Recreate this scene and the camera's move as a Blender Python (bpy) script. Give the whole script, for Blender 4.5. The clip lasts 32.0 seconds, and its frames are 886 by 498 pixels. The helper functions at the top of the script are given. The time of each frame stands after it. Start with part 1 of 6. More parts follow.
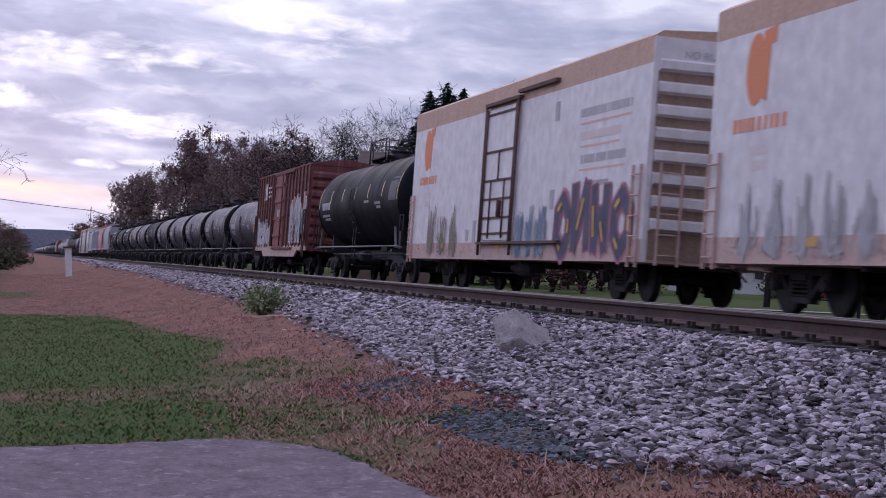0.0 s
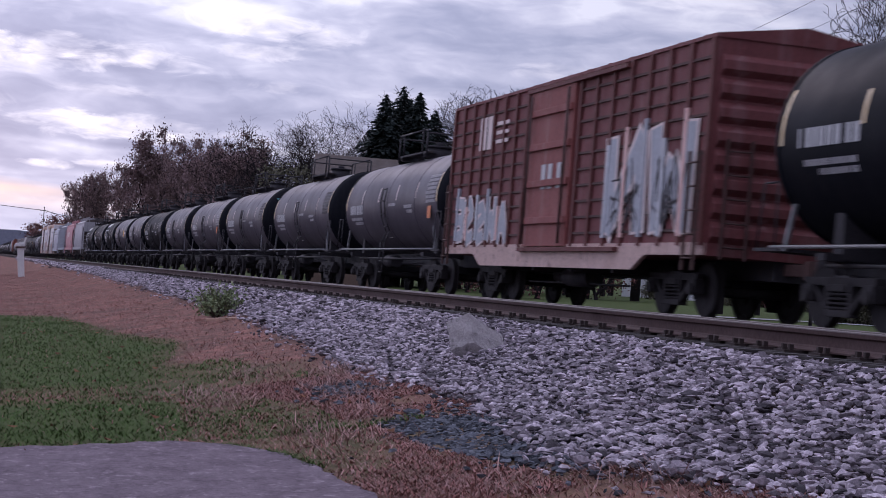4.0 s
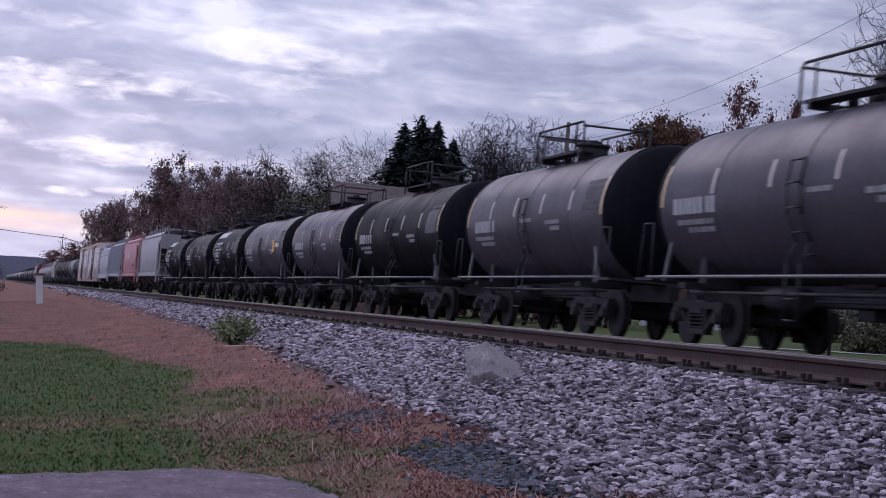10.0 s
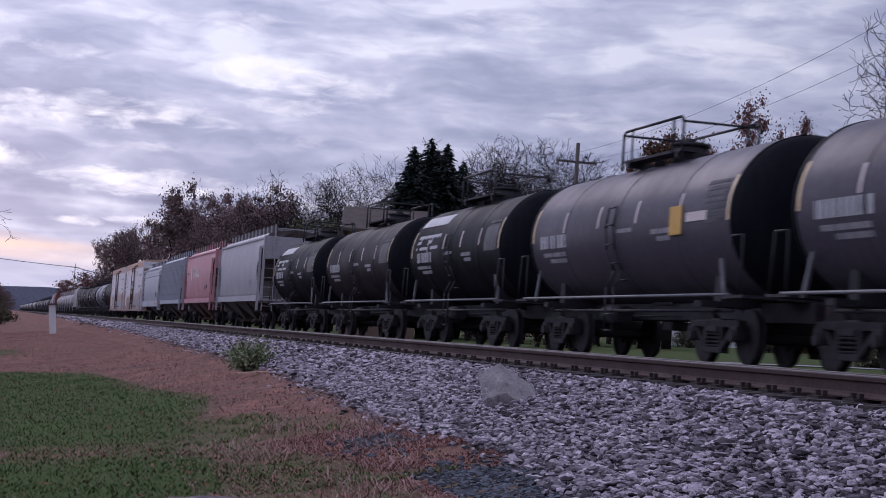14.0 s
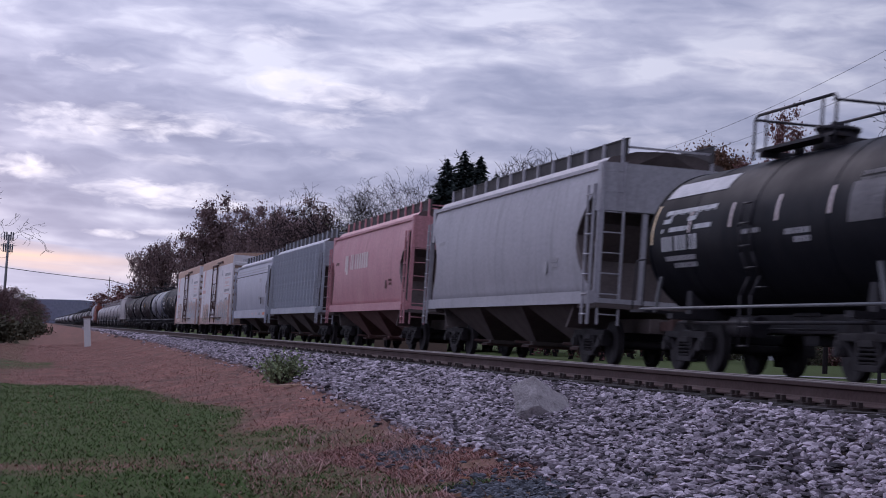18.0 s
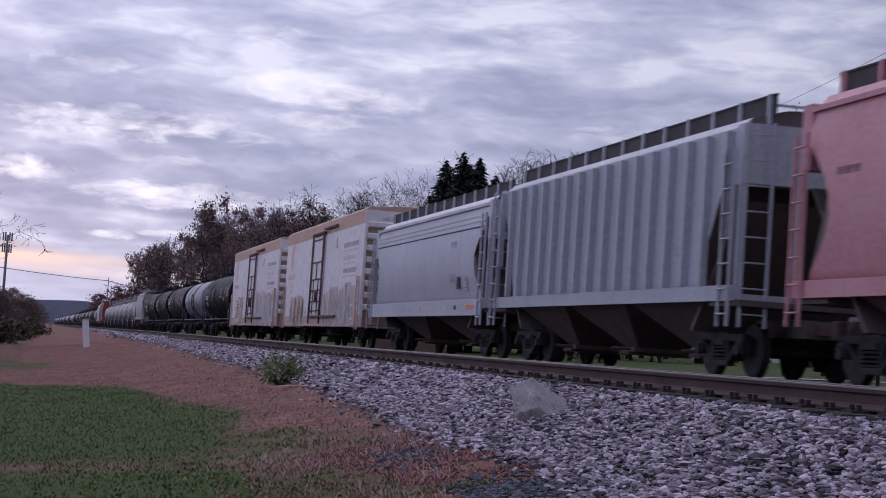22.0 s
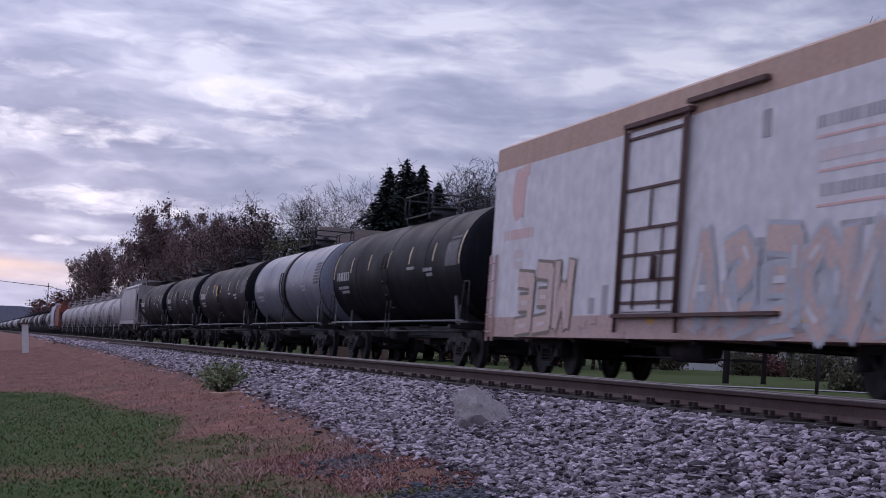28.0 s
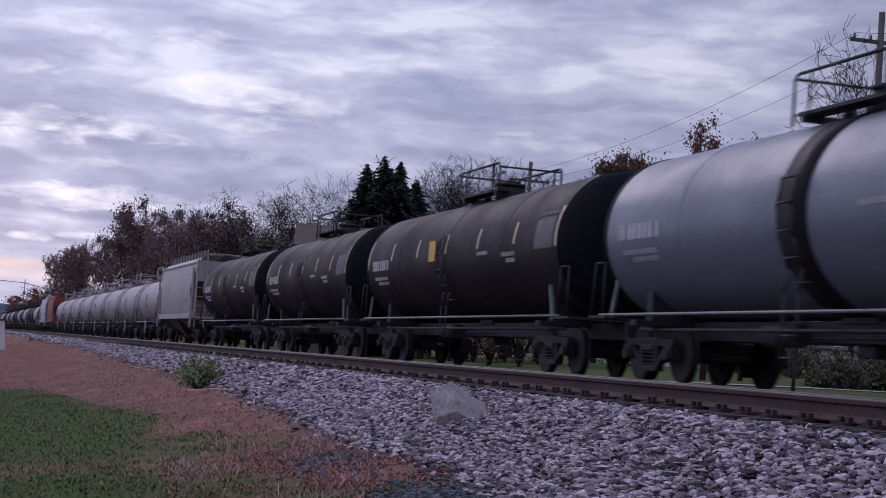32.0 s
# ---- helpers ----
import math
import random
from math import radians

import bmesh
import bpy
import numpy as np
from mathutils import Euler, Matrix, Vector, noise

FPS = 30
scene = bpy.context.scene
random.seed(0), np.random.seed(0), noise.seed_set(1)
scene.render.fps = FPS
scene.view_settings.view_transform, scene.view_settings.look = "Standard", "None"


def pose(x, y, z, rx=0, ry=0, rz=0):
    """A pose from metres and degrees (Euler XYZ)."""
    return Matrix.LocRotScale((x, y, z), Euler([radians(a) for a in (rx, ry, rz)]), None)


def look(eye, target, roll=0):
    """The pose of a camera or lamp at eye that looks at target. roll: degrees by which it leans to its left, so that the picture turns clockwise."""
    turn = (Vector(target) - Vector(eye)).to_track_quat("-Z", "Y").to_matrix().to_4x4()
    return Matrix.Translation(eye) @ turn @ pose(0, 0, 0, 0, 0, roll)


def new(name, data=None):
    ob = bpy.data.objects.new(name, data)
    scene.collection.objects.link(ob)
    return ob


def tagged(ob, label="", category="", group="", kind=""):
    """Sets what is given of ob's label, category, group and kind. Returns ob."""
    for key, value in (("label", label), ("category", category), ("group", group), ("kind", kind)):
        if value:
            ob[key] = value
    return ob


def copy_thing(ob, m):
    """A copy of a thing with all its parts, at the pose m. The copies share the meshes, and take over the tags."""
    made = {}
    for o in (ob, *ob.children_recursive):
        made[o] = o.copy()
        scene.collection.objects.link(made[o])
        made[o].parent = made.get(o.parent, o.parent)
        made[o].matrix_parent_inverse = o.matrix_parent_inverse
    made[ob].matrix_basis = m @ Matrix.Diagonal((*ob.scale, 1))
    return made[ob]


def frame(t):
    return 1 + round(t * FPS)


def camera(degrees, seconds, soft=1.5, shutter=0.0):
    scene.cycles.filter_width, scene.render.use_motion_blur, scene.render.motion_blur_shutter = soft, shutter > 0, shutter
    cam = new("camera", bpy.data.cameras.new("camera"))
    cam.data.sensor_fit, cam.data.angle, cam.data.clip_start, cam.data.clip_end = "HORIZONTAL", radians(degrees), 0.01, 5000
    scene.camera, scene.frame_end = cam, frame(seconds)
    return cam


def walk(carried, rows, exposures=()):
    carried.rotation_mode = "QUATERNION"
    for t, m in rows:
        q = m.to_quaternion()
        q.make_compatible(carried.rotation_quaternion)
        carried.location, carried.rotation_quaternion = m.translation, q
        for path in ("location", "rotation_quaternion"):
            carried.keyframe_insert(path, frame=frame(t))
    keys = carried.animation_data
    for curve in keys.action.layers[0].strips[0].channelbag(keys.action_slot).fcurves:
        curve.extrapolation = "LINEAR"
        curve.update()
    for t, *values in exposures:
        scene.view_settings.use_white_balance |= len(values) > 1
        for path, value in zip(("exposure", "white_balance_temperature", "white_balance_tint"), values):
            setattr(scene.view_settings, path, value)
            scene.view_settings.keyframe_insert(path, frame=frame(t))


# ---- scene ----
# ---------------------------------------------------------------- camera
# A hand-held phone at one spot beside the line: seconds, turn to the right of the track, tilt, roll.
EYE = Vector((0.0, 0.0, 1.5))
cam = camera(28.4, 32.0, soft=0.95, shutter=0.5)


def aim(turn, tilt, roll):
    a, b = radians(turn), radians(tilt)
    return look(EYE, EYE + Vector((math.sin(a) * math.cos(b), math.cos(a) * math.cos(b), math.sin(b))), roll)


walk(cam, [(t, aim(turn, tilt, roll)) for t, turn, tilt, roll in [
    (0, 13.53, 1.08, 4.10), (0.5, 14.15, 1.21, 4.24), (1, 14.73, 1.30, 4.49), (1.5, 15.29, 1.33, 4.63), (2, 15.71, 1.34, 4.64),
    (2.5, 15.53, 1.30, 4.62), (3, 15.13, 1.21, 4.54), (3.5, 14.98, 1.24, 4.65), (5.5, 15.08, 1.70, 4.68), (6, 15.01, 1.73, 4.66),
    (6.5, 15.04, 1.77, 4.70), (7, 15.10, 1.80, 4.70), (7.5, 15.11, 1.80, 4.70), (8, 15.13, 1.83, 4.75), (8.5, 14.99, 1.91, 4.75),
    (9, 14.49, 1.98, 4.74), (9.5, 14.36, 2.06, 4.77), (10, 14.34, 2.20, 4.85), (10.5, 14.22, 2.28, 4.89), (11, 14.12, 2.39, 4.84),
    (11.5, 13.98, 2.47, 4.86), (12, 13.93, 2.54, 4.62), (12.5, 13.90, 2.63, 4.35), (13, 13.90, 2.76, 4.08), (13.5, 13.92, 2.86, 3.88),
    (15.5, 13.80, 3.00, 3.69), (16, 13.48, 3.08, 3.74), (16.5, 13.29, 3.13, 3.71), (17, 13.14, 3.18, 3.75), (17.5, 12.95, 3.22, 3.76),
    (18, 12.79, 3.25, 3.76), (18.5, 12.64, 3.26, 3.76), (19, 12.57, 3.31, 3.79), (19.5, 12.56, 3.39, 3.84), (20, 12.59, 3.46, 3.86),
    (20.5, 12.61, 3.53, 3.90), (21, 12.65, 3.51, 3.90), (21.5, 12.74, 3.39, 3.92), (22, 12.82, 3.30, 3.90), (22.5, 12.99, 3.26, 3.91),
    (23, 13.18, 3.28, 3.90), (23.5, 13.28, 3.29, 3.96), (24, 13.44, 3.26, 4.07), (24.5, 13.55, 3.24, 4.08), (25, 13.65, 3.26, 3.99),
    (25.5, 13.78, 3.32, 4.10), (27.5, 14.52, 3.56, 4.04), (28, 14.68, 3.66, 4.08), (28.5, 14.86, 3.65, 4.13), (29, 14.99, 3.66, 4.12),
    (29.5, 15.11, 3.63, 4.21), (30, 15.19, 3.62, 4.11), (30.5, 15.27, 3.60, 4.17), (31, 15.35, 3.60, 4.19), (31.5, 15.41, 3.61, 4.19),
    (32, 15.42, 3.61, 4.09),
]], exposures=[(0.0, 0.18, 6090, 21), (6.0, 0.11, 6040, 21), (13.0, 0.0, 5980, 20), (19.0, -0.11, 5980, 20), (32.0, -0.11, 5970, 21)])

# ---------------------------------------------------------------- light
SUN_AZ = 8.0      # degrees to the left of the track's far end
world = bpy.data.worlds.new("dusk_sky")
scene.world = world
world.use_nodes = True


def node(tree, kind, operation="", use_clamp=False, data_type="", blend_type="", layer_name=""):
    n = tree.nodes.new(kind)
    if operation:
        n.operation, n.use_clamp = operation, use_clamp
    if data_type:
        n.data_type, n.blend_type = data_type, blend_type or "MIX"
    if layer_name:
        n.layer_name = layer_name
    return n


def build_world():
    tr = world.node_tree
    tr.nodes.clear()
    ln = tr.links.new
    out = node(tr, "ShaderNodeOutputWorld")
    bg = node(tr, "ShaderNodeBackground")
    ln(bg.outputs[0], out.inputs[0])
    sky = node(tr, "ShaderNodeTexSky")
    sky.sky_type, sky.sun_disc = "NISHITA", False
    sky.sun_elevation, sky.sun_rotation = radians(3.0), radians(-SUN_AZ)
    sky.air_density, sky.dust_density, sky.ozone_density = 1.2, 2.0, 2.0
    co = node(tr, "ShaderNodeTexCoord")
    sep = node(tr, "ShaderNodeSeparateXYZ")
    ln(co.outputs["Generated"], sep.inputs[0])

    def math_(op, a, b=None, c=None, clamp=False):
        n = node(tr, "ShaderNodeMath", operation=op, use_clamp=clamp)
        for i, v in enumerate((a, b, c)):
            if v is None:
                continue
            if isinstance(v, (int, float)):
                n.inputs[i].default_value = v
            else:
                ln(v, n.inputs[i])
        return n.outputs[0]

    def ramp(fac, stops):
        n = node(tr, "ShaderNodeValToRGB")
        el = n.color_ramp.elements
        while len(el) < len(stops):
            el.new(0.5)
        for e, (p, c) in zip(el, stops):
            e.position, e.color = p, (*c, 1)
        ln(fac, n.inputs[0])
        return n.outputs[0]

    def mix(fac, a, b, blend="MIX"):
        n = node(tr, "ShaderNodeMix", data_type="RGBA", blend_type=blend)
        for i, v in ((0, fac), (6, a), (7, b)):
            if isinstance(v, (int, float)):
                n.inputs[i].default_value = v
            elif isinstance(v, tuple):
                n.inputs[i].default_value = (*v, 1)
            else:
                ln(v, n.inputs[i])
        return n.outputs[2]

    x, y, z = sep.outputs
    zc = math_("MAXIMUM", z, 0.0)
    # a flat cloud deck: the direction laid on a plane overhead
    den = math_("ADD", zc, 0.055)
    u, v = math_("DIVIDE", x, den), math_("DIVIDE", y, den)
    deck = node(tr, "ShaderNodeCombineXYZ")
    ln(u, deck.inputs[0]), ln(v, deck.inputs[1])

    def noise_(scale, detail, rough, dist, sx, sy, ox=0.0):
        m = node(tr, "ShaderNodeMapping")
        m.inputs["Scale"].default_value = (sx, sy, 1)
        m.inputs["Location"].default_value = (ox, ox * 0.7, 0)
        ln(deck.outputs[0], m.inputs["Vector"])
        n = node(tr, "ShaderNodeTexNoise")
        n.inputs["Scale"].default_value, n.inputs["Detail"].default_value = scale, detail
        n.inputs["Roughness"].default_value, n.inputs["Distortion"].default_value = rough, dist
        ln(m.outputs[0], n.inputs["Vector"])
        return n.outputs["Fac"]

    big = noise_(0.55, 3, 0.5, 0.4, 1.0, 1.0, 3.1)
    fine = noise_(1.5, 2, 0.45, 0.6, 1.0, 0.6, 7.7)

    def layer(sx, sz, detail, rough, dist):
        """Noise in level bands: wide across, thin upwards."""
        lay = node(tr, "ShaderNodeCombineXYZ")
        ln(math_("MULTIPLY", x, sx), lay.inputs[0]), ln(math_("MULTIPLY", z, sz), lay.inputs[1])
        n = node(tr, "ShaderNodeTexNoise")
        n.inputs["Scale"].default_value, n.inputs["Detail"].default_value = 1.0, detail
        n.inputs["Roughness"].default_value, n.inputs["Distortion"].default_value = rough, dist
        ln(lay.outputs[0], n.inputs["Vector"])
        return n.outputs["Fac"]

    wisp, puff = layer(13.0, 52.0, 3.0, 0.5, 0.5), layer(42.0, 120.0, 4.0, 0.55, 0.6)
    thick = math_("ADD", math_("ADD", math_("MULTIPLY", big, 0.26), math_("MULTIPLY", fine, 0.26)), math_("ADD", math_("MULTIPLY", wisp, 0.34), math_("MULTIPLY", puff, 0.14)))
    # thin places in the deck, as (turn, tilt, half width, half height) in degrees and how clear they are
    gap = None
    warp = math_("ADD", math_("MULTIPLY", math_("SUBTRACT", wisp, 0.5), 2.6), math_("MULTIPLY", math_("SUBTRACT", puff, 0.5), 3.6))
    ahead = math_("GREATER_THAN", y, 0.0)
    broken = ramp(layer(30.0, 95.0, 4.0, 0.6, 0.4), [(0.36, (1, 1, 1)), (0.58, (0.3, 0.3, 0.3))])
    for turn, tilt, hw, hh, clear in GAPS:
        a, b = radians(turn), radians(tilt)
        across = math_("SUBTRACT", math_("MULTIPLY", x, math.cos(a)), math_("MULTIPLY", y, math.sin(a)))
        up = math_("SUBTRACT", z, math.sin(b))
        d = math_("ADD", math_("POWER", math_("ABSOLUTE", math_("DIVIDE", across, math.sin(radians(hw)))), 2.0), math_("POWER", math_("ABSOLUTE", math_("DIVIDE", up, math.sin(radians(hh)))), 2.0))
        g = math_("MULTIPLY", math_("SUBTRACT", 1.0, math_("ADD", math_("MULTIPLY", d, 0.75), warp)), 0.95, clamp=True)
        g = math_("MULTIPLY", math_("MULTIPLY", math_("MULTIPLY", g, broken), clear), ahead)
        gap = g if gap is None else math_("MAXIMUM", gap, g)
    cloud = ramp(thick, [(0.38, (0.80, 0.82, 0.90)), (0.45, (0.56, 0.585, 0.71)), (0.52, (0.405, 0.44, 0.575)), (0.61, (0.29, 0.325, 0.455))])
    cloud = mix(math_("MULTIPLY", gap, 0.92), cloud, (1.06, 1.03, 1.05))
    # the afterglow low over the far end of the line
    glow = math_("MULTIPLY", math_("POWER", math_("SUBTRACT", 1.0, math_("ABSOLUTE", math_("MULTIPLY", math_("SUBTRACT", math_("ADD", z, math_("MULTIPLY", x, 0.07)), 0.036), 120.0)), clamp=True), 0.6), math_("POWER", math_("MAXIMUM", math_("SUBTRACT", y, math_("MULTIPLY", math_("MAXIMUM", x, 0.0), 0.4)), 0.0), 14.0))
    streak = noise_(2.2, 4, 0.5, 0.2, 0.25, 0.5, 1.3)
    glow = math_("MULTIPLY", glow, ramp(streak, [(0.38, (0.45, 0.45, 0.45)), (0.6, (1, 1, 1))]))
    haze = math_("MULTIPLY", math_("POWER", math_("SUBTRACT", 1.0, math_("MULTIPLY", zc, 16.0), clamp=True), 1.3), math_("SUBTRACT", 1.0, math_("MULTIPLY", math_("MAXIMUM", x, 0.0), 1.6), clamp=True))
    cloud = mix(math_("MULTIPLY", haze, 0.75), cloud, (0.70, 0.735, 0.86))
    cloud = mix(math_("MULTIPLY", glow, 0.9), cloud, (1.12, 0.80, 0.58))
    # brighter towards the afterglow, darker behind
    side = math_("ADD", math_("ADD", math_("MULTIPLY", y, 0.22), math_("ADD", math_("MULTIPLY", x, -0.35), math_("MULTIPLY", math_("MAXIMUM", x, 0.0), -0.35))), math_("ADD", math_("MULTIPLY", zc, 0.55), 0.80))
    mul = node(tr, "ShaderNodeMix", data_type="RGBA", blend_type="MULTIPLY")
    mul.inputs[0].default_value = 1.0
    ln(cloud, mul.inputs[6]), ln(side, mul.inputs[7])
    ns = node(tr, "ShaderNodeMix", data_type="RGBA", blend_type="ADD")
    ns.inputs[0].default_value = 0.005
    ln(mul.outputs[2], ns.inputs[6]), ln(sky.outputs[0], ns.inputs[7])
    ln(ns.outputs[2], bg.inputs[0])
    bg.inputs[1].default_value = 1.02


GAPS = [(4.4, 4.35, 3.0, 0.40, 1.0), (2.0, 3.0, 0.9, 0.13, 0.9), (3.7, 3.12, 0.8, 0.14, 0.9), (2.4, 6.6, 3.3, 0.48, 0.9), (-0.8, 4.85, 1.5, 0.42, 1.0), (-3.2, 5.2, 1.5, 0.4, 0.8),
        (7.6, 8.2, 1.2, 0.55, 0.85), (9.8, 7.9, 1.6, 0.45, 0.8), (8.5, 7.2, 1.2, 0.25, 0.55), (9.2, 6.1, 1.0, 0.22, 0.55), (13.9, 10.1, 0.9, 0.22, 0.55), (15.5, 10.5, 1.1, 0.28, 0.6), (23.2, 9.9, 2.6, 0.32, 0.5),
        (3.5, 5.5, 1.5, 0.16, 0.45), (0.5, 6.0, 1.2, 0.2, 0.5), (10.8, 9.2, 1.2, 0.2, 0.35), (7.0, 9.8, 1.6, 0.3, 0.5), (1.0, 8.4, 1.4, 0.3, 0.5), (18.5, 7.3, 1.5, 0.3, 0.4)]
build_world()
sun = new("sun", bpy.data.lights.new("sun", "SUN"))
sun.data.energy, sun.data.angle, sun.data.color = 0.35, radians(25), (1.0, 0.86, 0.84)
sun.matrix_world = look((0, 0, 300), (0 + math.sin(radians(SUN_AZ)) * 300, -300 * math.cos(radians(SUN_AZ)), 300 - 330 * math.tan(radians(28))))

# ---------------------------------------------------------------- materials


def material(name, a, b=None, rough=0.7, metal=0.0, scale=3.0, fine=40.0, bump=0.15, spots=None, streak=False, island=0.0, obj=0.0, stretch=(1, 1, 1), mid=0.5):
    """Two tones mixed by a broad noise, a fine grain, optional dirt colour spots, vertical streaks and per-piece variation."""
    b = b or tuple(c * 0.75 for c in a)
    m = bpy.data.materials.new(name)
    m.use_nodes = True
    tr = m.node_tree
    ln = tr.links.new
    bsdf = tr.nodes["Principled BSDF"]
    bsdf.inputs["Metallic"].default_value = metal
    co = node(tr, "ShaderNodeTexCoord")
    mp = node(tr, "ShaderNodeMapping")
    mp.inputs["Scale"].default_value = stretch
    ln(co.outputs["Object"], mp.inputs["Vector"])

    def noise_(s, det, rgh=0.6, vec=None):
        n = node(tr, "ShaderNodeTexNoise")
        n.inputs["Scale"].default_value, n.inputs["Detail"].default_value, n.inputs["Roughness"].default_value = s, det, rgh
        ln(vec or mp.outputs[0], n.inputs["Vector"])
        return n.outputs["Fac"]

    def rng(f, lo, hi, to0=0.0, to1=1.0):
        r = node(tr, "ShaderNodeMapRange")
        for i, v in enumerate((lo, hi, to0, to1)):
            r.inputs[i + 1].default_value = v
        ln(f, r.inputs[0])
        return r.outputs[0]

    def mix(fac, p, q, blend="MIX"):
        n = node(tr, "ShaderNodeMix", data_type="RGBA", blend_type=blend)
        for i, v in ((0, fac), (6, p), (7, q)):
            if isinstance(v, (int, float)):
                n.inputs[i].default_value = v
            elif isinstance(v, tuple):
                n.inputs[i].default_value = (*v, 1)
            else:
                ln(v, n.inputs[i])
        return n.outputs[2]

    broad, grain = noise_(scale, 5), noise_(fine, 4)
    col = mix(rng(broad, mid - 0.18, mid + 0.18), a, b)
    col = mix(0.35, col, mix(rng(grain, 0.3, 0.7), tuple(c * 0.6 for c in b), tuple(min(1, c * 1.35) for c in a)))
    if streak:
        sm = node(tr, "ShaderNodeMapping")
        sm.inputs["Scale"].default_value = (2.2, 2.2, 0.16)
        ln(co.outputs["Object"], sm.inputs["Vector"])
        s = noise_(2.2, 5, 0.65, sm.outputs[0])
        col = mix(rng(s, 0.52, 0.78, 0.0, 0.6), col, spots or tuple(c * 0.45 for c in a))
    elif spots:
        s = noise_(scale * 2.3, 6, 0.7)
        col = mix(rng(s, 0.55, 0.68, 0.0, 0.8), col, spots)
    for amount, socket, kind in ((island, "Random Per Island", "ShaderNodeNewGeometry"), (obj, "Random", "ShaderNodeObjectInfo")):
        if amount:
            g = node(tr, kind)
            r = rng(g.outputs[socket], 0.0, 1.0, 1.0 - amount, 1.0 + amount)
            col = mix(1.0, col, r, "MULTIPLY")
    ln(col, bsdf.inputs["Base Color"])
    ln(rng(broad, 0.3, 0.7, max(0.02, rough - 0.1), min(1, rough + 0.1)), bsdf.inputs["Roughness"])
    if bump:
        bp = node(tr, "ShaderNodeBump")
        bp.inputs["Strength"].default_value, bp.inputs["Distance"].default_value = bump, 0.02
        ln(grain, bp.inputs["Height"])
        ln(bp.outputs[0], bsdf.inputs["Normal"])
    return m


M = {}


def mat(key, *args, **kw):
    M[key] = material(key, *args, **kw)
    return M[key]


mat("white_paint", (0.76, 0.71, 0.73), (0.72, 0.67, 0.69), 0.55, scale=0.5, fine=3, bump=0.0, streak=True, spots=(0.64, 0.575, 0.56))
mat("end_tan_shade", (0.36, 0.25, 0.19), (0.26, 0.17, 0.13), 0.75, scale=1.2, fine=14, bump=0.1, streak=True, spots=(0.12, 0.08, 0.06))
mat("tan_paint", (0.56, 0.36, 0.27), (0.50, 0.32, 0.24), 0.6, scale=1.0, fine=12, bump=0.05, streak=True, spots=(0.4, 0.22, 0.13))
mat("pale_sill", (0.60, 0.42, 0.38), (0.52, 0.35, 0.31), 0.65, scale=2.0, fine=15, bump=0.05, spots=(0.24, 0.15, 0.13))
mat("orange_mark", (0.78, 0.22, 0.07), (0.72, 0.27, 0.14), 0.6, scale=3, fine=25, bump=0.0)
mat("faded_red", (0.72, 0.42, 0.38), (0.78, 0.56, 0.52), 0.6, scale=3, fine=25, bump=0.0)
mat("faded_mark", (0.76, 0.60, 0.58), (0.72, 0.62, 0.60), 0.6, scale=3, fine=25, bump=0.0)
mat("grey_mark", (0.36, 0.34, 0.36), (0.5, 0.48, 0.5), 0.6, scale=4, fine=25, bump=0.0)
mat("faint_mark", (0.15, 0.14, 0.15), (0.09, 0.085, 0.09), 0.6, scale=4, fine=25, bump=0.0)
mat("white_mark", (0.58, 0.57, 0.59), (0.46, 0.455, 0.47), 0.6, scale=4, fine=30, bump=0.0)
mat("yellow_mark", (0.75, 0.42, 0.06), (0.65, 0.36, 0.08), 0.5, scale=4, fine=30, bump=0.0)
mat("dash_mark", (0.80, 0.52, 0.22), (0.78, 0.66, 0.50), 0.45, scale=4, fine=30, bump=0.0)
mat("rust_red", (0.30, 0.085, 0.06), (0.22, 0.06, 0.045), 0.7, scale=1.2, fine=18, bump=0.12, streak=True, spots=(0.14, 0.07, 0.06))
mat("rust_dark", (0.10, 0.05, 0.045), (0.07, 0.038, 0.035), 0.8, scale=2.5, fine=30, bump=0.2)
mat("rust_deep", (0.042, 0.025, 0.023), (0.027, 0.017, 0.016), 0.85, scale=2.5, fine=30, bump=0.2)
mat("black_steel", (0.040, 0.036, 0.043), (0.029, 0.026, 0.031), 0.65, scale=2, fine=30, bump=0.15, spots=(0.06, 0.043, 0.038))
mat("wheel_steel", (0.030, 0.025, 0.028), (0.020, 0.017, 0.019), 0.75, 0.0, scale=5, fine=40, bump=0.15)
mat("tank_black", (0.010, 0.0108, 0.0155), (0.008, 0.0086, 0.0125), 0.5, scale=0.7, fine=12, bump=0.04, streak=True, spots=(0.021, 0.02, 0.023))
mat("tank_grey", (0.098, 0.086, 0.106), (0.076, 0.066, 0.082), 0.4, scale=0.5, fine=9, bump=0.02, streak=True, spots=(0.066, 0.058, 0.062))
mat("tank_brown", (0.028, 0.022, 0.026), (0.020, 0.0155, 0.019), 0.5, scale=0.7, fine=12, bump=0.05, streak=True, spots=(0.045, 0.04, 0.04))
mat("tank_blue", (0.165, 0.175, 0.225), (0.13, 0.138, 0.18), 0.4, scale=0.7, fine=12, bump=0.05, streak=True, spots=(0.12, 0.11, 0.12))
mat("tank_white", (0.42, 0.38, 0.39), (0.33, 0.295, 0.30), 0.55, scale=0.8, fine=12, bump=0.05, streak=True, spots=(0.2, 0.15, 0.14))
mat("hopper_grey", (0.43, 0.41, 0.44), (0.39, 0.37, 0.40), 0.55, scale=0.6, fine=12, bump=0.05, streak=True, spots=(0.20, 0.18, 0.19))
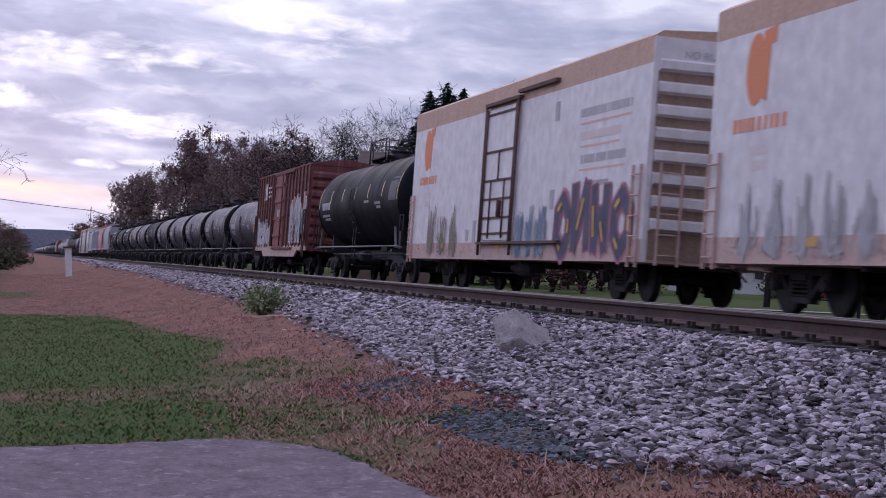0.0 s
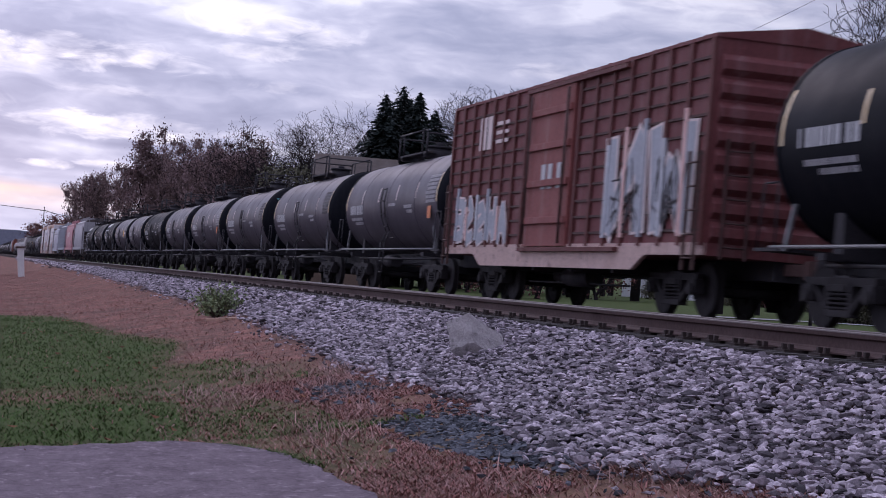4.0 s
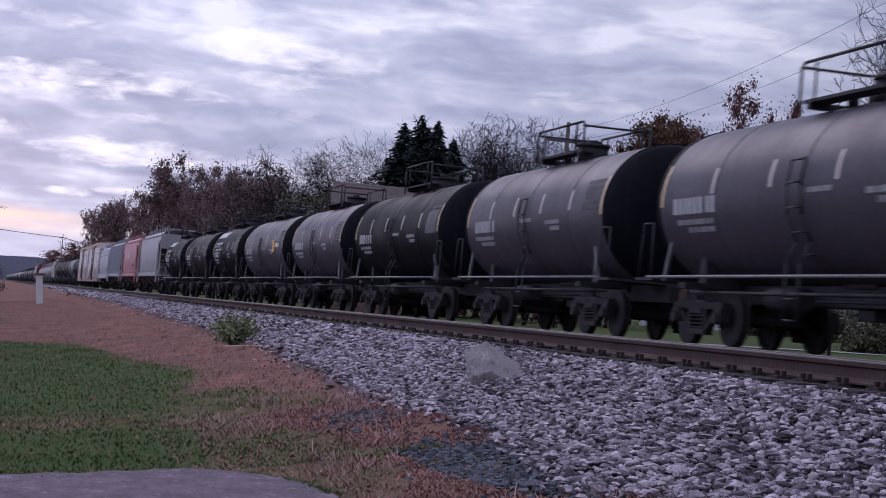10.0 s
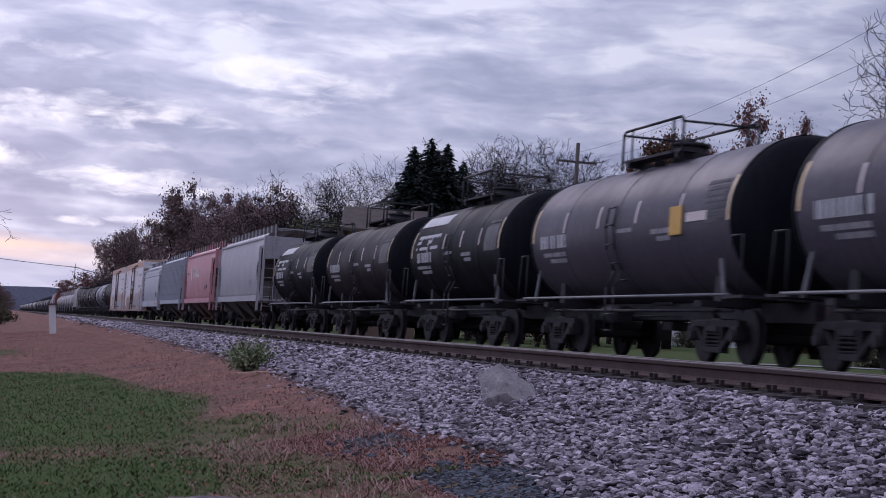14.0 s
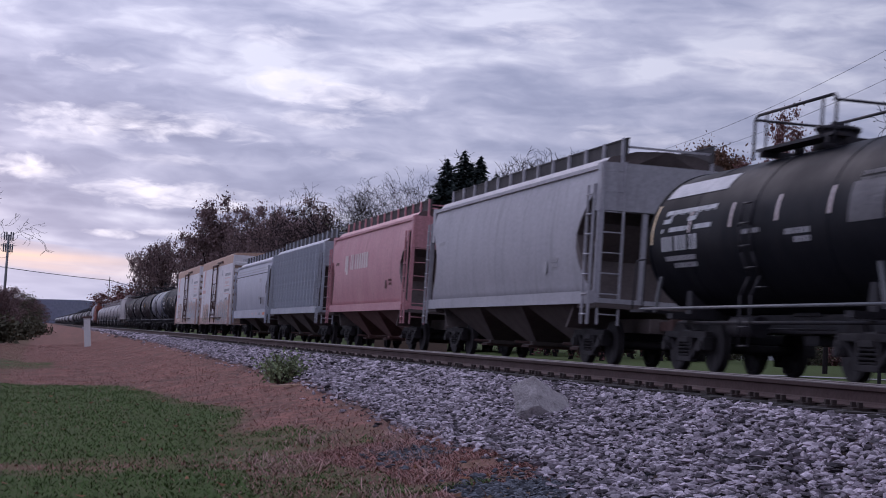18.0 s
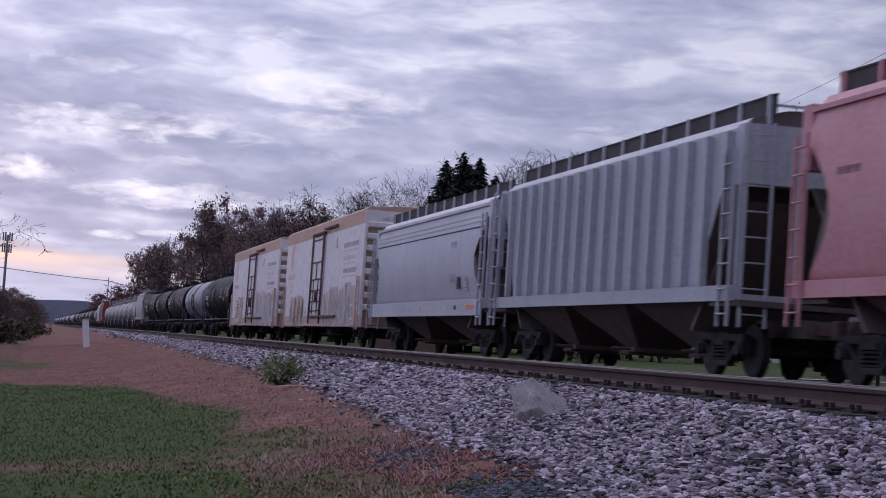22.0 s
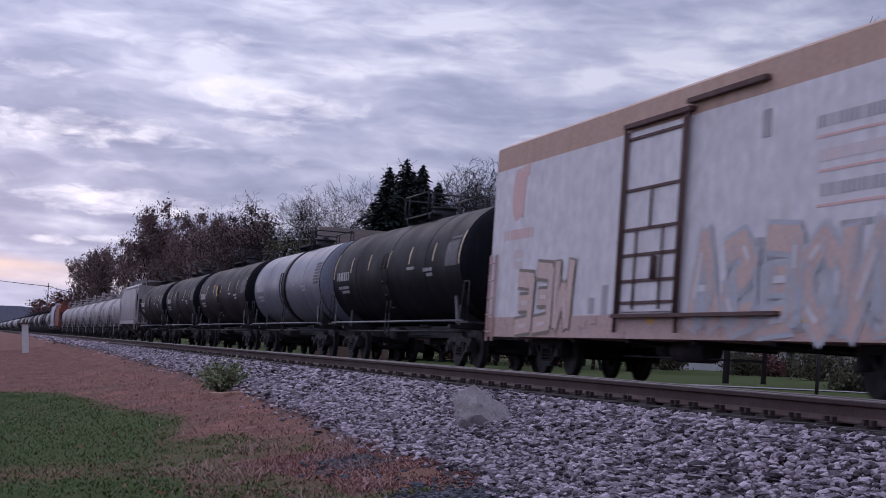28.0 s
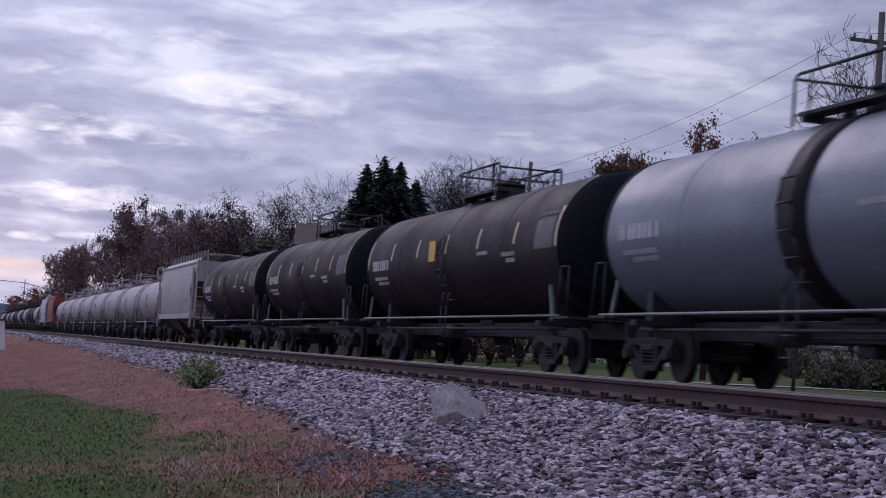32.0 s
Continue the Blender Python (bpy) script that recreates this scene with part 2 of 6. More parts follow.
mat("hopper_pink", (0.58, 0.275, 0.30), (0.52, 0.24, 0.265), 0.58, scale=0.6, fine=12, bump=0.05, streak=True, spots=(0.36, 0.16, 0.16))
mat("hopper_steel", (0.42, 0.43, 0.48), (0.38, 0.39, 0.44), 0.55, scale=0.6, fine=12, bump=0.05, streak=True, spots=(0.2, 0.2, 0.22))
mat("hopper_white", (0.46, 0.46, 0.525), (0.42, 0.42, 0.48), 0.5, scale=0.6, fine=12, bump=0.03, streak=True, spots=(0.36, 0.35, 0.38))
mat("boxcar_red", (0.19, 0.050, 0.052), (0.14, 0.038, 0.040), 0.7, scale=1.4, fine=16, bump=0.15, streak=True, spots=(0.30, 0.19, 0.19))
mat("boxcar_post", (0.15, 0.04, 0.037), (0.105, 0.03, 0.028), 0.7, scale=1.4, fine=16, bump=0.15, streak=True, spots=(0.25, 0.14, 0.14))
mat("door_red", (0.29, 0.085, 0.078), (0.22, 0.066, 0.06), 0.7, scale=1.4, fine=16, bump=0.1, streak=True, spots=(0.40, 0.26, 0.25))
mat("spray_navy", (0.075, 0.07, 0.13), (0.055, 0.05, 0.09), 0.6, scale=2, fine=12, bump=0.0)
mat("spray_wine", (0.50, 0.17, 0.22), (0.34, 0.12, 0.20), 0.6, scale=1.5, fine=12, bump=0.0)
mat("spray_peach", (0.70, 0.50, 0.42), (0.62, 0.45, 0.42), 0.6, scale=2, fine=12, bump=0.0)
mat("spray_olive", (0.20, 0.165, 0.12), (0.28, 0.22, 0.17), 0.6, scale=2, fine=12, bump=0.0)
mat("rust_bar", (0.13, 0.068, 0.06), (0.085, 0.046, 0.042), 0.8, scale=2.5, fine=30, bump=0.2)
mat("spray_teal", (0.07, 0.26, 0.29), (0.05, 0.19, 0.22), 0.6, scale=2, fine=12, bump=0.0)
mat("spray_blue", (0.16, 0.25, 0.34), (0.12, 0.17, 0.28), 0.6, scale=2, fine=12, bump=0.0)
mat("spray_pale", (0.48, 0.50, 0.55), (0.56, 0.55, 0.58), 0.6, scale=2, fine=12, bump=0.0)
# pink darkened for the shade on the bays; also inks the pink car
mat("pink_ink_bay_shade", (0.20, 0.095, 0.09), (0.13, 0.065, 0.062), 0.75, scale=1.5, fine=20, bump=0.1, streak=True)
mat("roof_brown", (0.10, 0.075, 0.065), (0.075, 0.056, 0.05), 0.85, scale=2, fine=20, bump=0.2)
mat("walk_dark", (0.05, 0.043, 0.045), (0.035, 0.03, 0.032), 0.8, scale=3, fine=30, bump=0.3)
# brown darkened to hold the shade of hopper ends and bays
mat("bay_shade_brown", (0.13, 0.10, 0.095), (0.09, 0.07, 0.068), 0.75, scale=1.5, fine=20, bump=0.1, streak=True)
mat("rail_side", (0.088, 0.054, 0.052), (0.066, 0.040, 0.039), 0.75, 0.1, scale=1.5, fine=30, bump=0.12)
mat("rail_head", (0.115, 0.09, 0.088), (0.09, 0.07, 0.068), 0.6, 0.1, scale=2, fine=30, bump=0.03)
mat("tie_wood", (0.032, 0.025, 0.024), (0.024, 0.019, 0.019), 0.9, scale=3, fine=30, bump=0.4, obj=0.35)
# these two tones also hold the ballast's highlights and dark gaps
mat("stone", (0.48, 0.41, 0.455), (0.115, 0.098, 0.114), 0.85, scale=9, fine=60, bump=0.25, island=0.9)
mat("stone_blue", (0.115, 0.122, 0.145), (0.065, 0.068, 0.083), 0.8, scale=9, fine=60, bump=0.2, island=0.7)
mat("asphalt", (0.20, 0.15, 0.182), (0.11, 0.083, 0.10), 0.9, scale=5, fine=26, bump=1.0, spots=(0.34, 0.28, 0.31), stretch=(1, 0.6, 1))
mat("concrete", (0.52, 0.47, 0.475), (0.36, 0.325, 0.33), 0.85, scale=5, fine=40, bump=0.6, spots=(0.14, 0.125, 0.125))
mat("post_white", (0.78, 0.77, 0.78), (0.66, 0.64, 0.66), 0.6, scale=5, fine=30, bump=0.1)
mat("grass_green", (0.095, 0.15, 0.045), (0.062, 0.102, 0.032), 0.8, scale=1.3, fine=30, bump=0.0, island=0.22)
mat("grass_dry", (0.38, 0.18, 0.16), (0.235, 0.118, 0.102), 0.85, scale=1.3, fine=30, bump=0.0, island=0.4)
mat("straw", (0.44, 0.28, 0.25), (0.27, 0.168, 0.148), 0.85, scale=1.3, fine=30, bump=0.0, island=0.4)
mat("leaf_litter", (0.24, 0.11, 0.06), (0.16, 0.08, 0.05), 0.8, scale=3, fine=30, bump=0.0, island=0.5)
mat("bush_leaf", (0.26, 0.30, 0.16), (0.15, 0.185, 0.095), 0.7, scale=3, fine=30, bump=0.0, island=0.45)
mat("bark", (0.030, 0.024, 0.026), (0.020, 0.016, 0.018), 0.9, scale=2, fine=20, bump=0.3)
mat("twig", (0.16, 0.12, 0.11), (0.11, 0.085, 0.08), 0.9, scale=0.4, fine=5, bump=0.0)
mat("pine_leaf", (0.036, 0.046, 0.044), (0.024, 0.032, 0.031), 0.8, scale=0.6, fine=6, bump=0.0, island=0.4)
mat("leaf_rust", (0.165, 0.09, 0.062), (0.11, 0.062, 0.045), 0.8, scale=0.6, fine=6, bump=0.0, island=0.4)
mat("leaf_red", (0.20, 0.092, 0.088), (0.13, 0.062, 0.06), 0.8, scale=0.6, fine=6, bump=0.0, island=0.4)
mat("leaf_brown", (0.27, 0.185, 0.185), (0.18, 0.122, 0.122), 0.85, scale=0.5, fine=6, bump=0.0, island=0.45)
mat("leaf_dark", (0.14, 0.13, 0.09), (0.095, 0.09, 0.065), 0.85, scale=0.5, fine=6, bump=0.0, island=0.4)
mat("hill_woods_haze", (0.30, 0.30, 0.40), (0.24, 0.245, 0.33), 0.95, scale=0.05, fine=0.4, bump=0.0)
mat("siding_white", (0.72, 0.71, 0.74), (0.66, 0.65, 0.68), 0.6, scale=2, fine=20, bump=0.05)
mat("roof_dark", (0.07, 0.065, 0.07), (0.05, 0.047, 0.05), 0.85, scale=2, fine=20, bump=0.2)
mat("brick_brown", (0.19, 0.125, 0.10), (0.15, 0.10, 0.08), 0.85, scale=2, fine=20, bump=0.2)
mat("window_glass", (0.05, 0.055, 0.07), (0.04, 0.045, 0.06), 0.1, scale=2, fine=20, bump=0.0)
mat("pole_wood", (0.12, 0.10, 0.095), (0.085, 0.07, 0.066), 0.9, scale=2, fine=20, bump=0.2)
mat("cable", (0.05, 0.05, 0.055), (0.04, 0.04, 0.045), 0.6, scale=2, fine=20, bump=0.0)
mat("galvanised", (0.22, 0.22, 0.235), (0.18, 0.18, 0.195), 0.55, 0.4, scale=2, fine=20, bump=0.0)
mat("path", (0.44, 0.42, 0.42), (0.36, 0.34, 0.34), 0.9, scale=2, fine=20, bump=0.1)


def ground_material():
    """Lawn, dry grass and bare earth by broad patches of the ground."""
    m = bpy.data.materials.new("ground_cover")
    m.use_nodes = True
    tr = m.node_tree
    ln = tr.links.new
    bsdf = tr.nodes["Principled BSDF"]
    bsdf.inputs["Roughness"].default_value = 0.95
    at = node(tr, "ShaderNodeVertexColor", layer_name="cover")
    sep = node(tr, "ShaderNodeSeparateColor")
    ln(at.outputs[0], sep.inputs[0])
    co = node(tr, "ShaderNodeTexCoord")

    def noise_(s, d, rgh=0.65):
        n = node(tr, "ShaderNodeTexNoise")
        n.inputs["Scale"].default_value, n.inputs["Detail"].default_value, n.inputs["Roughness"].default_value = s, d, rgh
        ln(co.outputs["Object"], n.inputs["Vector"])
        return n.outputs["Fac"]

    def mix(fac, p, q):
        n = node(tr, "ShaderNodeMix", data_type="RGBA")
        for i, v in ((0, fac), (6, p), (7, q)):
            if isinstance(v, tuple):
                n.inputs[i].default_value = (*v, 1)
            elif isinstance(v, (int, float)):
                n.inputs[i].default_value = v
            else:
                ln(v, n.inputs[i])
        return n.outputs[2]

    def edge(mask, f, soft=0.3):
        a = node(tr, "ShaderNodeMath", operation="ADD")
        ln(mask, a.inputs[0]), ln(f, a.inputs[1])
        r = node(tr, "ShaderNodeMapRange")
        r.inputs[1].default_value, r.inputs[2].default_value = 1.0 - soft, 1.0 + soft
        ln(a.outputs[0], r.inputs[0])
        return r.outputs[0]

    bsdf.inputs["Specular IOR Level"].default_value = 0.08
    n1, n2, n3, n4 = noise_(0.9, 6), noise_(7.0, 6, 0.72), noise_(30.0, 4, 0.7), noise_(2.3, 4, 0.6)
    green = mix(n2, (0.09, 0.142, 0.042), (0.056, 0.096, 0.03))
    dry = mix(edge(n4, n2, 0.22), mix(n2, (0.36, 0.165, 0.138), (0.165, 0.082, 0.067)), mix(n2, (0.60, 0.268, 0.222), (0.32, 0.148, 0.118)))
    earth = mix(n3, (0.16, 0.105, 0.085), (0.09, 0.06, 0.05))
    # near-black bed: the shade in gaps between ballast stones is in the colour
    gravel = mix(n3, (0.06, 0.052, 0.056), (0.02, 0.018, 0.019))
    col = mix(edge(n1, n2, 0.2), earth, dry)
    col = mix(edge(sep.outputs[0], n2, 0.35), col, mix(edge(n1, n2, 0.3), green, mix(n3, (0.12, 0.12, 0.055), (0.06, 0.08, 0.026))))
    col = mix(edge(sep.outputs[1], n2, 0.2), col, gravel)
    # fine speckle: lit blade colour and dark gaps painted into the ground
    lit = mix(edge(sep.outputs[0], n2, 0.35), (0.34, 0.20, 0.155), (0.11, 0.15, 0.05))
    g = mix(0.26, col, mix(edge(n3, n2, 0.25), (0.02, 0.016, 0.012), lit))
    ln(g, bsdf.inputs["Base Color"])
    bp = node(tr, "ShaderNodeBump")
    bp.inputs["Strength"].default_value, bp.inputs["Distance"].default_value = 0.6, 0.03
    ln(n3, bp.inputs["Height"])
    ln(bp.outputs[0], bsdf.inputs["Normal"])
    return m


for key, level in (("grass_green", 0.1), ("grass_dry", 0.1), ("straw", 0.1), ("leaf_litter", 0.15), ("bush_leaf", 0.2), ("stone", 0.25), ("stone_blue", 0.25), ("asphalt", 0.25), ("bark", 0.1), ("twig", 0.1), ("leaf_brown", 0.1), ("leaf_dark", 0.1), ("leaf_red", 0.1), ("leaf_rust", 0.1), ("pine_leaf", 0.1), ("hill_woods_haze", 0.05), ("path", 0.1), ("tank_grey", 0.1), ("tank_black", 0.05), ("tank_brown", 0.06), ("black_steel", 0.3), ("wheel_steel", 0.3), ("rail_side", 0.2)):
    M[key].node_tree.nodes["Principled BSDF"].inputs["Specular IOR Level"].default_value = level
M["ground"] = ground_material()

# ---------------------------------------------------------------- mesh tools


def quad_box(bm, x0, x1, y0, y1, z0, z1, bevel=0.0):
    vs = [bm.verts.new((x, y, z)) for x in (x0, x1) for y in (y0, y1) for z in (z0, z1)]
    fs = [bm.faces.new([vs[i] for i in f]) for f in ((0, 1, 3, 2), (4, 6, 7, 5), (0, 4, 5, 1), (2, 3, 7, 6), (0, 2, 6, 4), (1, 5, 7, 3))]
    if bevel:
        bmesh.ops.bevel(bm, geom=list({e for f in fs for e in f.edges}), offset=bevel, segments=2, affect="EDGES", profile=0.7)


def rod(bm, p, q, r, seg=8, r2=None):
    p, q = Vector(p), Vector(q)
    d = (q - p).normalized()
    a = d.orthogonal().normalized()
    b = d.cross(a)
    r2 = r if r2 is None else r2
    rings = []
    for c, k in ((p, r), (q, r2)):
        rings.append([bm.verts.new(c + (a * math.cos(2 * math.pi * i / seg) + b * math.sin(2 * math.pi * i / seg)) * k) for i in range(seg)])
    for i in range(seg):
        f = bm.faces.new((rings[0][i], rings[0][(i + 1) % seg], rings[1][(i + 1) % seg], rings[1][i]))
        f.smooth = True
    bm.faces.new(rings[0][::-1]), bm.faces.new(rings[1])


def path_rod(bm, pts, r, seg=6):
    for p, q in zip(pts, pts[1:]):
        rod(bm, p, q, r, seg)


def extrude(bm, prof, y0, y1, smooth=False, caps=True):
    """A closed profile of (x, z), anticlockwise seen from the front, drawn along y."""
    a = [bm.verts.new((x, y0, z)) for x, z in prof]
    b = [bm.verts.new((x, y1, z)) for x, z in prof]
    n = len(prof)
    for i in range(n):
        f = bm.faces.new((a[i], a[(i + 1) % n], b[(i + 1) % n], b[i]))
        f.smooth = smooth
    if caps:
        bm.faces.new(a[::-1]), bm.faces.new(b)


def side_prism(bm, prof, x0, x1):
    """A closed profile of (y, z) drawn across x."""
    a = [bm.verts.new((x0, y, z)) for y, z in prof]
    b = [bm.verts.new((x1, y, z)) for y, z in prof]
    n = len(prof)
    for i in range(n):
        bm.faces.new((a[i], a[(i + 1) % n], b[(i + 1) % n], b[i]))
    bm.faces.new(a[::-1]), bm.faces.new(b)


def lathe_y(bm, prof, seg=40, cx=0.0, cz=0.0, cap=True):
    """Rings of (y, radius) round an axis along y."""
    rings = []
    for y, r in prof:
        rings.append([bm.verts.new((cx + math.cos(2 * math.pi * i / seg) * r, y, cz + math.sin(2 * math.pi * i / seg) * r)) for i in range(seg)])
    for a, b in zip(rings, rings[1:]):
        for i in range(seg):
            f = bm.faces.new((a[i], b[i], b[(i + 1) % seg], a[(i + 1) % seg]))
            f.smooth = True
    if cap:
        bm.faces.new(rings[0]), bm.faces.new(rings[-1][::-1])


MESHES = {}


def mesh_of(key, build):
    """The mesh made once by build(bm) and shared by all pieces alike."""
    if key not in MESHES:
        bm = bmesh.new()
        build(bm)
        bmesh.ops.recalc_face_normals(bm, faces=bm.faces)
        me = bpy.data.meshes.new(str(key[0]) if isinstance(key, tuple) else str(key))
        bm.to_mesh(me)
        bm.free()
        me.materials.append(None)
        MESHES[key] = me
    return MESHES[key]


def piece(name, key, build, material_key, parent=None, label="", at=(0, 0, 0), turn=(0, 0, 0)):
    """One part: an object of its own on a shared mesh, with its own material."""
    ob = new(name, mesh_of(key, build))
    ob.material_slots[0].link = "OBJECT"
    ob.material_slots[0].material = M[material_key]
    ob.parent = parent
    ob.matrix_basis = pose(*at, *turn)
    if label:
        ob["label"] = label
    return ob


def thing(name, label, category, group="", at=(0, 0, 0), kind=""):
    ob = new(name)
    ob.empty_display_size = 0.3
    ob.location = at
    return tagged(ob, label, category, group, kind)


def raw_mesh(name, verts, faces, material_key, smooth=False):
    me = bpy.data.meshes.new(name)
    me.from_pydata([tuple(v) for v in verts], [], [tuple(f) for f in faces])
    me.materials.append(M[material_key])
    if smooth:
        for p in me.polygons:
            p.use_smooth = True
    return new(name, me)


# ---------------------------------------------------------------- ground and tracks
RAIL_Z, RAIL_X = 1.437, 6.05        # near rail of the empty track: top of head, outer edge
TRAIN_Z, TRAIN_X = 1.392, 12.57     # top of rail and centre of the train's track
PROFILE = ([-600, -40, -10, 0, 2.2, 4.0, 5.3, 5.62, 5.8, 14.2, 16, 25, 60, 120, 300, 900], [1.0, -0.1, 0.02, 0.08, 0.28, 0.65, 1.14, 1.17, 1.13, 1.13, 1.0, 1.42, 2.5, 5.0, 16.0, 40.0])


def ground_z(x, y):
    z = float(np.interp(x, *PROFILE))
    if x < 5.0:
        z += 0.03 * noise.noise((x * 0.8, y * 0.5, 0.0)) + 0.012 * noise.noise((x * 4.0, y * 3.0, 3.0))
    return z


def inside(x, y, poly):
    hit = False
    for (x0, y0), (x1, y1) in zip(poly, poly[1:] + poly[:1]):
        if (y0 > y) != (y1 > y) and x < (x1 - x0) * (y - y0) / (y1 - y0) + x0:
            hit = not hit
    return hit


LAWN_FAR = [(-200, 41), (-0.3, 41), (2.0, 38), (2.5, 29), (3.0, 25.5), (2.6, 22.5), (2.1, 20.6), (1.8, 18.4), (1.2, 17.9), (-200, 17.7)]
LAWN_NEAR = [(-200, 17.5), (0.5, 17.2), (1.6, 16.9), (1.95, 16.1), (1.8, 14.9), (1.75, 13.4), (1.5, 12.9), (-200, 12.9)]
OLIVE = [(1.6, 21.5), (3.2, 21), (3.0, 17.6), (2.4, 17.2), (2.9, 14.5), (2.9, 11.5), (2.6, 10.6), (2.2, 10.2), (2.0, 12.4), (1.6, 13.2)]
LAWN_STRIP = [(-200, 95), (-8, 95), (-3, 70), (0.5, 62), (0.6, 55), (-2, 52), (-200, 50)]
DRIVE = [(-60, 12.75), (-0.03, 12.75), (0.75, 12.7), (1.45, 12.75), (1.85, 12.4), (2.12, 11.8), (2.22, 10.9), (2.28, 9.6), (2.4, 7), (2.6, 2), (3.0, -60), (-60, -60)]
BLUE_GRAVEL = [(3.0, 12.9), (3.6, 12.5), (4.1, 10.6), (3.85, 9.6), (3.25, 9.8), (3.0, 11.1)]


def verge_x(y):
    return float(np.interp(y, [6, 8.8, 9.9, 13.5, 16.8, 21, 30, 74, 200], [4.0, 3.75, 3.4, 3.95, 3.8, 4.1, 4.45, 4.9, 5.2]))


def cover(x, y):
    """How green and how stony the ground is there, blurred along the edges."""
    if not -6 < x < 6 or not 5 < y < 60:
        return cover_at(x, y)
    got = [cover_at(x + a, y + b) for a in (-0.25, 0, 0.25) for b in (-0.6, 0, 0.6)]
    return sum(c[0] for c in got) / 9, sum(c[1] for c in got) / 9


def cover_at(x, y):
    green = 0.0
    if any(inside(x, y, p) for p in (LAWN_FAR, LAWN_NEAR, LAWN_STRIP)):
        green = 0.85
    elif x < -0.5 and y > 41:
        green = 0.38
    elif x > 15.5:
        green = 0.9
    elif inside(x, y, OLIVE):
        green = 0.62
    elif 1.2 < x < 3.9 and 8 < y < 20:
        green = 0.36
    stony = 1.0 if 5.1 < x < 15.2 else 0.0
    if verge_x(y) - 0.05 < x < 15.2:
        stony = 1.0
    return green, stony


def build_ground():
    xs = sorted({-600, -300, -150, -80, -50, -35, -25, -18, -13, -10, *np.arange(-8, 7, 0.35).round(2).tolist(), 8, 10, 12, 14.2, 15, 16, 18, 20, 22, 25, 30, 36, 45, 60, 80, 120, 170, 230, 300, 450, 900})
    ys = sorted({-450, -300, -180, -80, -40, -20, -5, 0, 4, *np.arange(6, 50, 0.4).round(2).tolist(), *np.arange(50, 110, 2.0).tolist(), *range(110, 300, 15), *range(300, 800, 60), 900, 1100, 1400, 1800, 2500})
    verts = [(x, y, ground_z(x, y)) for y in ys for x in xs]
    n = len(xs)
    faces = [(j * n + i, j * n + i + 1, (j + 1) * n + i + 1, (j + 1) * n + i) for j in range(len(ys) - 1) for i in range(n - 1)]
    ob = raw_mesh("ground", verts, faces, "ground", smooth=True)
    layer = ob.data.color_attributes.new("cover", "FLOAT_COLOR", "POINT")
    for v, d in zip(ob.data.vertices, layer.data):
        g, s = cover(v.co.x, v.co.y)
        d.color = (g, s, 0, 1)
    tagged(ob, "grassy verge of lawn, dry brown grass and gravel", "ground", kind="structure")
    # the paved drive
    g = random.Random(2)
    edge = []
    for (x0, y0), (x1, y1) in zip(DRIVE, DRIVE[1:] + DRIVE[:1]):
        n = max(1, int(math.hypot(x1 - x0, y1 - y0) / 0.08)) if min(x0, x1) > -5 and min(y0, y1) > 5 else 1
        for i in range(n):
            t = i / n
            edge.append((x0 + (x1 - x0) * t + g.uniform(-0.025, 0.025), y0 + (y1 - y0) * t + g.uniform(-0.05, 0.05)))
    bm = bmesh.new()
    top = [bm.verts.new((x, y, float(np.interp(x, [-60, 0, 2.2, 3.0], [0.03, 0.115, 0.315, 0.42])))) for x, y in edge]
    low = [bm.verts.new((v.co.x, v.co.y, v.co.z - 0.25)) for v in top]
    f = bm.faces.new(top[::-1])
    for i in range(len(top)):
        j = (i + 1) % len(top)
        bm.faces.new((top[i], low[i], low[j], top[j]))
    bmesh.ops.triangulate(bm, faces=[f])
    bmesh.ops.recalc_face_normals(bm, faces=bm.faces)
    me = bpy.data.meshes.new("road")
    bm.to_mesh(me), bm.free()
    me.materials.append(M["asphalt"])
    tagged(new("road", me), "worn grey asphalt drive with a ragged edge", "road", kind="structure")


def build_rail(name, cx, top, y0, y1):
    root = thing(name, "rusty steel running rail with a worn bright head", "rail", "rails of the line", at=(cx, 0, top))
    prof = [(-0.076, -0.171), (0.076, -0.171), (0.076, -0.160), (0.022, -0.142), (0.010, -0.125), (0.010, -0.055), (0.034, -0.042), (0.037, -0.014), (-0.037, -0.014), (-0.034, -0.042), (-0.010, -0.055), (-0.010, -0.125), (-0.022, -0.142), (-0.076, -0.160)]
    piece("web_and_foot", ("rail_foot", y0, y1), lambda bm: extrude(bm, prof, y0, y1), "rail_side", root)
    head = [(-0.037, -0.0139), (0.037, -0.0139), (0.036, -0.006), (0.028, 0.0), (-0.028, 0.0), (-0.036, -0.006)]
    piece("rail_head", ("rail_head", y0, y1), lambda bm: extrude(bm, head, y0, y1), "rail_head", root, "worn bright rail head")
    return root


def tie_build(bm):
    quad_box(bm, -1.3, 1.3, -0.11, 0.11, -0.18, 0.0, 0.012)


def plate_build(bm):
    quad_box(bm, -0.18, 0.18, -0.09, 0.09, 0.0, 0.018)


def spike_build(bm):
    quad_box(bm, -0.018, 0.018, -0.018, 0.018, 0.018, 0.06, 0.004)


def anchor_build(bm):
    quad_box(bm, -0.10, 0.10, -0.02, 0.02, -0.02, 0.035, 0.006)


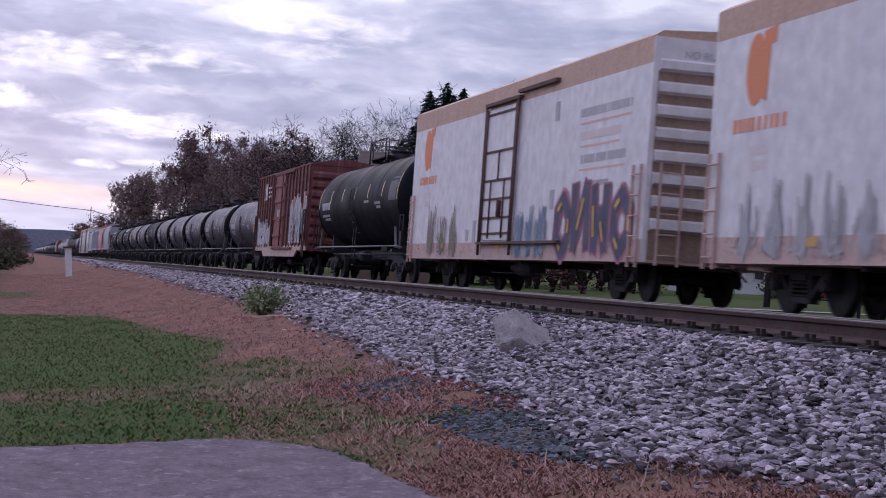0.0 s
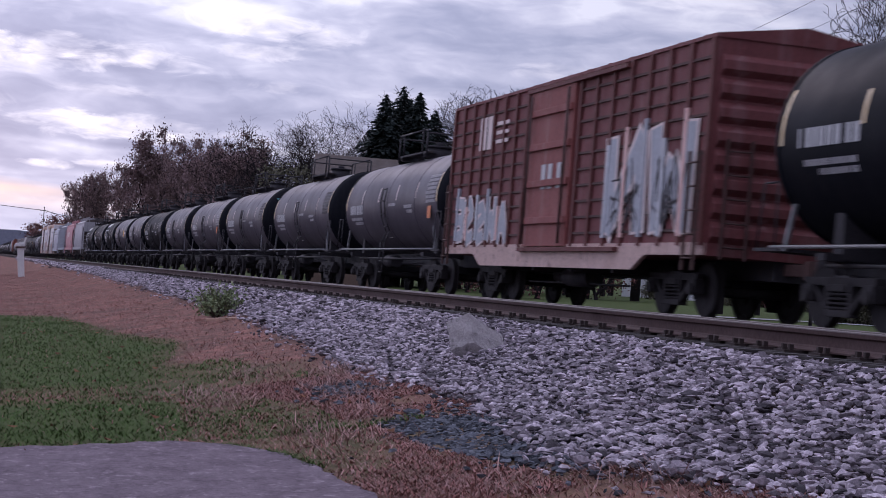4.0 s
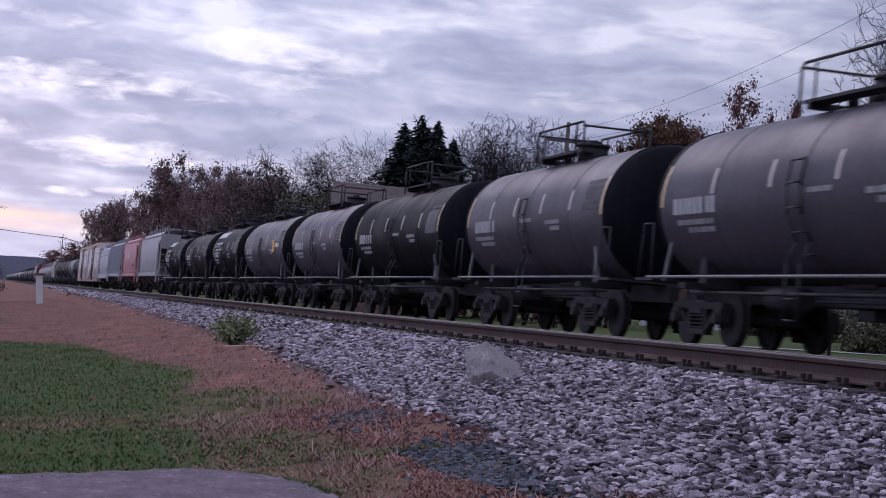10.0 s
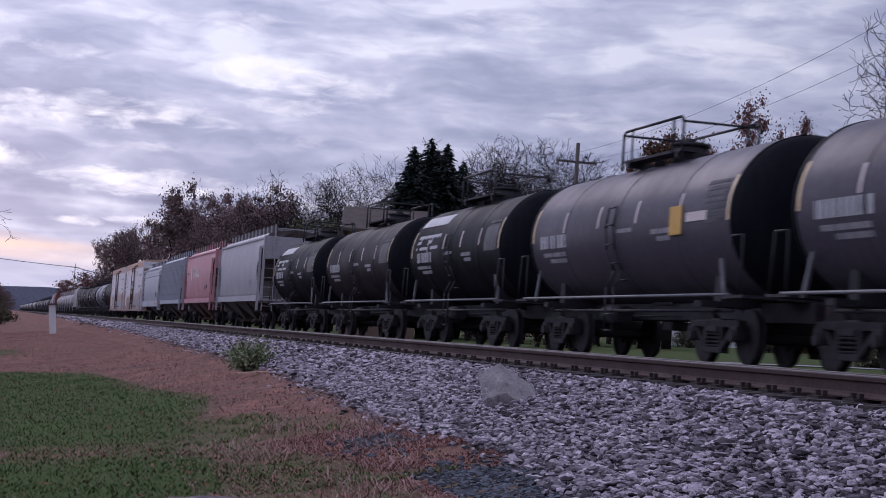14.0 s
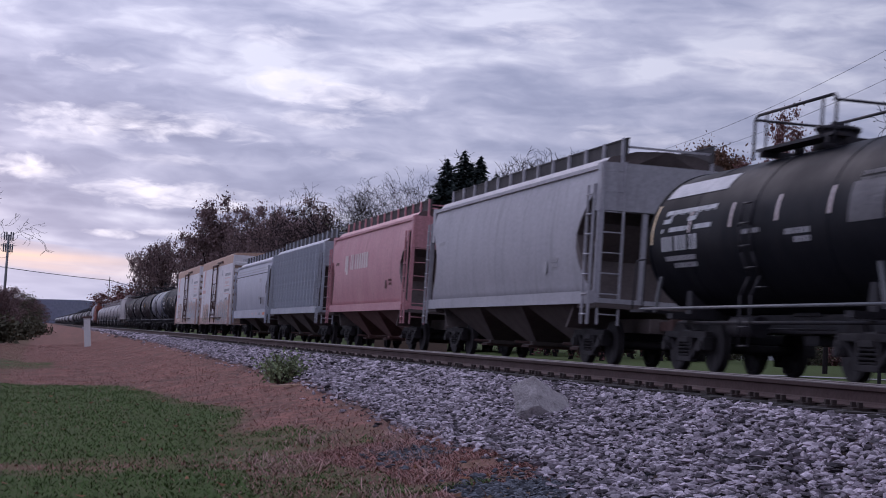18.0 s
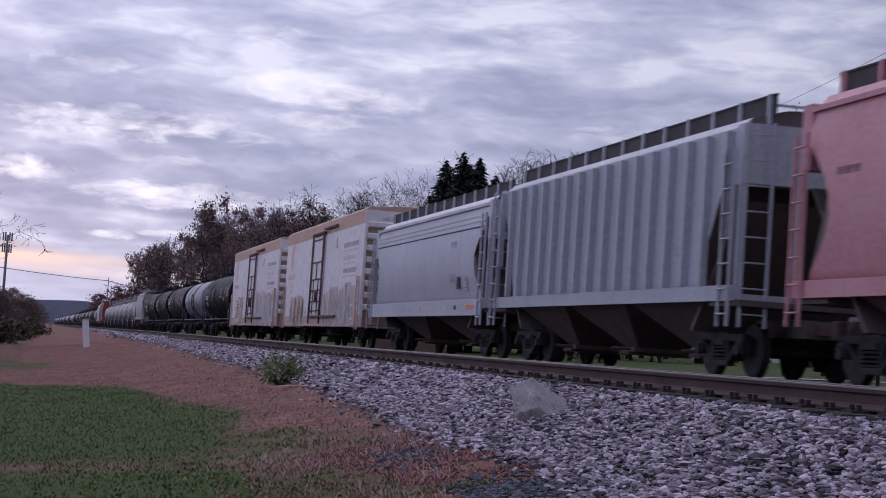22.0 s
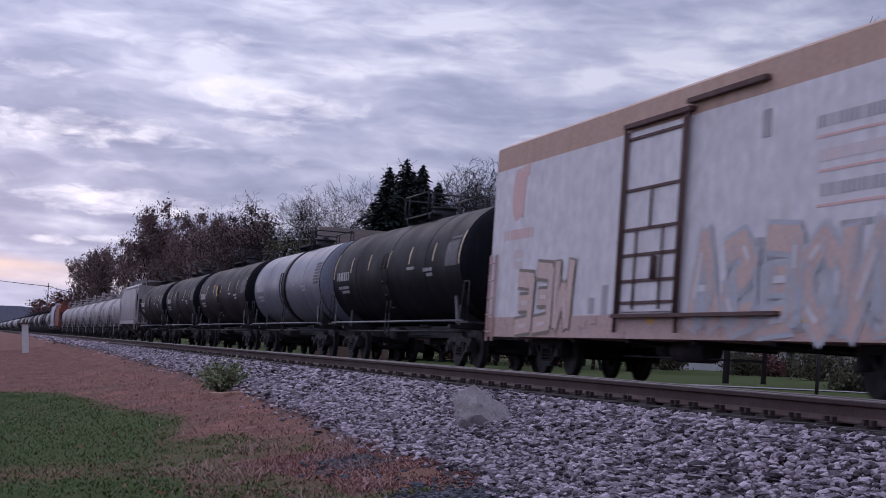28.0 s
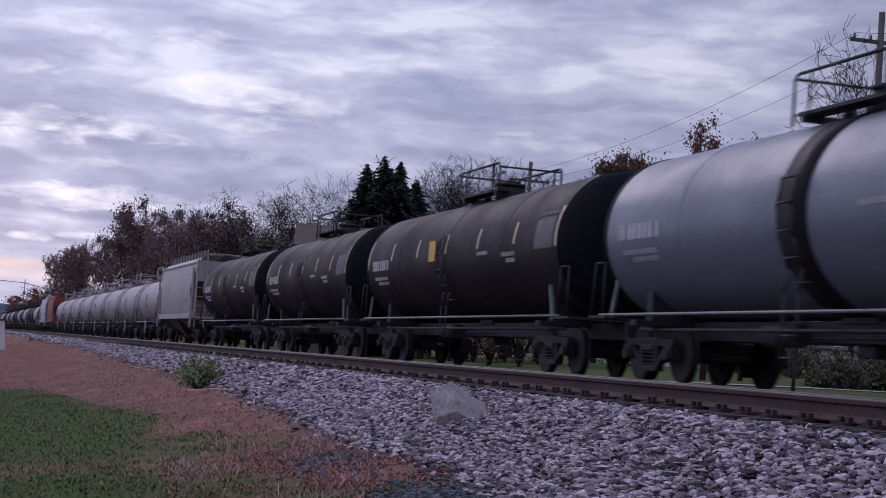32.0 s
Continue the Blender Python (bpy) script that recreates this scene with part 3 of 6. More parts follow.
def build_tracks():
    rng = random.Random(5)
    near = RAIL_X + 0.037
    for x, z, label in ((near, RAIL_Z, "a"), (near + 1.51, RAIL_Z, "b"), (TRAIN_X - 0.755, TRAIN_Z, "c"), (TRAIN_X + 0.755, TRAIN_Z, "d")):
        build_rail("rail", x, z, -430, 1500)
    cx = near + 0.755
    for i in range(120):
        y = 5 + i * 0.5 + rng.uniform(-0.04, 0.04)
        tie = tagged(new("railway_tie", mesh_of("tie", tie_build)), "weathered dark wooden tie under the rails", "railway tie", "ties of the empty track")
        tie.material_slots[0].link = "OBJECT"
        tie.material_slots[0].material = M["tie_wood"]
        tie.matrix_basis = pose(cx + rng.uniform(-0.05, 0.03), y, RAIL_Z - 0.191, 0, 0, rng.uniform(-1, 1))
        piece("tie_plate", "tie_plate", plate_build, "rust_deep", tie, "", (-0.755, 0, 0))
        for dy in (-0.055, 0.06):
            piece("spike", "spike", spike_build, "rust_deep", tie, "", (-0.865, dy, 0))
        piece("rail_anchor", "rail_anchor", anchor_build, "rust_deep", tie, "", (-0.76, 0.15, 0))
    verts, faces = [], []
    for c, z, y0, y1 in ((cx, RAIL_Z - 0.191, 65, 400), (TRAIN_X, TRAIN_Z - 0.191, 5, 300)):
        for i in range(int((y1 - y0) / 0.5)):
            y, b = y0 + i * 0.5, len(verts)
            verts += [(c + a * 1.3, y + d * 0.11, z - e) for a in (-1, 1) for d in (-1, 1) for e in (0.18, 0)]
            faces += [tuple(b + k for k in f) for f in ((0, 1, 3, 2), (4, 6, 7, 5), (0, 4, 5, 1), (2, 3, 7, 6), (1, 5, 7, 3))]
    tagged(raw_mesh("far_ties", verts, faces, "tie_wood"), "dark wooden ties under the far rails", "railway ties", kind="stuff")


def stone_shapes(count, seed):
    """Broken stones: squashed, cut octahedra of 10 corners."""
    g = np.random.RandomState(seed)
    base = np.array([(1, 0, 0), (0.3, 0.95, 0.1), (-0.8, 0.6, 0), (-0.9, -0.5, 0.1), (0.2, -1, 0), (0.5, 0.1, 0.8), (-0.2, 0.5, 0.9), (-0.3, -0.5, 0.75), (0.1, 0.1, -0.9)])
    tri = np.array([(0, 1, 5), (1, 6, 5), (1, 2, 6), (2, 3, 7), (2, 7, 6), (3, 4, 7), (4, 0, 5), (4, 5, 7), (5, 6, 7), (1, 0, 8), (2, 1, 8), (3, 2, 8), (4, 3, 8), (0, 4, 8)])
    pts = base[None] * (1 + g.uniform(-0.28, 0.28, (count, 9, 3)))
    pts *= g.uniform(0.6, 1.25, (count, 1, 3)) * np.array([1.3, 0.85, 0.62])
    a = g.uniform(0, 2 * np.pi, count)
    b = g.uniform(-1.5, 1.5, count)
    ca, sa, cb, sb = np.cos(a), np.sin(a), np.cos(b), np.sin(b)
    rz = np.zeros((count, 3, 3))
    rz[:, 0, 0], rz[:, 0, 1], rz[:, 1, 0], rz[:, 1, 1], rz[:, 2, 2] = ca, -sa, sa, ca, 1
    rx = np.zeros((count, 3, 3))
    rx[:, 0, 0], rx[:, 1, 1], rx[:, 1, 2], rx[:, 2, 1], rx[:, 2, 2] = 1, cb, -sb, sb, cb
    return np.einsum("nij,nkj->nki", rz @ rx, pts) * np.array([1.1, 1.0, 0.85]), tri, g


def stones(name, count, seed, place, size, material_key, label):
    pts, tri, g = stone_shapes(count, seed)
    where = place(g, count)
    pts = pts * (size * g.uniform(0.6, 1.35, (count, 1, 1))) + where[:, None]
    faces = (tri[None] + (np.arange(count) * 9)[:, None, None]).reshape(-1, 3)
    ob = raw_mesh(name, pts.reshape(-1, 3).tolist(), faces.tolist(), material_key)
    return tagged(ob, label, "gravel", kind="stuff")


def build_ballast():
    def slope(y0, y1, power):
        def place(g, n):
            u = g.uniform(0, 1, n) ** power
            y = y0 + (y1 - y0) * u
            lo = np.interp(y, [6, 8.8, 9.9, 13.5, 16.8, 21, 30, 74, 200], [4.0, 3.75, 3.4, 3.95, 3.8, 4.1, 4.45, 4.9, 5.2])
            x = lo + (5.75 - lo) * g.uniform(0, 1, n) + np.where(g.uniform(0, 1, n) < 0.1, g.normal(-0.1, 0.16, n), g.normal(0, 0.06, n))
            z = np.interp(x, *PROFILE) + 0.005 + g.uniform(-0.02, 0.055, n)
            return np.stack([x, y, z], 1)
        return place
    stones("ballast", 34000, 1, slope(6.5, 24, 1.0), 0.030, "stone", "pale grey crushed stone ballast on the embankment")
    stones("ballast", 24000, 2, slope(23.5, 80, 1.6), 0.038, "stone", "pale grey crushed stone ballast on the embankment")
    stones("ballast", 5000, 3, slope(78, 220, 1.5), 0.09, "stone", "pale grey crushed stone ballast on the embankment")

    def between(g, n):
        x = g.uniform(6.2, 11.6, n)
        y = 8 + 110 * g.uniform(0, 1, n) ** 1.5
        return np.stack([x, y, np.full(n, 1.14) + g.uniform(0, 0.05, n)], 1)
    stones("ballast", 3500, 4, between, 0.05, "stone", "pale grey crushed stone ballast between the tracks")

    def blue(g, n):
        x, y = g.uniform(2.95, 4.1, n), g.uniform(9.4, 13.2, n)
        keep = np.array([inside(a, b, BLUE_GRAVEL) for a, b in zip(x, y)])
        x, y = np.where(keep, x, 3.65 + g.normal(0, 0.3, n)), np.where(keep, y, 11.3 + g.normal(0, 1.0, n))
        return np.stack([x, y, np.interp(x, *PROFILE) + 0.012], 1)
    def hollow(g, n):
        x, y = 3.35 + g.normal(0, 0.16, n), 15.7 + g.normal(0, 0.5, n)
        return np.stack([x, y, np.interp(x, *PROFILE) + 0.012], 1)
    stones("dark_gravel", 320, 6, hollow, 0.03, "stone_blue", "dark gravel in a hollow at the edge of the dry grass")
    stones("dark_gravel", 2400, 5, blue, 0.024, "stone_blue", "dark bluish gravel spilled at the foot of the ballast")


build_ground()
build_tracks()
build_ballast()

# ---------------------------------------------------------------- the train
SPEED, MID = 10.906, 16.0
CARS = []          # every car with its place along the line at 16 s
NEAR = -1.6        # the side that faces the verge


def wheel_build(bm):
    prof = [(-0.07, 0.20), (-0.068, 0.42), (-0.06, 0.457), (0.045, 0.457), (0.055, 0.485), (0.068, 0.485), (0.07, 0.40), (0.03, 0.36), (0.02, 0.2), (0.06, 0.15), (0.06, 0.0)]
    seg = 28
    rings = []
    for x, r in [(-0.07, 0.0), *prof[:-1], ]:
        rings.append([bm.verts.new((x, math.cos(2 * math.pi * i / seg) * max(r, 0.001), math.sin(2 * math.pi * i / seg) * max(r, 0.001))) for i in range(seg)])
    for a, b in zip(rings, rings[1:]):
        for i in range(seg):
            bm.faces.new((a[i], b[i], b[(i + 1) % seg], a[(i + 1) % seg]))
    bm.faces.new(rings[-1])
    for k in range(4):
        a = k * math.pi / 2
        rod(bm, (-0.075, 0.27 * math.cos(a), 0.27 * math.sin(a)), (0.0, 0.27 * math.cos(a), 0.27 * math.sin(a)), 0.035, 8)


def wheelset_build(bm):
    """Two wheels pressed on one axle, turning as one."""
    rod(bm, (-1.05, 0, 0), (1.05, 0, 0), 0.085, 12)
    for k in (-1, 1):
        part_bm = bmesh.new()
        wheel_build(part_bm)
        bmesh.ops.transform(part_bm, matrix=pose(k * 0.755, 0, 0, 0, 0, 0 if k < 0 else 180), verts=part_bm.verts)
        me = bpy.data.meshes.new("tmp")
        part_bm.to_mesh(me)
        part_bm.free()
        bm.from_mesh(me)
        bpy.data.meshes.remove(me)


WHEELSETS = []


def frame_build(bm):
    """A cast truck side frame with its journal boxes, springs and open windows."""
    y = 0.89
    quad_box(bm, -0.07, 0.07, -y - 0.14, y + 0.14, 0.60, 0.72, 0.02)
    for s in (-1, 1):
        quad_box(bm, -0.10, 0.10, s * y - 0.15, s * y + 0.15, 0.38, 0.62, 0.03)
        rod(bm, (-0.14, s * y, 0.457), (-0.10, s * y, 0.457), 0.10, 14)
        side_prism(bm, [(s * 0.80, 0.60), (s * 0.70, 0.60), (s * 0.25, 0.24), (s * 0.36, 0.20)], -0.06, 0.06)
        quad_box(bm, -0.07, 0.07, s * 0.33 - 0.05, s * 0.33 + 0.05, 0.22, 0.64)
    quad_box(bm, -0.08, 0.08, -0.38, 0.38, 0.17, 0.27, 0.02)
    for k in (-0.18, 0.0, 0.18):
        for h in range(4):
            rod(bm, (-0.02, k, 0.27 + h * 0.065), (-0.02, k, 0.31 + h * 0.065), 0.075, 10)
    quad_box(bm, -0.10, 0.05, -0.24, 0.24, 0.52, 0.62, 0.02)


def bolster_build(bm):
    quad_box(bm, -1.0, 1.0, -0.2, 0.2, 0.55, 0.75, 0.03)
    rod(bm, (0, 0, 0.7), (0, 0, 0.95), 0.2, 14)
    for s in (-1, 1):
        rod(bm, (-0.9, s * 0.42, 0.42), (0.9, s * 0.42, 0.42), 0.035)
        quad_box(bm, 0.62, 0.80, s * 0.40 - 0.03, s * 0.40 + 0.03, 0.3, 0.6)
        quad_box(bm, -0.80, -0.62, s * 0.40 - 0.03, s * 0.40 + 0.03, 0.3, 0.6)


def add_truck(car, y):
    t = piece("truck", "bolster", bolster_build, "black_steel", car, "four-wheel truck with cast side frames", (0, y, 0))
    for s in (-1, 1):
        piece("side_frame", "side_frame", frame_build, "wheel_steel", t, "", (s * 0.98, 0, 0), (0, 0, 0 if s < 0 else 180))
        WHEELSETS.append((piece("wheelset", "wheelset", wheelset_build, "wheel_steel", t, "", (0, s * 0.89, 0.457)), s * 0.89))


def coupler_build(bm):
    quad_box(bm, -0.09, 0.09, -0.75, 0.1, 0.76, 0.95, 0.02)
    quad_box(bm, -0.15, 0.11, -0.95, -0.70, 0.70, 1.0, 0.04)
    path_rod(bm, [(0.25, -0.05, 0.85), (0.28, -0.3, 0.6), (0.2, -0.7, 0.5)], 0.025)


def add_coupler(car, y, front):
    piece("coupler", "coupler", coupler_build, "rust_dark", car, "", (0, y, 0), (0, 0, 0 if front else 180))


def rect_build(y0, y1, z0, z1, t=0.012):
    return lambda bm: quad_box(bm, -t, 0.0, y0, y1, z0, z1)


def bars(car, x, y, z, rows, h, material_key, seed, name="lettering", label="", wrap=None):
    """Lettering too small to read, as bars: rows of total widths from the top down, on a side at x.
    wrap: the radius and centre height of a tank round whose shell they lie."""
    def make(bm):
        g = random.Random(seed)
        zz = 0.0
        for w in rows:
            p = 0.0
            while p < w:
                q = min(w, p + h * g.uniform(0.4, 0.62))
                quad_box(bm, -0.006, 0.0, p, q, zz - h, zz)
                p = q + h * g.choice([0.24, 0.28, 0.28, 0.32, 0.6])
            zz -= h * 1.5
        if wrap:
            hug(bm, wrap[0], z - wrap[1])
    return tagged(piece(name, ("bars", seed, tuple(rows), h, wrap and (round(wrap[0], 2), round(z - wrap[1], 2))), make, material_key, car, label, (0 if wrap else x, y, z)), kind="stuff")


def hug(bm, r, up):
    """Lays flat marks, drawn up from a line at that height over the tank's axis, round its shell."""
    for v in bm.verts:
        a = math.asin(max(-1.0, min(1.0, up / r))) + v.co.z / r
        d = r + 0.004 - v.co.x
        v.co.x, v.co.z = -d * math.cos(a), d * math.sin(a) - up


def emblem_build(n, w, h, r, up):
    """Plain slanted block shapes in a row under a bold roof stripe."""
    def make(bm):
        cw, t = w / n, 0.085
        for i in range(n):
            y0, y1 = -i * cw - cw * 0.9, -i * cw
            for a, b, c, d in ((y0, y1, h - t, h), (y0, y0 + t, 0, h), (y1 - t, y1, 0, h), (y0, y1, 0, t)) if i % 3 else ((y0, y1, h - t, h), (y1 - t, y1, 0, h), (y0, y0 + t, h * 0.4, h), (y0, y1, h * 0.4, h * 0.4 + t)):
                quad_box(bm, -0.006, 0, a, b, c, d)
        for v in bm.verts:
            v.co.y -= v.co.z * 0.25
        for k in range(4):
            quad_box(bm, -0.006, 0, -w * 1.04, 0.35, h + 0.30 + 0.10 * k, h + 0.40 + 0.10 * k)
        hug(bm, r, up)
    return make


def ladder_build(h, w, n):
    def make(bm):
        for s in (0, w):
            quad_box(bm, -0.03, 0.02, s - 0.02, s + 0.02, 0, h)
        for i in range(n):
            z = h * (i + 0.5) / n
            rod(bm, (-0.03, 0, z), (-0.03, w, z), 0.016, 6)
    return make


def add_car(car, s, front, rear):
    CARS.append((car, s))
    car.location = (TRAIN_X, s, TRAIN_Z)
    return car


# ---- tank cars


def head_prof(r):
    return [(-0.46 * math.cos(a), max(0.02, r * math.sin(a))) for a in [i / 9 * math.pi / 2 for i in range(10)]]


def tank_car(s0, s1, r, top, paint, label, seed=0, band="", marks=True, dash=True, rails="black_steel", walk_paint="galvanised", shield="", group="tank cars of the train"):
    mid, half = (s0 + s1) / 2, (s1 - s0) / 2
    g = random.Random(seed)
    car = thing("tank_car", label, "tank car", group)
    cz = top - r
    hd = 0.46
    key = (round(half, 2), round(r, 2))
    piece("tank_shell", ("tank_shell", *key), lambda bm: lathe_y(bm, [(-half + hd, r), (0, r), (half - hd, r)], 48, cap=False), paint, car, "", (0, 0, cz))
    # black head paint also holds the shade of ends turned from the afterglow
    for e, sgn in ((-half + hd, 0), (half - hd, 180)):
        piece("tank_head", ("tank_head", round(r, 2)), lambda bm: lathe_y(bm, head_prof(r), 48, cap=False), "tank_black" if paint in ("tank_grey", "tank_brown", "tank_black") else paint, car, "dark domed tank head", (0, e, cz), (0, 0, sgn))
    # weld seams round the shell and the saddle bands
    for y in (-half * 0.52, 0.0, half * 0.52):
        piece("weld_seam", ("seam", round(r, 2)), lambda bm: lathe_y(bm, [(-0.02, r + 0.001), (-0.012, r + 0.009), (0.012, r + 0.009), (0.02, r + 0.001)], 48, cap=False), paint, car, "", (0, y, cz))
    for e in (-half + 0.5, half - 0.5):
        piece("head_ring", ("ring", round(r, 2)), lambda bm: lathe_y(bm, [(-0.05, r + 0.001), (-0.05, r + 0.014), (0.05, r + 0.014), (0.05, r + 0.001)], 48, cap=False), "tank_black", car, "", (0, e, cz))
    if band:
        piece("tank_band", ("band", round(r, 2)), lambda bm: lathe_y(bm, [(-0.42, r + 0.002), (-0.42, r + 0.02), (0.42, r + 0.02), (0.42, r + 0.002)], 48, cap=False), band, car, "dark stained band round the tank", (0, 0, cz))
    # underframe: stub sills, side walkway rail, bolsters and saddles
    for e, sgn in ((-half, 1), (half, -1)):
        yb = e + sgn * 1.75
        piece("stub_sill", "stub_sill", lambda bm: (quad_box(bm, -0.28, 0.28, -2.2, 0.6, 0.72, 1.05, 0.02)), "black_steel", car, "", (0, e + (1.75 if sgn > 0 else -1.75), 0), (0, 0, 0 if sgn > 0 else 180))
        piece("saddle", ("saddle", round(cz - r, 2), round(r, 2)), lambda bm: (side_prism(bm, [(-0.16, 0.95), (0.16, 0.95), (0.10, cz - r * 0.55), (-0.10, cz - r * 0.55)], -r * 0.72, r * 0.72), quad_box(bm, -1.35, 1.35, -0.14, 0.14, 0.93, 1.03)), "black_steel", car, "", (0, yb, 0))
        add_truck(car, yb)
        add_coupler(car, e, sgn > 0)
        # end platform with its handrail
        piece("end_platform", "end_platform", lambda bm: quad_box(bm, -1.45, 1.45, -0.45, 0.35, 1.05, 1.10), "black_steel", car, "", (0, e + sgn * 0.15, 0))
        for sx in (-1, 1):
            piece("grab_iron", "grab_iron", lambda bm: path_rod(bm, [(0, -0.3, 1.1), (0, -0.3, 2.05), (0, 0.15, 2.05), (0, 0.3, 1.1)], 0.016), "black_steel", car, "", (sx * 1.43, e + sgn * 0.15, 0))
            piece("bracket", "tank_bracket", lambda bm: side_prism(bm, [(-0.05, 1.05), (0.05, 1.05), (0.30, 1.72), (0.22, 1.72)], -0.025, 0.025), "galvanised", car, "pale slanting tank anchor", (sx * (r * 0.93), e + sgn * 0.75, 0), (0, 0, 0 if sgn > 0 else 180))
    for sx in (-1, 1):
        piece("side_rail", ("side_rail", round(half, 2)), lambda bm: (rod(bm, (0, -half + 0.3, 1.11), (0, half - 0.3, 1.11), 0.028, 8)), walk_paint, car, "pale running rail along the side", (sx * 1.42, 0, 0))
    piece("centre_sill", ("tank_sill", round(half, 2)), lambda bm: quad_box(bm, -0.3, 0.3, -half + 2.3, half - 2.3, 0.74, 1.06, 0.02), "black_steel", car)
    # belly: outlet, skid and pipes
    piece("bottom_outlet", "bottom_outlet", lambda bm: (quad_box(bm, -0.35, 0.35, -0.5, 0.5, cz - r - 0.12, cz - r + 0.1, 0.03), rod(bm, (0, 0, 0.62), (0, 0, cz - r), 0.14, 12), quad_box(bm, -0.22, 0.22, -0.25, 0.25, 0.55, 0.72, 0.03)), "black_steel", car)
    piece("brake_pipe", ("brake_pipe", round(half, 2)), lambda bm: (rod(bm, (-0.95, -half + 1.2, 0.88), (-0.95, half - 1.2, 0.88), 0.03, 6), rod(bm, (-0.55, -1.6, 0.80), (-0.55, 2.4, 0.80), 0.02, 6), rod(bm, (-0.7, 1.0, 0.82), (-0.7, 2.1, 0.82), 0.18, 12)), "black_steel", car)
    # side ladder and platform with crash rail round the manway
    R = r + 0.13
    for dy in (-0.22, 0.22):
        piece("ladder_stile", ("tank_stile", round(r, 2), round(cz, 2)), lambda bm: path_rod(bm, [(-1.42, 0, 0.45), (-1.42, 0, cz + R * math.sin(radians(-48)))] + [(-R * math.cos(radians(a)), 0, cz + R * math.sin(radians(a))) for a in (-32, -16, 0, 16)], 0.02), rails, car, "", (0, dy, 0))
    for x_, z_ in [(-1.42, 0.47), (-1.42, 0.78)] + [(-R * math.cos(radians(a)), cz + R * math.sin(radians(a))) for a in (-40, -26, -12, 2, 15)]:
        piece("ladder_rung", "tank_rung", lambda bm: rod(bm, (0, -0.22, 0), (0, 0.22, 0), 0.017, 6), rails, car, "", (x_, 0, z_))
    pl = piece("top_platform", ("top_platform", round(r, 2)), lambda bm: [quad_box(bm, x0, x1, -1.5, 1.5, r + 0.04, r + 0.09) for x0, x1 in ((-0.75, -0.42), (0.42, 0.75))] + [quad_box(bm, -0.75, 0.75, y - 0.05, y + 0.05, r - 0.06, r + 0.05) for y in (-1.3, 1.3)], rails, car, "steel grating platform round the manway", (0, 0, cz))

    def crash(bm):
        for sx in (-0.75, 0.75):
            path_rod(bm, [(sx, -1.6, r - 0.1), (sx, -1.6, r + 0.60), (sx, -1.5, r + 0.68), (sx, 1.5, r + 0.68), (sx, 1.6, r + 0.60), (sx, 1.6, r - 0.1)], 0.026)
            rod(bm, (sx, -1.1, r), (sx, -1.1, r + 0.68), 0.024, 6)
            rod(bm, (sx, 1.1, r), (sx, 1.1, r + 0.68), 0.02, 6)
        for y in (-1.5, 1.5):
            rod(bm, (-0.75, y, r + 0.60), (0.75, y, r + 0.60), 0.024, 6)
    piece("crash_rail", ("crash_rail", round(r, 2)), crash, rails, car, "thin tubular safety railing", (0, 0, cz))
    piece("manway", ("manway", round(r, 2)), lambda bm: (rod(bm, (0, -0.1, r - 0.1), (0, -0.1, r + 0.30), 0.34, 20), rod(bm, (0, -0.1, r + 0.30), (0, -0.1, r + 0.36), 0.38, 20), rod(bm, (0, -0.1, r + 0.36), (0, -0.1, r + 0.45), 0.12, 10), rod(bm, (0.1, 0.75, r - 0.05), (0.1, 0.75, r + 0.32), 0.13, 12), rod(bm, (-0.3, 0.7, r - 0.05), (-0.3, 0.7, r + 0.22), 0.09, 10)), rails, car, "", (0, 0, cz))
    # reflective dashes and lettering on the near and far shell
    def on_shell(a):
        return -(r + 0.006) * math.cos(a), cz + (r + 0.006) * math.sin(a)
    if dash:
        n = 7 if half > 7 else 6
        for k in range(n):
            y = -half + 0.62 + (2 * half - 1.24) * k / (n - 1)
            end = k in (0, n - 1)
            a0, step = radians(-4 if end else 2), radians(8.0 if end else 4.5)

            def d(bm):
                pr = []
                for q in range(5):
                    a = a0 + step * q
                    pr.append(on_shell(a))
                for (xa, za), (xb, zb) in zip(pr, pr[1:]):
                    f = [bm.verts.new((xa, -0.05, za)), bm.verts.new((xa, 0.05, za)), bm.verts.new((xb, 0.05, zb)), bm.verts.new((xb, -0.05, zb))]
                    bm.faces.new(f)
            piece("reflector", ("dash", end, round(r, 2), round(cz, 2)), d, "dash_mark" if end or half > 7 else "faded_mark", car, "pale reflective dash", (0, y, 0))
    if marks:
        x, z = on_shell(radians(4))
        bars(car, 0, half - 2.9, cz + (0.02 if r < 1.45 else 0.10), [1.75], 0.27, "white_mark", seed + 1, wrap=(r, cz))
        bars(car, 0, half - 2.8, cz - 0.34, [1.5, 1.1], 0.09, "grey_mark", seed + 2, wrap=(r, cz))
        bars(car, 0, -half + 0.8, cz + 0.62, [0.95, 0.9, 0.95, 0.85, 0.95, 0.9, 0.9], 0.075, "grey_mark" if shield else "faint_mark", seed + 3, wrap=(r, cz))
        bars(car, 0, -half + 3.2, cz - 0.10, [0.9, 0.6], 0.09, "grey_mark", seed + 4, wrap=(r, cz))
        bars(car, 0, -half + 5.1, cz - 0.02, [0.8], 0.08, "grey_mark", seed + 5, wrap=(r, cz))
    if marks and paint in ("tank_black", "tank_brown"):
        def patch(bm):
            for q in range(6):
                quad_box(bm, -0.004, 0, -0.55, 0.55, q * 0.1, q * 0.1 + 0.1)
            hug(bm, r, -0.12)
        piece("stained_patch", ("patch", round(r, 2)), patch, "faint_mark", car, "weathered pale patch on the shell", (0, -half + 1.35, cz - 0.12))
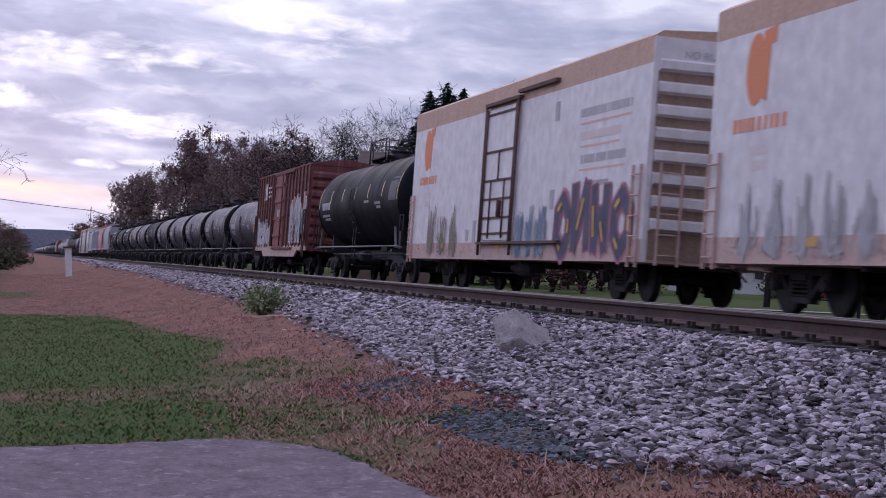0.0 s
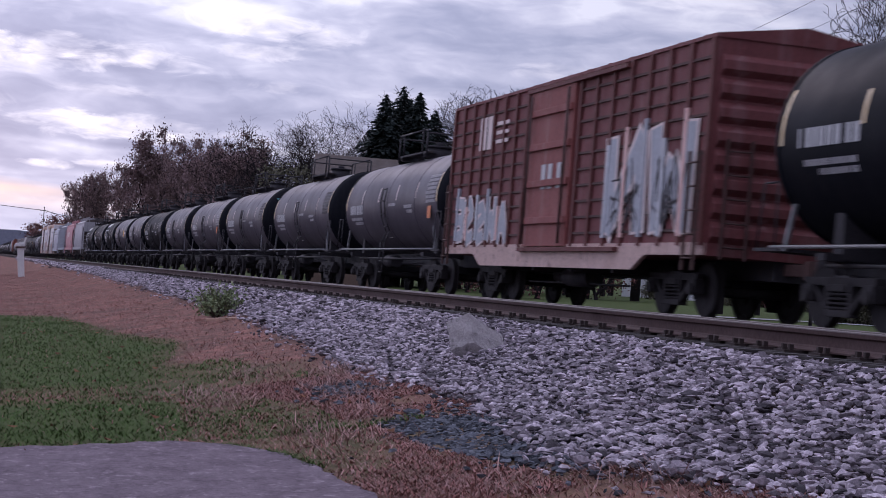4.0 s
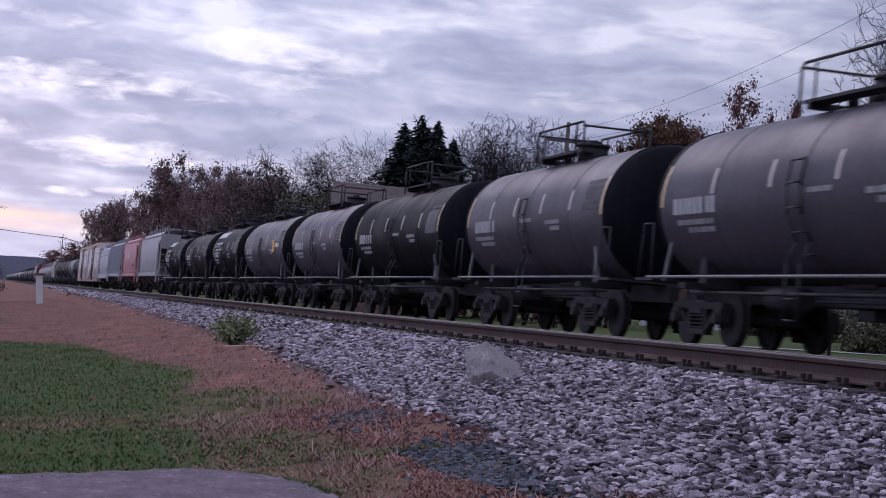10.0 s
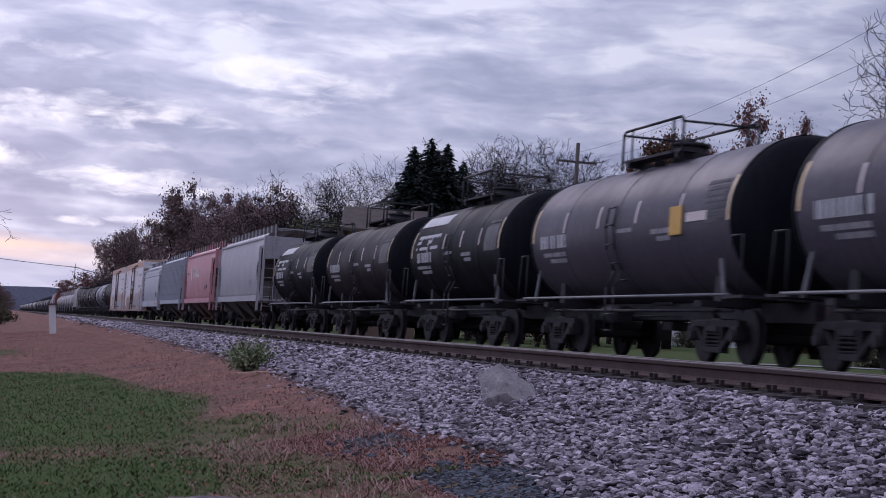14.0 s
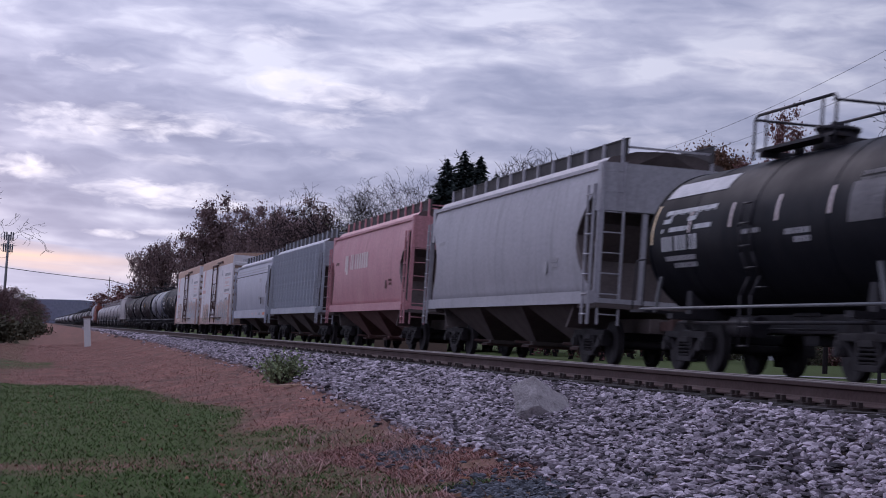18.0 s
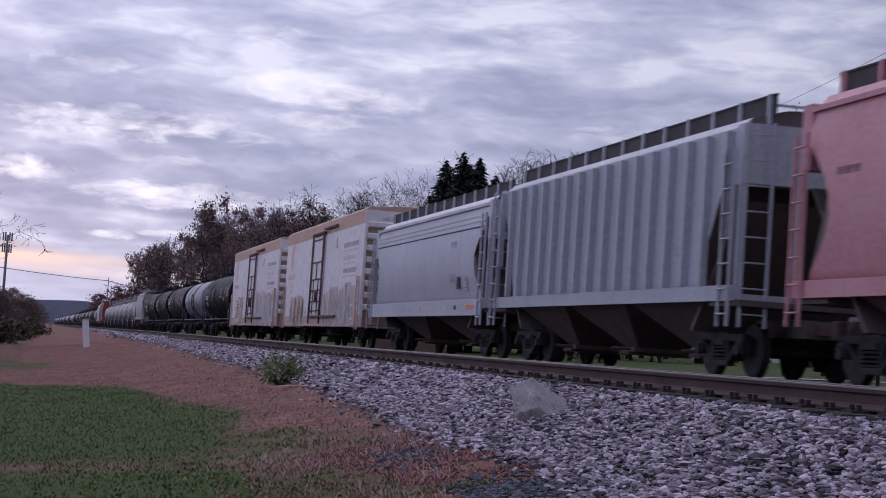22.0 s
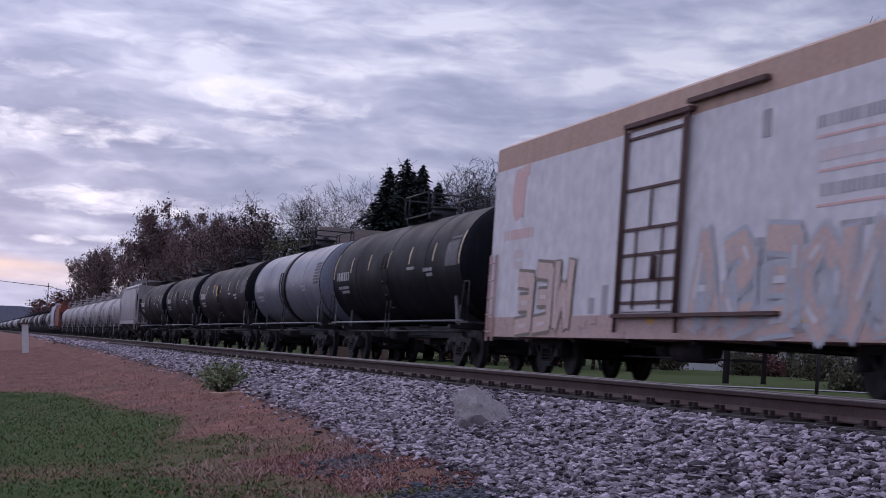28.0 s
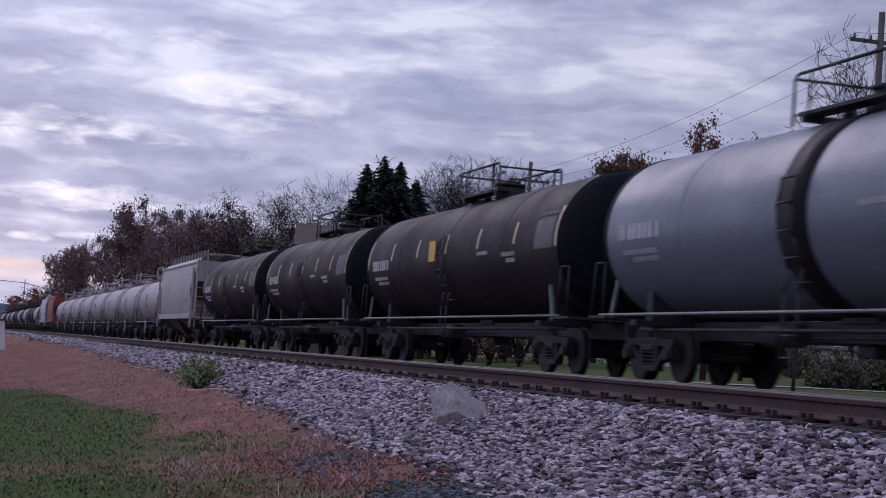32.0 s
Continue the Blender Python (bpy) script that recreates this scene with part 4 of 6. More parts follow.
    if shield:
        piece("placard", "placard", rect_build(-0.16, 0.16, -0.16, 0.16), shield, car, "coloured hazard placard", (-r * 0.97 - 0.03, -half + 1.3, cz - 0.35))
    add_car(car, mid, half, half)
    return car, cz


# ---- box shapes


STROKES = [((0, 0), (0, 1), (1, 0), (1, 1)), ((0.5, 1), (0, 0.7), (0, 0.25), (0.5, 0), (1, 0.3), (1, 0.75), (0.5, 1)), ((1, 0.9), (0.4, 1), (0.05, 0.7), (0.95, 0.35), (0.6, 0), (0, 0.1)),
           ((0, 1), (0.1, 0), (0.5, 0.6), (0.9, 0), (1, 1)), ((1, 1), (0, 0.95), (0, 0.5), (0.8, 0.5), (0, 0.5), (0, 0.05), (1, 0)), ((0, 0), (0.45, 1), (1, 0), (0.75, 0.4), (0.2, 0.4))]


def graffiti(car, x, y, z, w, h, seed, paints, name="graffiti"):
    """Sprayed shapes in layers: fat bent strokes as an outline, the same strokes thinner as a fill, then thin scribbled lines."""
    def band(bm, p, q, half_w, deep):
        d = (q - p).normalized()
        nrm = Vector((0, -d.z, d.y)) * half_w
        p, q = p - d * half_w * 0.5, q + d * half_w * 0.5
        bm.faces.new([bm.verts.new(v + Vector((-deep, 0, 0))) for v in (p - nrm, p + nrm, q + nrm, q - nrm)])

    for k, paint in enumerate(paints):
        if not paint:
            continue

        def make(bm, k=k):
            g = random.Random(seed * 10)
            n = max(2, round(w / (0.8 * h)))
            cw, deep = w / n, 0.004 + 0.006 * k
            for i in range(n):
                shape, lean, tall, low = STROKES[g.randrange(6)], g.uniform(-0.25, 0.25), h * g.uniform(0.82, 1.0), h * g.uniform(0.0, 0.08)
                pts = [Vector((0, cw * (i + 0.16 + 0.68 * u) + lean * v * h * 0.3 + g.uniform(-0.03, 0.03), low + tall * (0.1 + 0.8 * v))) for u, v in shape]
                tag = [[Vector((0, cw * (i + g.random()), h * g.uniform(0.0, 0.5))) for _ in range(5)] for _ in range(10)]
                for j, (p, q) in enumerate(zip(pts, pts[1:])):
                    if k == 0:
                        band(bm, p, q, 0.155 * h, deep + 0.0004 * (j + 6 * (i % 2)))
                    elif k == 1:
                        band(bm, p, q, 0.11 * h, deep + 0.0004 * j)
                    elif k == 3 and j % 2:
                        band(bm, p.lerp(q, 0.2), p.lerp(q, 0.7), 0.03 * h, deep)
                if k == 2:
                    for line in tag:
                        p = line[0]
                        for m, other in enumerate(line[1:]):
                            q = Vector((0, p.y + (other.y - p.y) * 0.35, h * (0.1 + 0.9 * g.random() ** 1.3 if m % 2 == 0 else g.uniform(0.02, 0.35))))
                            band(bm, p, q, 0.016 + 0.012 * (m % 2), deep + 0.0003 * m)
                            p = q
        tagged(piece(name, ("graffiti", seed, k, round(w, 2)), make, paint, car, "faded sprayed graffiti", (x, y, z)), kind="stuff")


def reefer(s0, s1, label, seed, spray):
    """An insulated box car: smooth white sides with a tan band below the roof, plug door, ribbed ends."""
    mid, half = (s0 + s1) / 2, (s1 - s0) / 2
    car = thing("refrigerator_car", label, "freight car", "white refrigerator cars")
    lo, hi, w = 0.73, 5.0, 1.6
    k = round(half, 2)

    def body(bm):
        extrude(bm, [(-w, lo + 0.42), (w, lo + 0.42), (w, hi - 0.60), (-w, hi - 0.60)], -half, half)
    piece("body_shell", ("reefer_body", k), body, "white_paint", car)
    piece("roof_band", ("reefer_band", k), lambda bm: extrude(bm, [(-w, hi - 0.60), (w, hi - 0.60), (w, hi - 0.10), (w - 0.16, hi), (0, hi + 0.10), (-w + 0.16, hi), (-w, hi - 0.10)], -half, half), "tan_paint", car, "tan band along the top of the sides")
    piece("sill", ("reefer_sill", k), lambda bm: extrude(bm, [(-w - 0.012, lo), (w + 0.012, lo), (w + 0.012, lo + 0.42), (-w - 0.012, lo + 0.42)], -half + 0.004, half - 0.004), "pale_sill", car, "stained pale red side sill")
    # roof sheets
    piece("roof", ("reefer_roof", k), lambda bm: [extrude(bm, [(-w + 0.2, hi + 0.015), (0, hi + 0.12), (w - 0.2, hi + 0.015), (w - 0.2, hi), (-w + 0.2, hi)], y, y + 0.06) for y in np.arange(-half + 0.3, half - 0.3, 0.9)], "white_paint", car)
    # ends: horizontal pressed ribs, with their shade put into the tan between
    for e, turn in ((-half, 0), (half, 180)):
        def ribs(bm):
            for i in range(8):
                z = lo + 0.62 + i * 0.42
                side = [(-0.11, z), (-0.11, z + 0.15), (0.0, z + 0.2), (0.0, z - 0.05)]
                side_prism(bm, side, -w + 0.12, w - 0.12)
        piece("end_ribs", "reefer_ribs", ribs, "white_paint", car, "ribbed end wall", (0, e - 0.002 if turn == 0 else e + 0.002, 0), (0, 0, turn))
        piece("end_wall", "reefer_end_wall", lambda bm: quad_box(bm, -w + 0.1, w - 0.1, -0.008, 0.0, lo + 0.05, hi - 0.75), "end_tan_shade", car, "tan rust-stained end wall, shade between ribs painted in", (0, e, 0), (0, 0, turn))
        piece("end_cap", "reefer_cap", lambda bm: (quad_box(bm, -w, w, -0.03, 0.0, hi - 0.75, hi - 0.12), quad_box(bm, -w, -w + 0.1, -0.03, 0, lo, hi - 0.75), quad_box(bm, w - 0.1, w, -0.03, 0, lo, hi - 0.75)), "white_paint", car, "", (0, e, 0), (0, 0, turn))
        piece("end_ladder", "reefer_ladder", ladder_build(1.9, 0.42, 5), "pale_sill", car, "", (-1.35 if turn == 0 else 1.35, e - 0.12 if turn == 0 else e + 0.12, lo - 0.05), (0, 0, -90 if turn == 0 else 90))
    txt = bpy.data.curves.new("end_notice", "FONT")
    txt.body, txt.size, txt.extrude, txt.align_x = "NO RUNNING BOARD", 0.2, 0.004, "CENTER"
    t = new("end_notice", txt)
    t.data.materials.append(M["grey_mark"])
    t.parent = car
    t.matrix_basis = pose(0, -half - 0.038, hi - 0.48, 90, 0, 0)
    # ladders and grabs at the side's ends
    for y in (-half + 0.12, half - 0.55):
        piece("side_ladder", "reefer_ladder", ladder_build(1.9, 0.42, 5), "pale_sill", car, "", (-w - 0.05, y, lo - 0.1))
    # plug door
    d0, d1 = 0.35, 3.05
    door = piece("plug_door", "plug_door", lambda bm: quad_box(bm, -0.05, 0.0, d0, d1, lo + 0.46, hi - 0.62, 0.015), "white_paint", car, "wide plug door with locking bars", (-w, -1.55, 0))

    for y, z0, z1, r in ((d0 + 0.08, lo + 0.4, hi - 0.62, 0.026), (d1 - 0.08, lo + 0.4, hi - 0.62, 0.026), (d0 + 0.75, lo + 0.5, lo + 1.9, 0.022), (d1 - 0.75, lo + 0.5, lo + 1.9, 0.022), ((d0 + d1) / 2, lo + 1.9, lo + 2.6, 0.022), (d0 - 0.06, lo + 0.1, hi - 0.5, 0.034), (d1 + 0.06, lo + 0.1, hi - 0.5, 0.034)):
        piece("locking_bar", ("locking_bar", z0, z1, r), lambda bm: rod(bm, (0, 0, z0), (0, 0, z1), r, 6), "rust_bar", door, "", (-0.09, y, 0))
    for z in (lo + 0.62, lo + 1.0, lo + 1.45, lo + 1.9, lo + 2.6, hi - 0.75):
        piece("cross_bar", "cross_bar", lambda bm: quad_box(bm, -0.075, -0.045, d0, d1, -0.026, 0.026), "rust_bar", door, "", (0, 0, z))
    piece("door_handle", "door_handle", lambda bm: rod(bm, (-0.12, 0, 0), (-0.12, 0, 0.4), 0.06, 8), "rust_dark", door, "", (0, d0 + 1.0, lo + 1.0))
    piece("door_track", "door_track", lambda bm: (quad_box(bm, -0.12, 0.0, d0 - 0.2, d1 + 0.1, hi - 0.55, hi - 0.47), quad_box(bm, -0.12, 0.0, -3.4, d1 + 0.2, lo + 0.36, lo + 0.42), quad_box(bm, -0.10, 0.0, -2.6, d0, hi - 0.42, hi - 0.34)), "rust_bar", car, "rusty door track", (-w - 0.012, -1.55, 0))
    # marks: a plain block emblem with bars beneath, and small lettering
    piece("emblem", "emblem", lambda bm: (side_prism(bm, [(0.62 + 0.36 * math.cos(j * math.pi / 8), 0.55 + 0.58 * math.sin(j * math.pi / 8)) for j in range(16)], -0.008, 0), side_prism(bm, [(0.16, 0.02), (0.42, 0.10), (0.36, 1.12), (0.06, 1.16), (-0.12, 1.2), (-0.08, 0.92), (0.10, 0.90)], -0.010, 0)), "orange_mark" if seed < 13 else "faded_red", car, "faded orange block emblem", (-w, half - 2.3, lo + 2.5))
    bars(car, -w, half - 2.9, lo + 2.3, [2.0], 0.22, "orange_mark" if seed < 13 else "faded_red", seed)
    bars(car, -w, half - 2.3, lo + 1.85, [0.7, 0.6], 0.16, "faded_mark", seed + 1)
    for j, (y0, row) in enumerate(((1.0, 3.1), (1.6, 2.4), (1.2, 2.8))):
        bars(car, -w, -half + y0, lo + 3.12 - j * 0.48, [row], 0.17, "faded_mark" if j == 1 else "grey_mark", seed + 2 + j)
        piece("underline", ("underline", row), rect_build(0, row, -0.04, 0.0, 0.006), "faded_red", car, "thin faded red underline", (-w, -half + y0, lo + 2.84 - j * 0.48))
    bars(car, -w, -half + 2.1, lo + 1.62, [1.2], 0.10, "grey_mark", seed + 6)
    for y, z, hh in ((half - 7.6, 0.42, 0.55), (-half + 5.6, 3.0, 0.42), (-half + 5.6, 1.1, 0.42), (half - 6.9, 0.45, 0.3)):
        piece("notice_plate", ("plate", hh), rect_build(0, 0.28, 0, hh), "grey_mark", car, "", (-w, y, lo + z))
    for i in range(7):
        piece("yellow_patch", "yellow_patch", rect_build(0, 0.35, 0, 0.14), "yellow_mark" if i % 2 else "pale_sill", car, "", (-w - 0.014, -half + 1.1 + i * (2 * half - 2.5) / 6, lo + 0.26))
    for i, (y, w_, h_, paints) in enumerate(spray):
        graffiti(car, -w - 0.016, y, lo + 0.03, w_, h_, seed * 7 + i, paints)
    under(car, half, lo)
    add_car(car, mid, half, half)
    return car


def under(car, half, lo):
    k = round(half, 2)
    piece("centre_sill", ("centre_sill", k), lambda bm: (quad_box(bm, -0.25, 0.25, -half + 0.1, half - 0.1, 0.66, 1.0), [quad_box(bm, -1.45, 1.45, y - 0.08, y + 0.08, 0.66, 0.95) for y in np.linspace(-half * 0.45, half * 0.45, 4)]), "black_steel", car)
    piece("air_tank", "air_tank", lambda bm: (rod(bm, (-0.85, -0.9, 0.58), (-0.85, 0.5, 0.58), 0.2, 14), rod(bm, (-0.6, 1.2, 0.6), (-0.6, 1.9, 0.6), 0.14, 12), rod(bm, (-0.9, -3, 0.45), (-0.9, 3, 0.45), 0.02, 6)), "black_steel", car)
    for e, f in ((-half, True), (half, False)):
        add_truck(car, e + (2.6 if f else -2.6) * min(1.0, half / 8.5))
        add_coupler(car, e, f)


def boxcar(s0, s1, label):
    mid, half = (s0 + s1) / 2, (s1 - s0) / 2
    car = thing("boxcar", label, "freight car")
    lo, hi, w = 0.98, 4.43, 1.55
    piece("body_shell", "boxcar_body", lambda bm: extrude(bm, [(-w, lo), (w, lo), (w, hi), (-w, hi)], -half, half), "boxcar_red", car)
    piece("roof", "boxcar_roof", lambda bm: (extrude(bm, [(-w - 0.04, hi), (w + 0.04, hi), (w + 0.04, hi + 0.06), (0, hi + 0.30), (-w - 0.04, hi + 0.06)], -half - 0.03, half + 0.03)), "boxcar_red", car)
    for y in np.arange(-half + 0.5, half, 1.1):
        piece("roof_seam", "boxcar_seam", lambda bm: extrude(bm, [(-w, hi + 0.09), (0, hi + 0.34), (w, hi + 0.09), (w, hi + 0.05), (-w, hi + 0.05)], 0, 0.07), "boxcar_red", car, "", (0, float(y), 0))
    piece("side_sill", "boxcar_sill", lambda bm: side_prism(bm, [(-half, lo), (-half + 2.4, lo), (-half + 3.0, lo - 0.26), (half - 3.0, lo - 0.26), (half - 2.4, lo), (half, lo), (half, lo + 0.2), (-half, lo + 0.2)], -w - 0.03, -w + 0.05), "pale_sill", car, "fishbelly side sill with faded paint")
    n = 8
    for i in range(2 * n):
        y = -half + 0.05 + (half - 1.5) * (i % n) / (n - 1) if i < n else half - 0.05 - (half - 1.9) * (i % n) / (n - 1)
        piece("side_post", "boxcar_post", lambda bm: side_prism(bm, [(-0.06, lo + 0.15), (0.06, lo + 0.15), (0.06, hi), (-0.06, hi)], -0.06, 0.0), "boxcar_post", car, "", (-w, y, 0))
        near, far = -half + 0.3 < y < -half + 4.6, half - 4.8 < y < half - 0.2
        if near or far:
            top = (1.9 if near else 1.0) + 0.25 * math.sin(i * 2.3)
            piece("sprayed_patch", ("sprayed_patch", round(top, 2)), lambda bm: quad_box(bm, -0.066, -0.01, -0.066, 0.066, lo + 0.3, lo + 0.3 + top), ("hopper_steel", "faded_red", "spray_pale")[i % 3], car, "pale sprayed paint on the post", (-w, y, 0))
    # ribs in dark rust, which puts their shadow lines into the colour
    for sx, n0, n1 in ((0, -half, -1.25), (0, 1.6, half)):
        for z in np.linspace(lo + 0.4, hi - 0.3, 10):
            piece("rib", ("boxcar_rib", round(n0, 2)), lambda bm: quad_box(bm, -0.035, 0, n0 + 0.1, n1 - 0.1, -0.022, 0.022), "rust_dark", car, "", (-w, 0, float(z)))
    door = piece("sliding_door", "boxcar_door", lambda bm: (quad_box(bm, -0.08, 0, -1.2, 1.5, lo + 0.15, hi - 0.1, 0.02), [quad_box(bm, -0.14, -0.08, -1.15, 1.45, z, z + 0.14, 0.02) for z in (lo + 0.6, lo + 1.35, lo + 2.1, lo + 2.8)]), "door_red", car, "ribbed sliding door", (-w, 0, 0))
    for y in (-1.0, 1.3):
        piece("door_bar", "boxcar_bar", lambda bm: rod(bm, (-0.15, 0, lo + 0.2), (-0.15, 0, hi - 0.2), 0.03), "rust_dark", door, "", (0, y, 0))
    piece("door_track", "boxcar_track", lambda bm: (quad_box(bm, -0.12, 0, -4, 1.7, lo + 0.05, lo + 0.13), quad_box(bm, -0.12, 0, -4, 1.7, hi - 0.12, hi - 0.04)), "boxcar_post", car, "", (-w, 0, 0))
    for e, turn in ((-half, 0), (half, 180)):
        piece("end_ribs", "boxcar_ends", lambda bm: [side_prism(bm, [(-0.1, z), (-0.1, z + 0.14), (0, z + 0.24), (0, z - 0.1)], -w + 0.08, w - 0.08) for z in np.linspace(lo + 0.3, hi - 0.5, 8)], "boxcar_red", car, "corrugated end", (0, e, 0), (0, 0, turn))
        piece("end_ladder", "reefer_ladder", ladder_build(1.9, 0.42, 5), "rust_dark", car, "", (-1.3 if turn == 0 else 1.3, e - 0.12 if turn == 0 else e + 0.12, lo - 0.05), (0, 0, -90 if turn == 0 else 90))
    for y in (-half + 0.1, half - 0.52):
        piece("side_ladder", "reefer_ladder", ladder_build(1.9, 0.42, 5), "rust_dark", car, "", (-w - 0.11, y, lo - 0.25))
    piece("emblem", "boxcar_emblem", lambda bm: (quad_box(bm, -0.006, 0, 0, 0.5, 0, 0.75), quad_box(bm, -0.006, 0, 0.6, 1.1, 0, 0.75), quad_box(bm, -0.006, 0, -1.1, -0.2, 0.1, 0.18), quad_box(bm, -0.006, 0, -1.1, -0.2, 0.3, 0.38), quad_box(bm, -0.006, 0, -1.1, -0.2, 0.5, 0.58)), "faded_mark", car, "faded white block emblem", (-w - 0.038, half - 3.4, hi - 1.1))
    bars(car, -w - 0.09, -0.7, lo + 1.8, [1.2], 0.5, "white_mark", 51)
    graffiti(car, -w - 0.037, -half + 0.35, lo + 0.3, 4.2, 2.1, 71, ["faded_mark", "hopper_steel", "black_steel"])
    graffiti(car, -w - 0.037, half - 5.0, lo + 0.2, 4.4, 1.1, 72, ["faded_mark", "hopper_steel"])
    under(car, half, lo)
    add_car(car, mid, half, half)


def hopper(s0, s1, paint, style, label, seed, group="covered hopper cars"):
    """A covered hopper: bulged or ribbed sides, sloped ends in an open frame, hopper bays, roof walk."""
    mid, half = (s0 + s1) / 2, (s1 - s0) / 2
    car = thing("covered_hopper", label, "hopper car", group)
    lo, hi, w = 1.36, 4.08, 1.6
    if style == "low":
        hi = 3.95
    k = (style, round(half, 2))
    inset = 1.25       # how far the end slopes in at the floor

    def outline(f):
        """The body's cross-section; f narrows it."""
        right = []
        n = 10
        for i in range(n + 1):
            t = i / n
            z = lo + (hi - lo) * t
            bulge = 0.16 * (1 - (2 * t - 1) ** 2) if style != "ribbed" else 0.0
            right.append((w - 0.16 + bulge if style != "ribbed" else w - 0.1, z))
        roof = [(w * 0.78, hi + 0.24), (w * 0.42, hi + 0.40), (0, hi + 0.45)]
        pts = right + roof
        return pts + [(-x, z) for x, z in pts[::-1][1:]]

    def body(bm, caps=0):
        prof = outline(1)
        n = len(prof)
        ring = []
        for s in (-1, 1):
            vs = []
            for x, z in prof:
                t = max(0.0, min(1.0, (z - lo) / (hi - lo)))
                t2 = max(0.0, (t - 0.12) / 0.78)
                yy = half - 0.35 - inset * max(0.0, 1 - t2) ** 0.8 * (1.0 if style != "ribbed" else 1.1) + 0.0
                if style != "ribbed":
                    yy = half - 0.35 - 0.95 * math.sin(math.pi * max(0.0, min(1.0, (0.82 - t) / 0.78)))
                vs.append(bm.verts.new((x, s * yy, z)))
            ring.append(vs)
        a, b = ring
        for i in range(n - 1 if not caps else 0):
            f = bm.faces.new((a[i], a[i + 1], b[i + 1], b[i]))
            f.smooth = i not in (9, 10, n - 3, n - 11)
        if not caps:
            bm.faces.new((a[-1], a[0], b[0], b[-1]))
        if caps < 0:
            bm.faces.new(a[::-1])
            bmesh.ops.delete(bm, geom=b, context="VERTS")
        if caps > 0:
            bm.faces.new(b)
            bmesh.ops.delete(bm, geom=a, context="VERTS")
    piece("body", ("hopper_body", *k), body, paint, car)
    # end sheets in a dark brown that holds the shade of the open ends
    for e in (-1, 1):
        piece("end_sheet", ("hopper_end", e, *k), lambda bm: body(bm, e), "bay_shade_brown", car, "sloping end sheet, its shadow painted in dark brown")
    piece("roof_edge", ("hopper_eave", *k), lambda bm: [extrude(bm, [(sx - 0.05, hi - 0.03), (sx + 0.05, hi - 0.03), (sx + 0.05, hi + 0.05), (sx - 0.05, hi + 0.05)], -half + 0.3, half - 0.3) for sx in (-w + 0.15, w - 0.15)], paint, car, "rounded eave rail")
    piece("side_sill", ("hopper_sill", *k), lambda bm: [quad_box(bm, sx - 0.04, sx + 0.04, -half + 0.1, half - 0.1, lo - 0.12, lo + 0.14) for sx in (-w + 0.06, w - 0.06)], paint, car)
    if style == "ribbed":
        for i in range(17):
            y = -half + 0.55 + (2 * half - 1.1) * i / 16
            z0 = lo + (0.9 if i in (0, 16) else 0.15)
            piece("side_post", ("hopper_post", z0), lambda bm: side_prism(bm, [(-0.05, z0), (0.05, z0), (0.05, hi), (-0.05, hi)], -0.13, 0.0), paint, car, "", (-w + 0.1, y, 0))
    if style == "low" and paint == "hopper_white":
        for dz in (-0.02, 0.13, 0.27):
            piece("stripe", ("hopper_stripe", k, dz), lambda bm: quad_box(bm, -0.012, 0.0, -half + 0.6, half - 0.6, -0.02, 0.02), "black_steel" if dz < 0 else "grey_mark", car, "thin dark stripe", (-(w - 0.16 + 0.16 * (1 - (2 * ((hi - 0.55 + dz - lo) / (hi - lo)) - 1) ** 2)) + 0.004, 0, hi - 0.55 + dz))
    # roof walk on brackets with a dark lattice side
    for sx in (-0.95, 0.95):
        piece("running_board", ("hopper_walk", *k), lambda bm: (quad_box(bm, -0.012, 0.012, -half + 0.1, half - 0.1, hi + 0.28, hi + 0.62), quad_box(bm, -0.03, 0.03, -half + 0.1, half - 0.1, hi + 0.62, hi + 0.65)), "walk_dark", car, "dark grating roof walk", (sx, 0, 0))
    for i in range(13):
        y = -half + 0.3 + (2 * half - 0.6) * i / 12
        piece("walk_bracket", ("walk_bracket", hi), lambda bm: [quad_box(bm, sx - 0.03, sx + 0.03, -0.04, 0.04, hi + 0.12, hi + 0.655) for sx in (-0.99, 0.99)] + [quad_box(bm, -0.98, 0.98, -0.03, 0.03, hi + 0.46, hi + 0.50)], paint, car, "", (0, y, 0))
    # hopper bays, with shade put into their dark colours
    nb = 3 if style != "low" else 2
    span = (2 * half - 3.6) / nb
    for i in range(nb):
        y = -half + 1.8 + span * (i + 0.5)

        def bay(bm):
            a = [(-w + 0.12, -span / 2, lo), (w - 0.12, -span / 2, lo), (w - 0.12, span / 2, lo), (-w + 0.12, span / 2, lo)]
            b = [(-0.5, -0.35, 0.42), (0.5, -0.35, 0.42), (0.5, 0.35, 0.42), (-0.5, 0.35, 0.42)]
            va, vb = [bm.verts.new(p) for p in a], [bm.verts.new(p) for p in b]
            for q in range(4):
                bm.faces.new((va[q], va[(q + 1) % 4], vb[(q + 1) % 4], vb[q]))
            bm.faces.new(va), bm.faces.new(vb[::-1])
            quad_box(bm, -0.62, 0.62, -0.42, 0.42, 0.34, 0.44, 0.02)
        piece("hopper_bay", ("bay", *k), bay, "bay_shade_brown" if paint != "hopper_pink" else "pink_ink_bay_shade", car, "sloping discharge bay", (0, y, 0))
        piece("outlet_gate", "outlet_gate", lambda bm: (rod(bm, (-1.0, -0.15, 0.40), (1.0, -0.15, 0.40), 0.035), quad_box(bm, -0.7, 0.7, -0.3, 0.3, 0.28, 0.34)), "rust_dark", car, "", (0, y, 0))
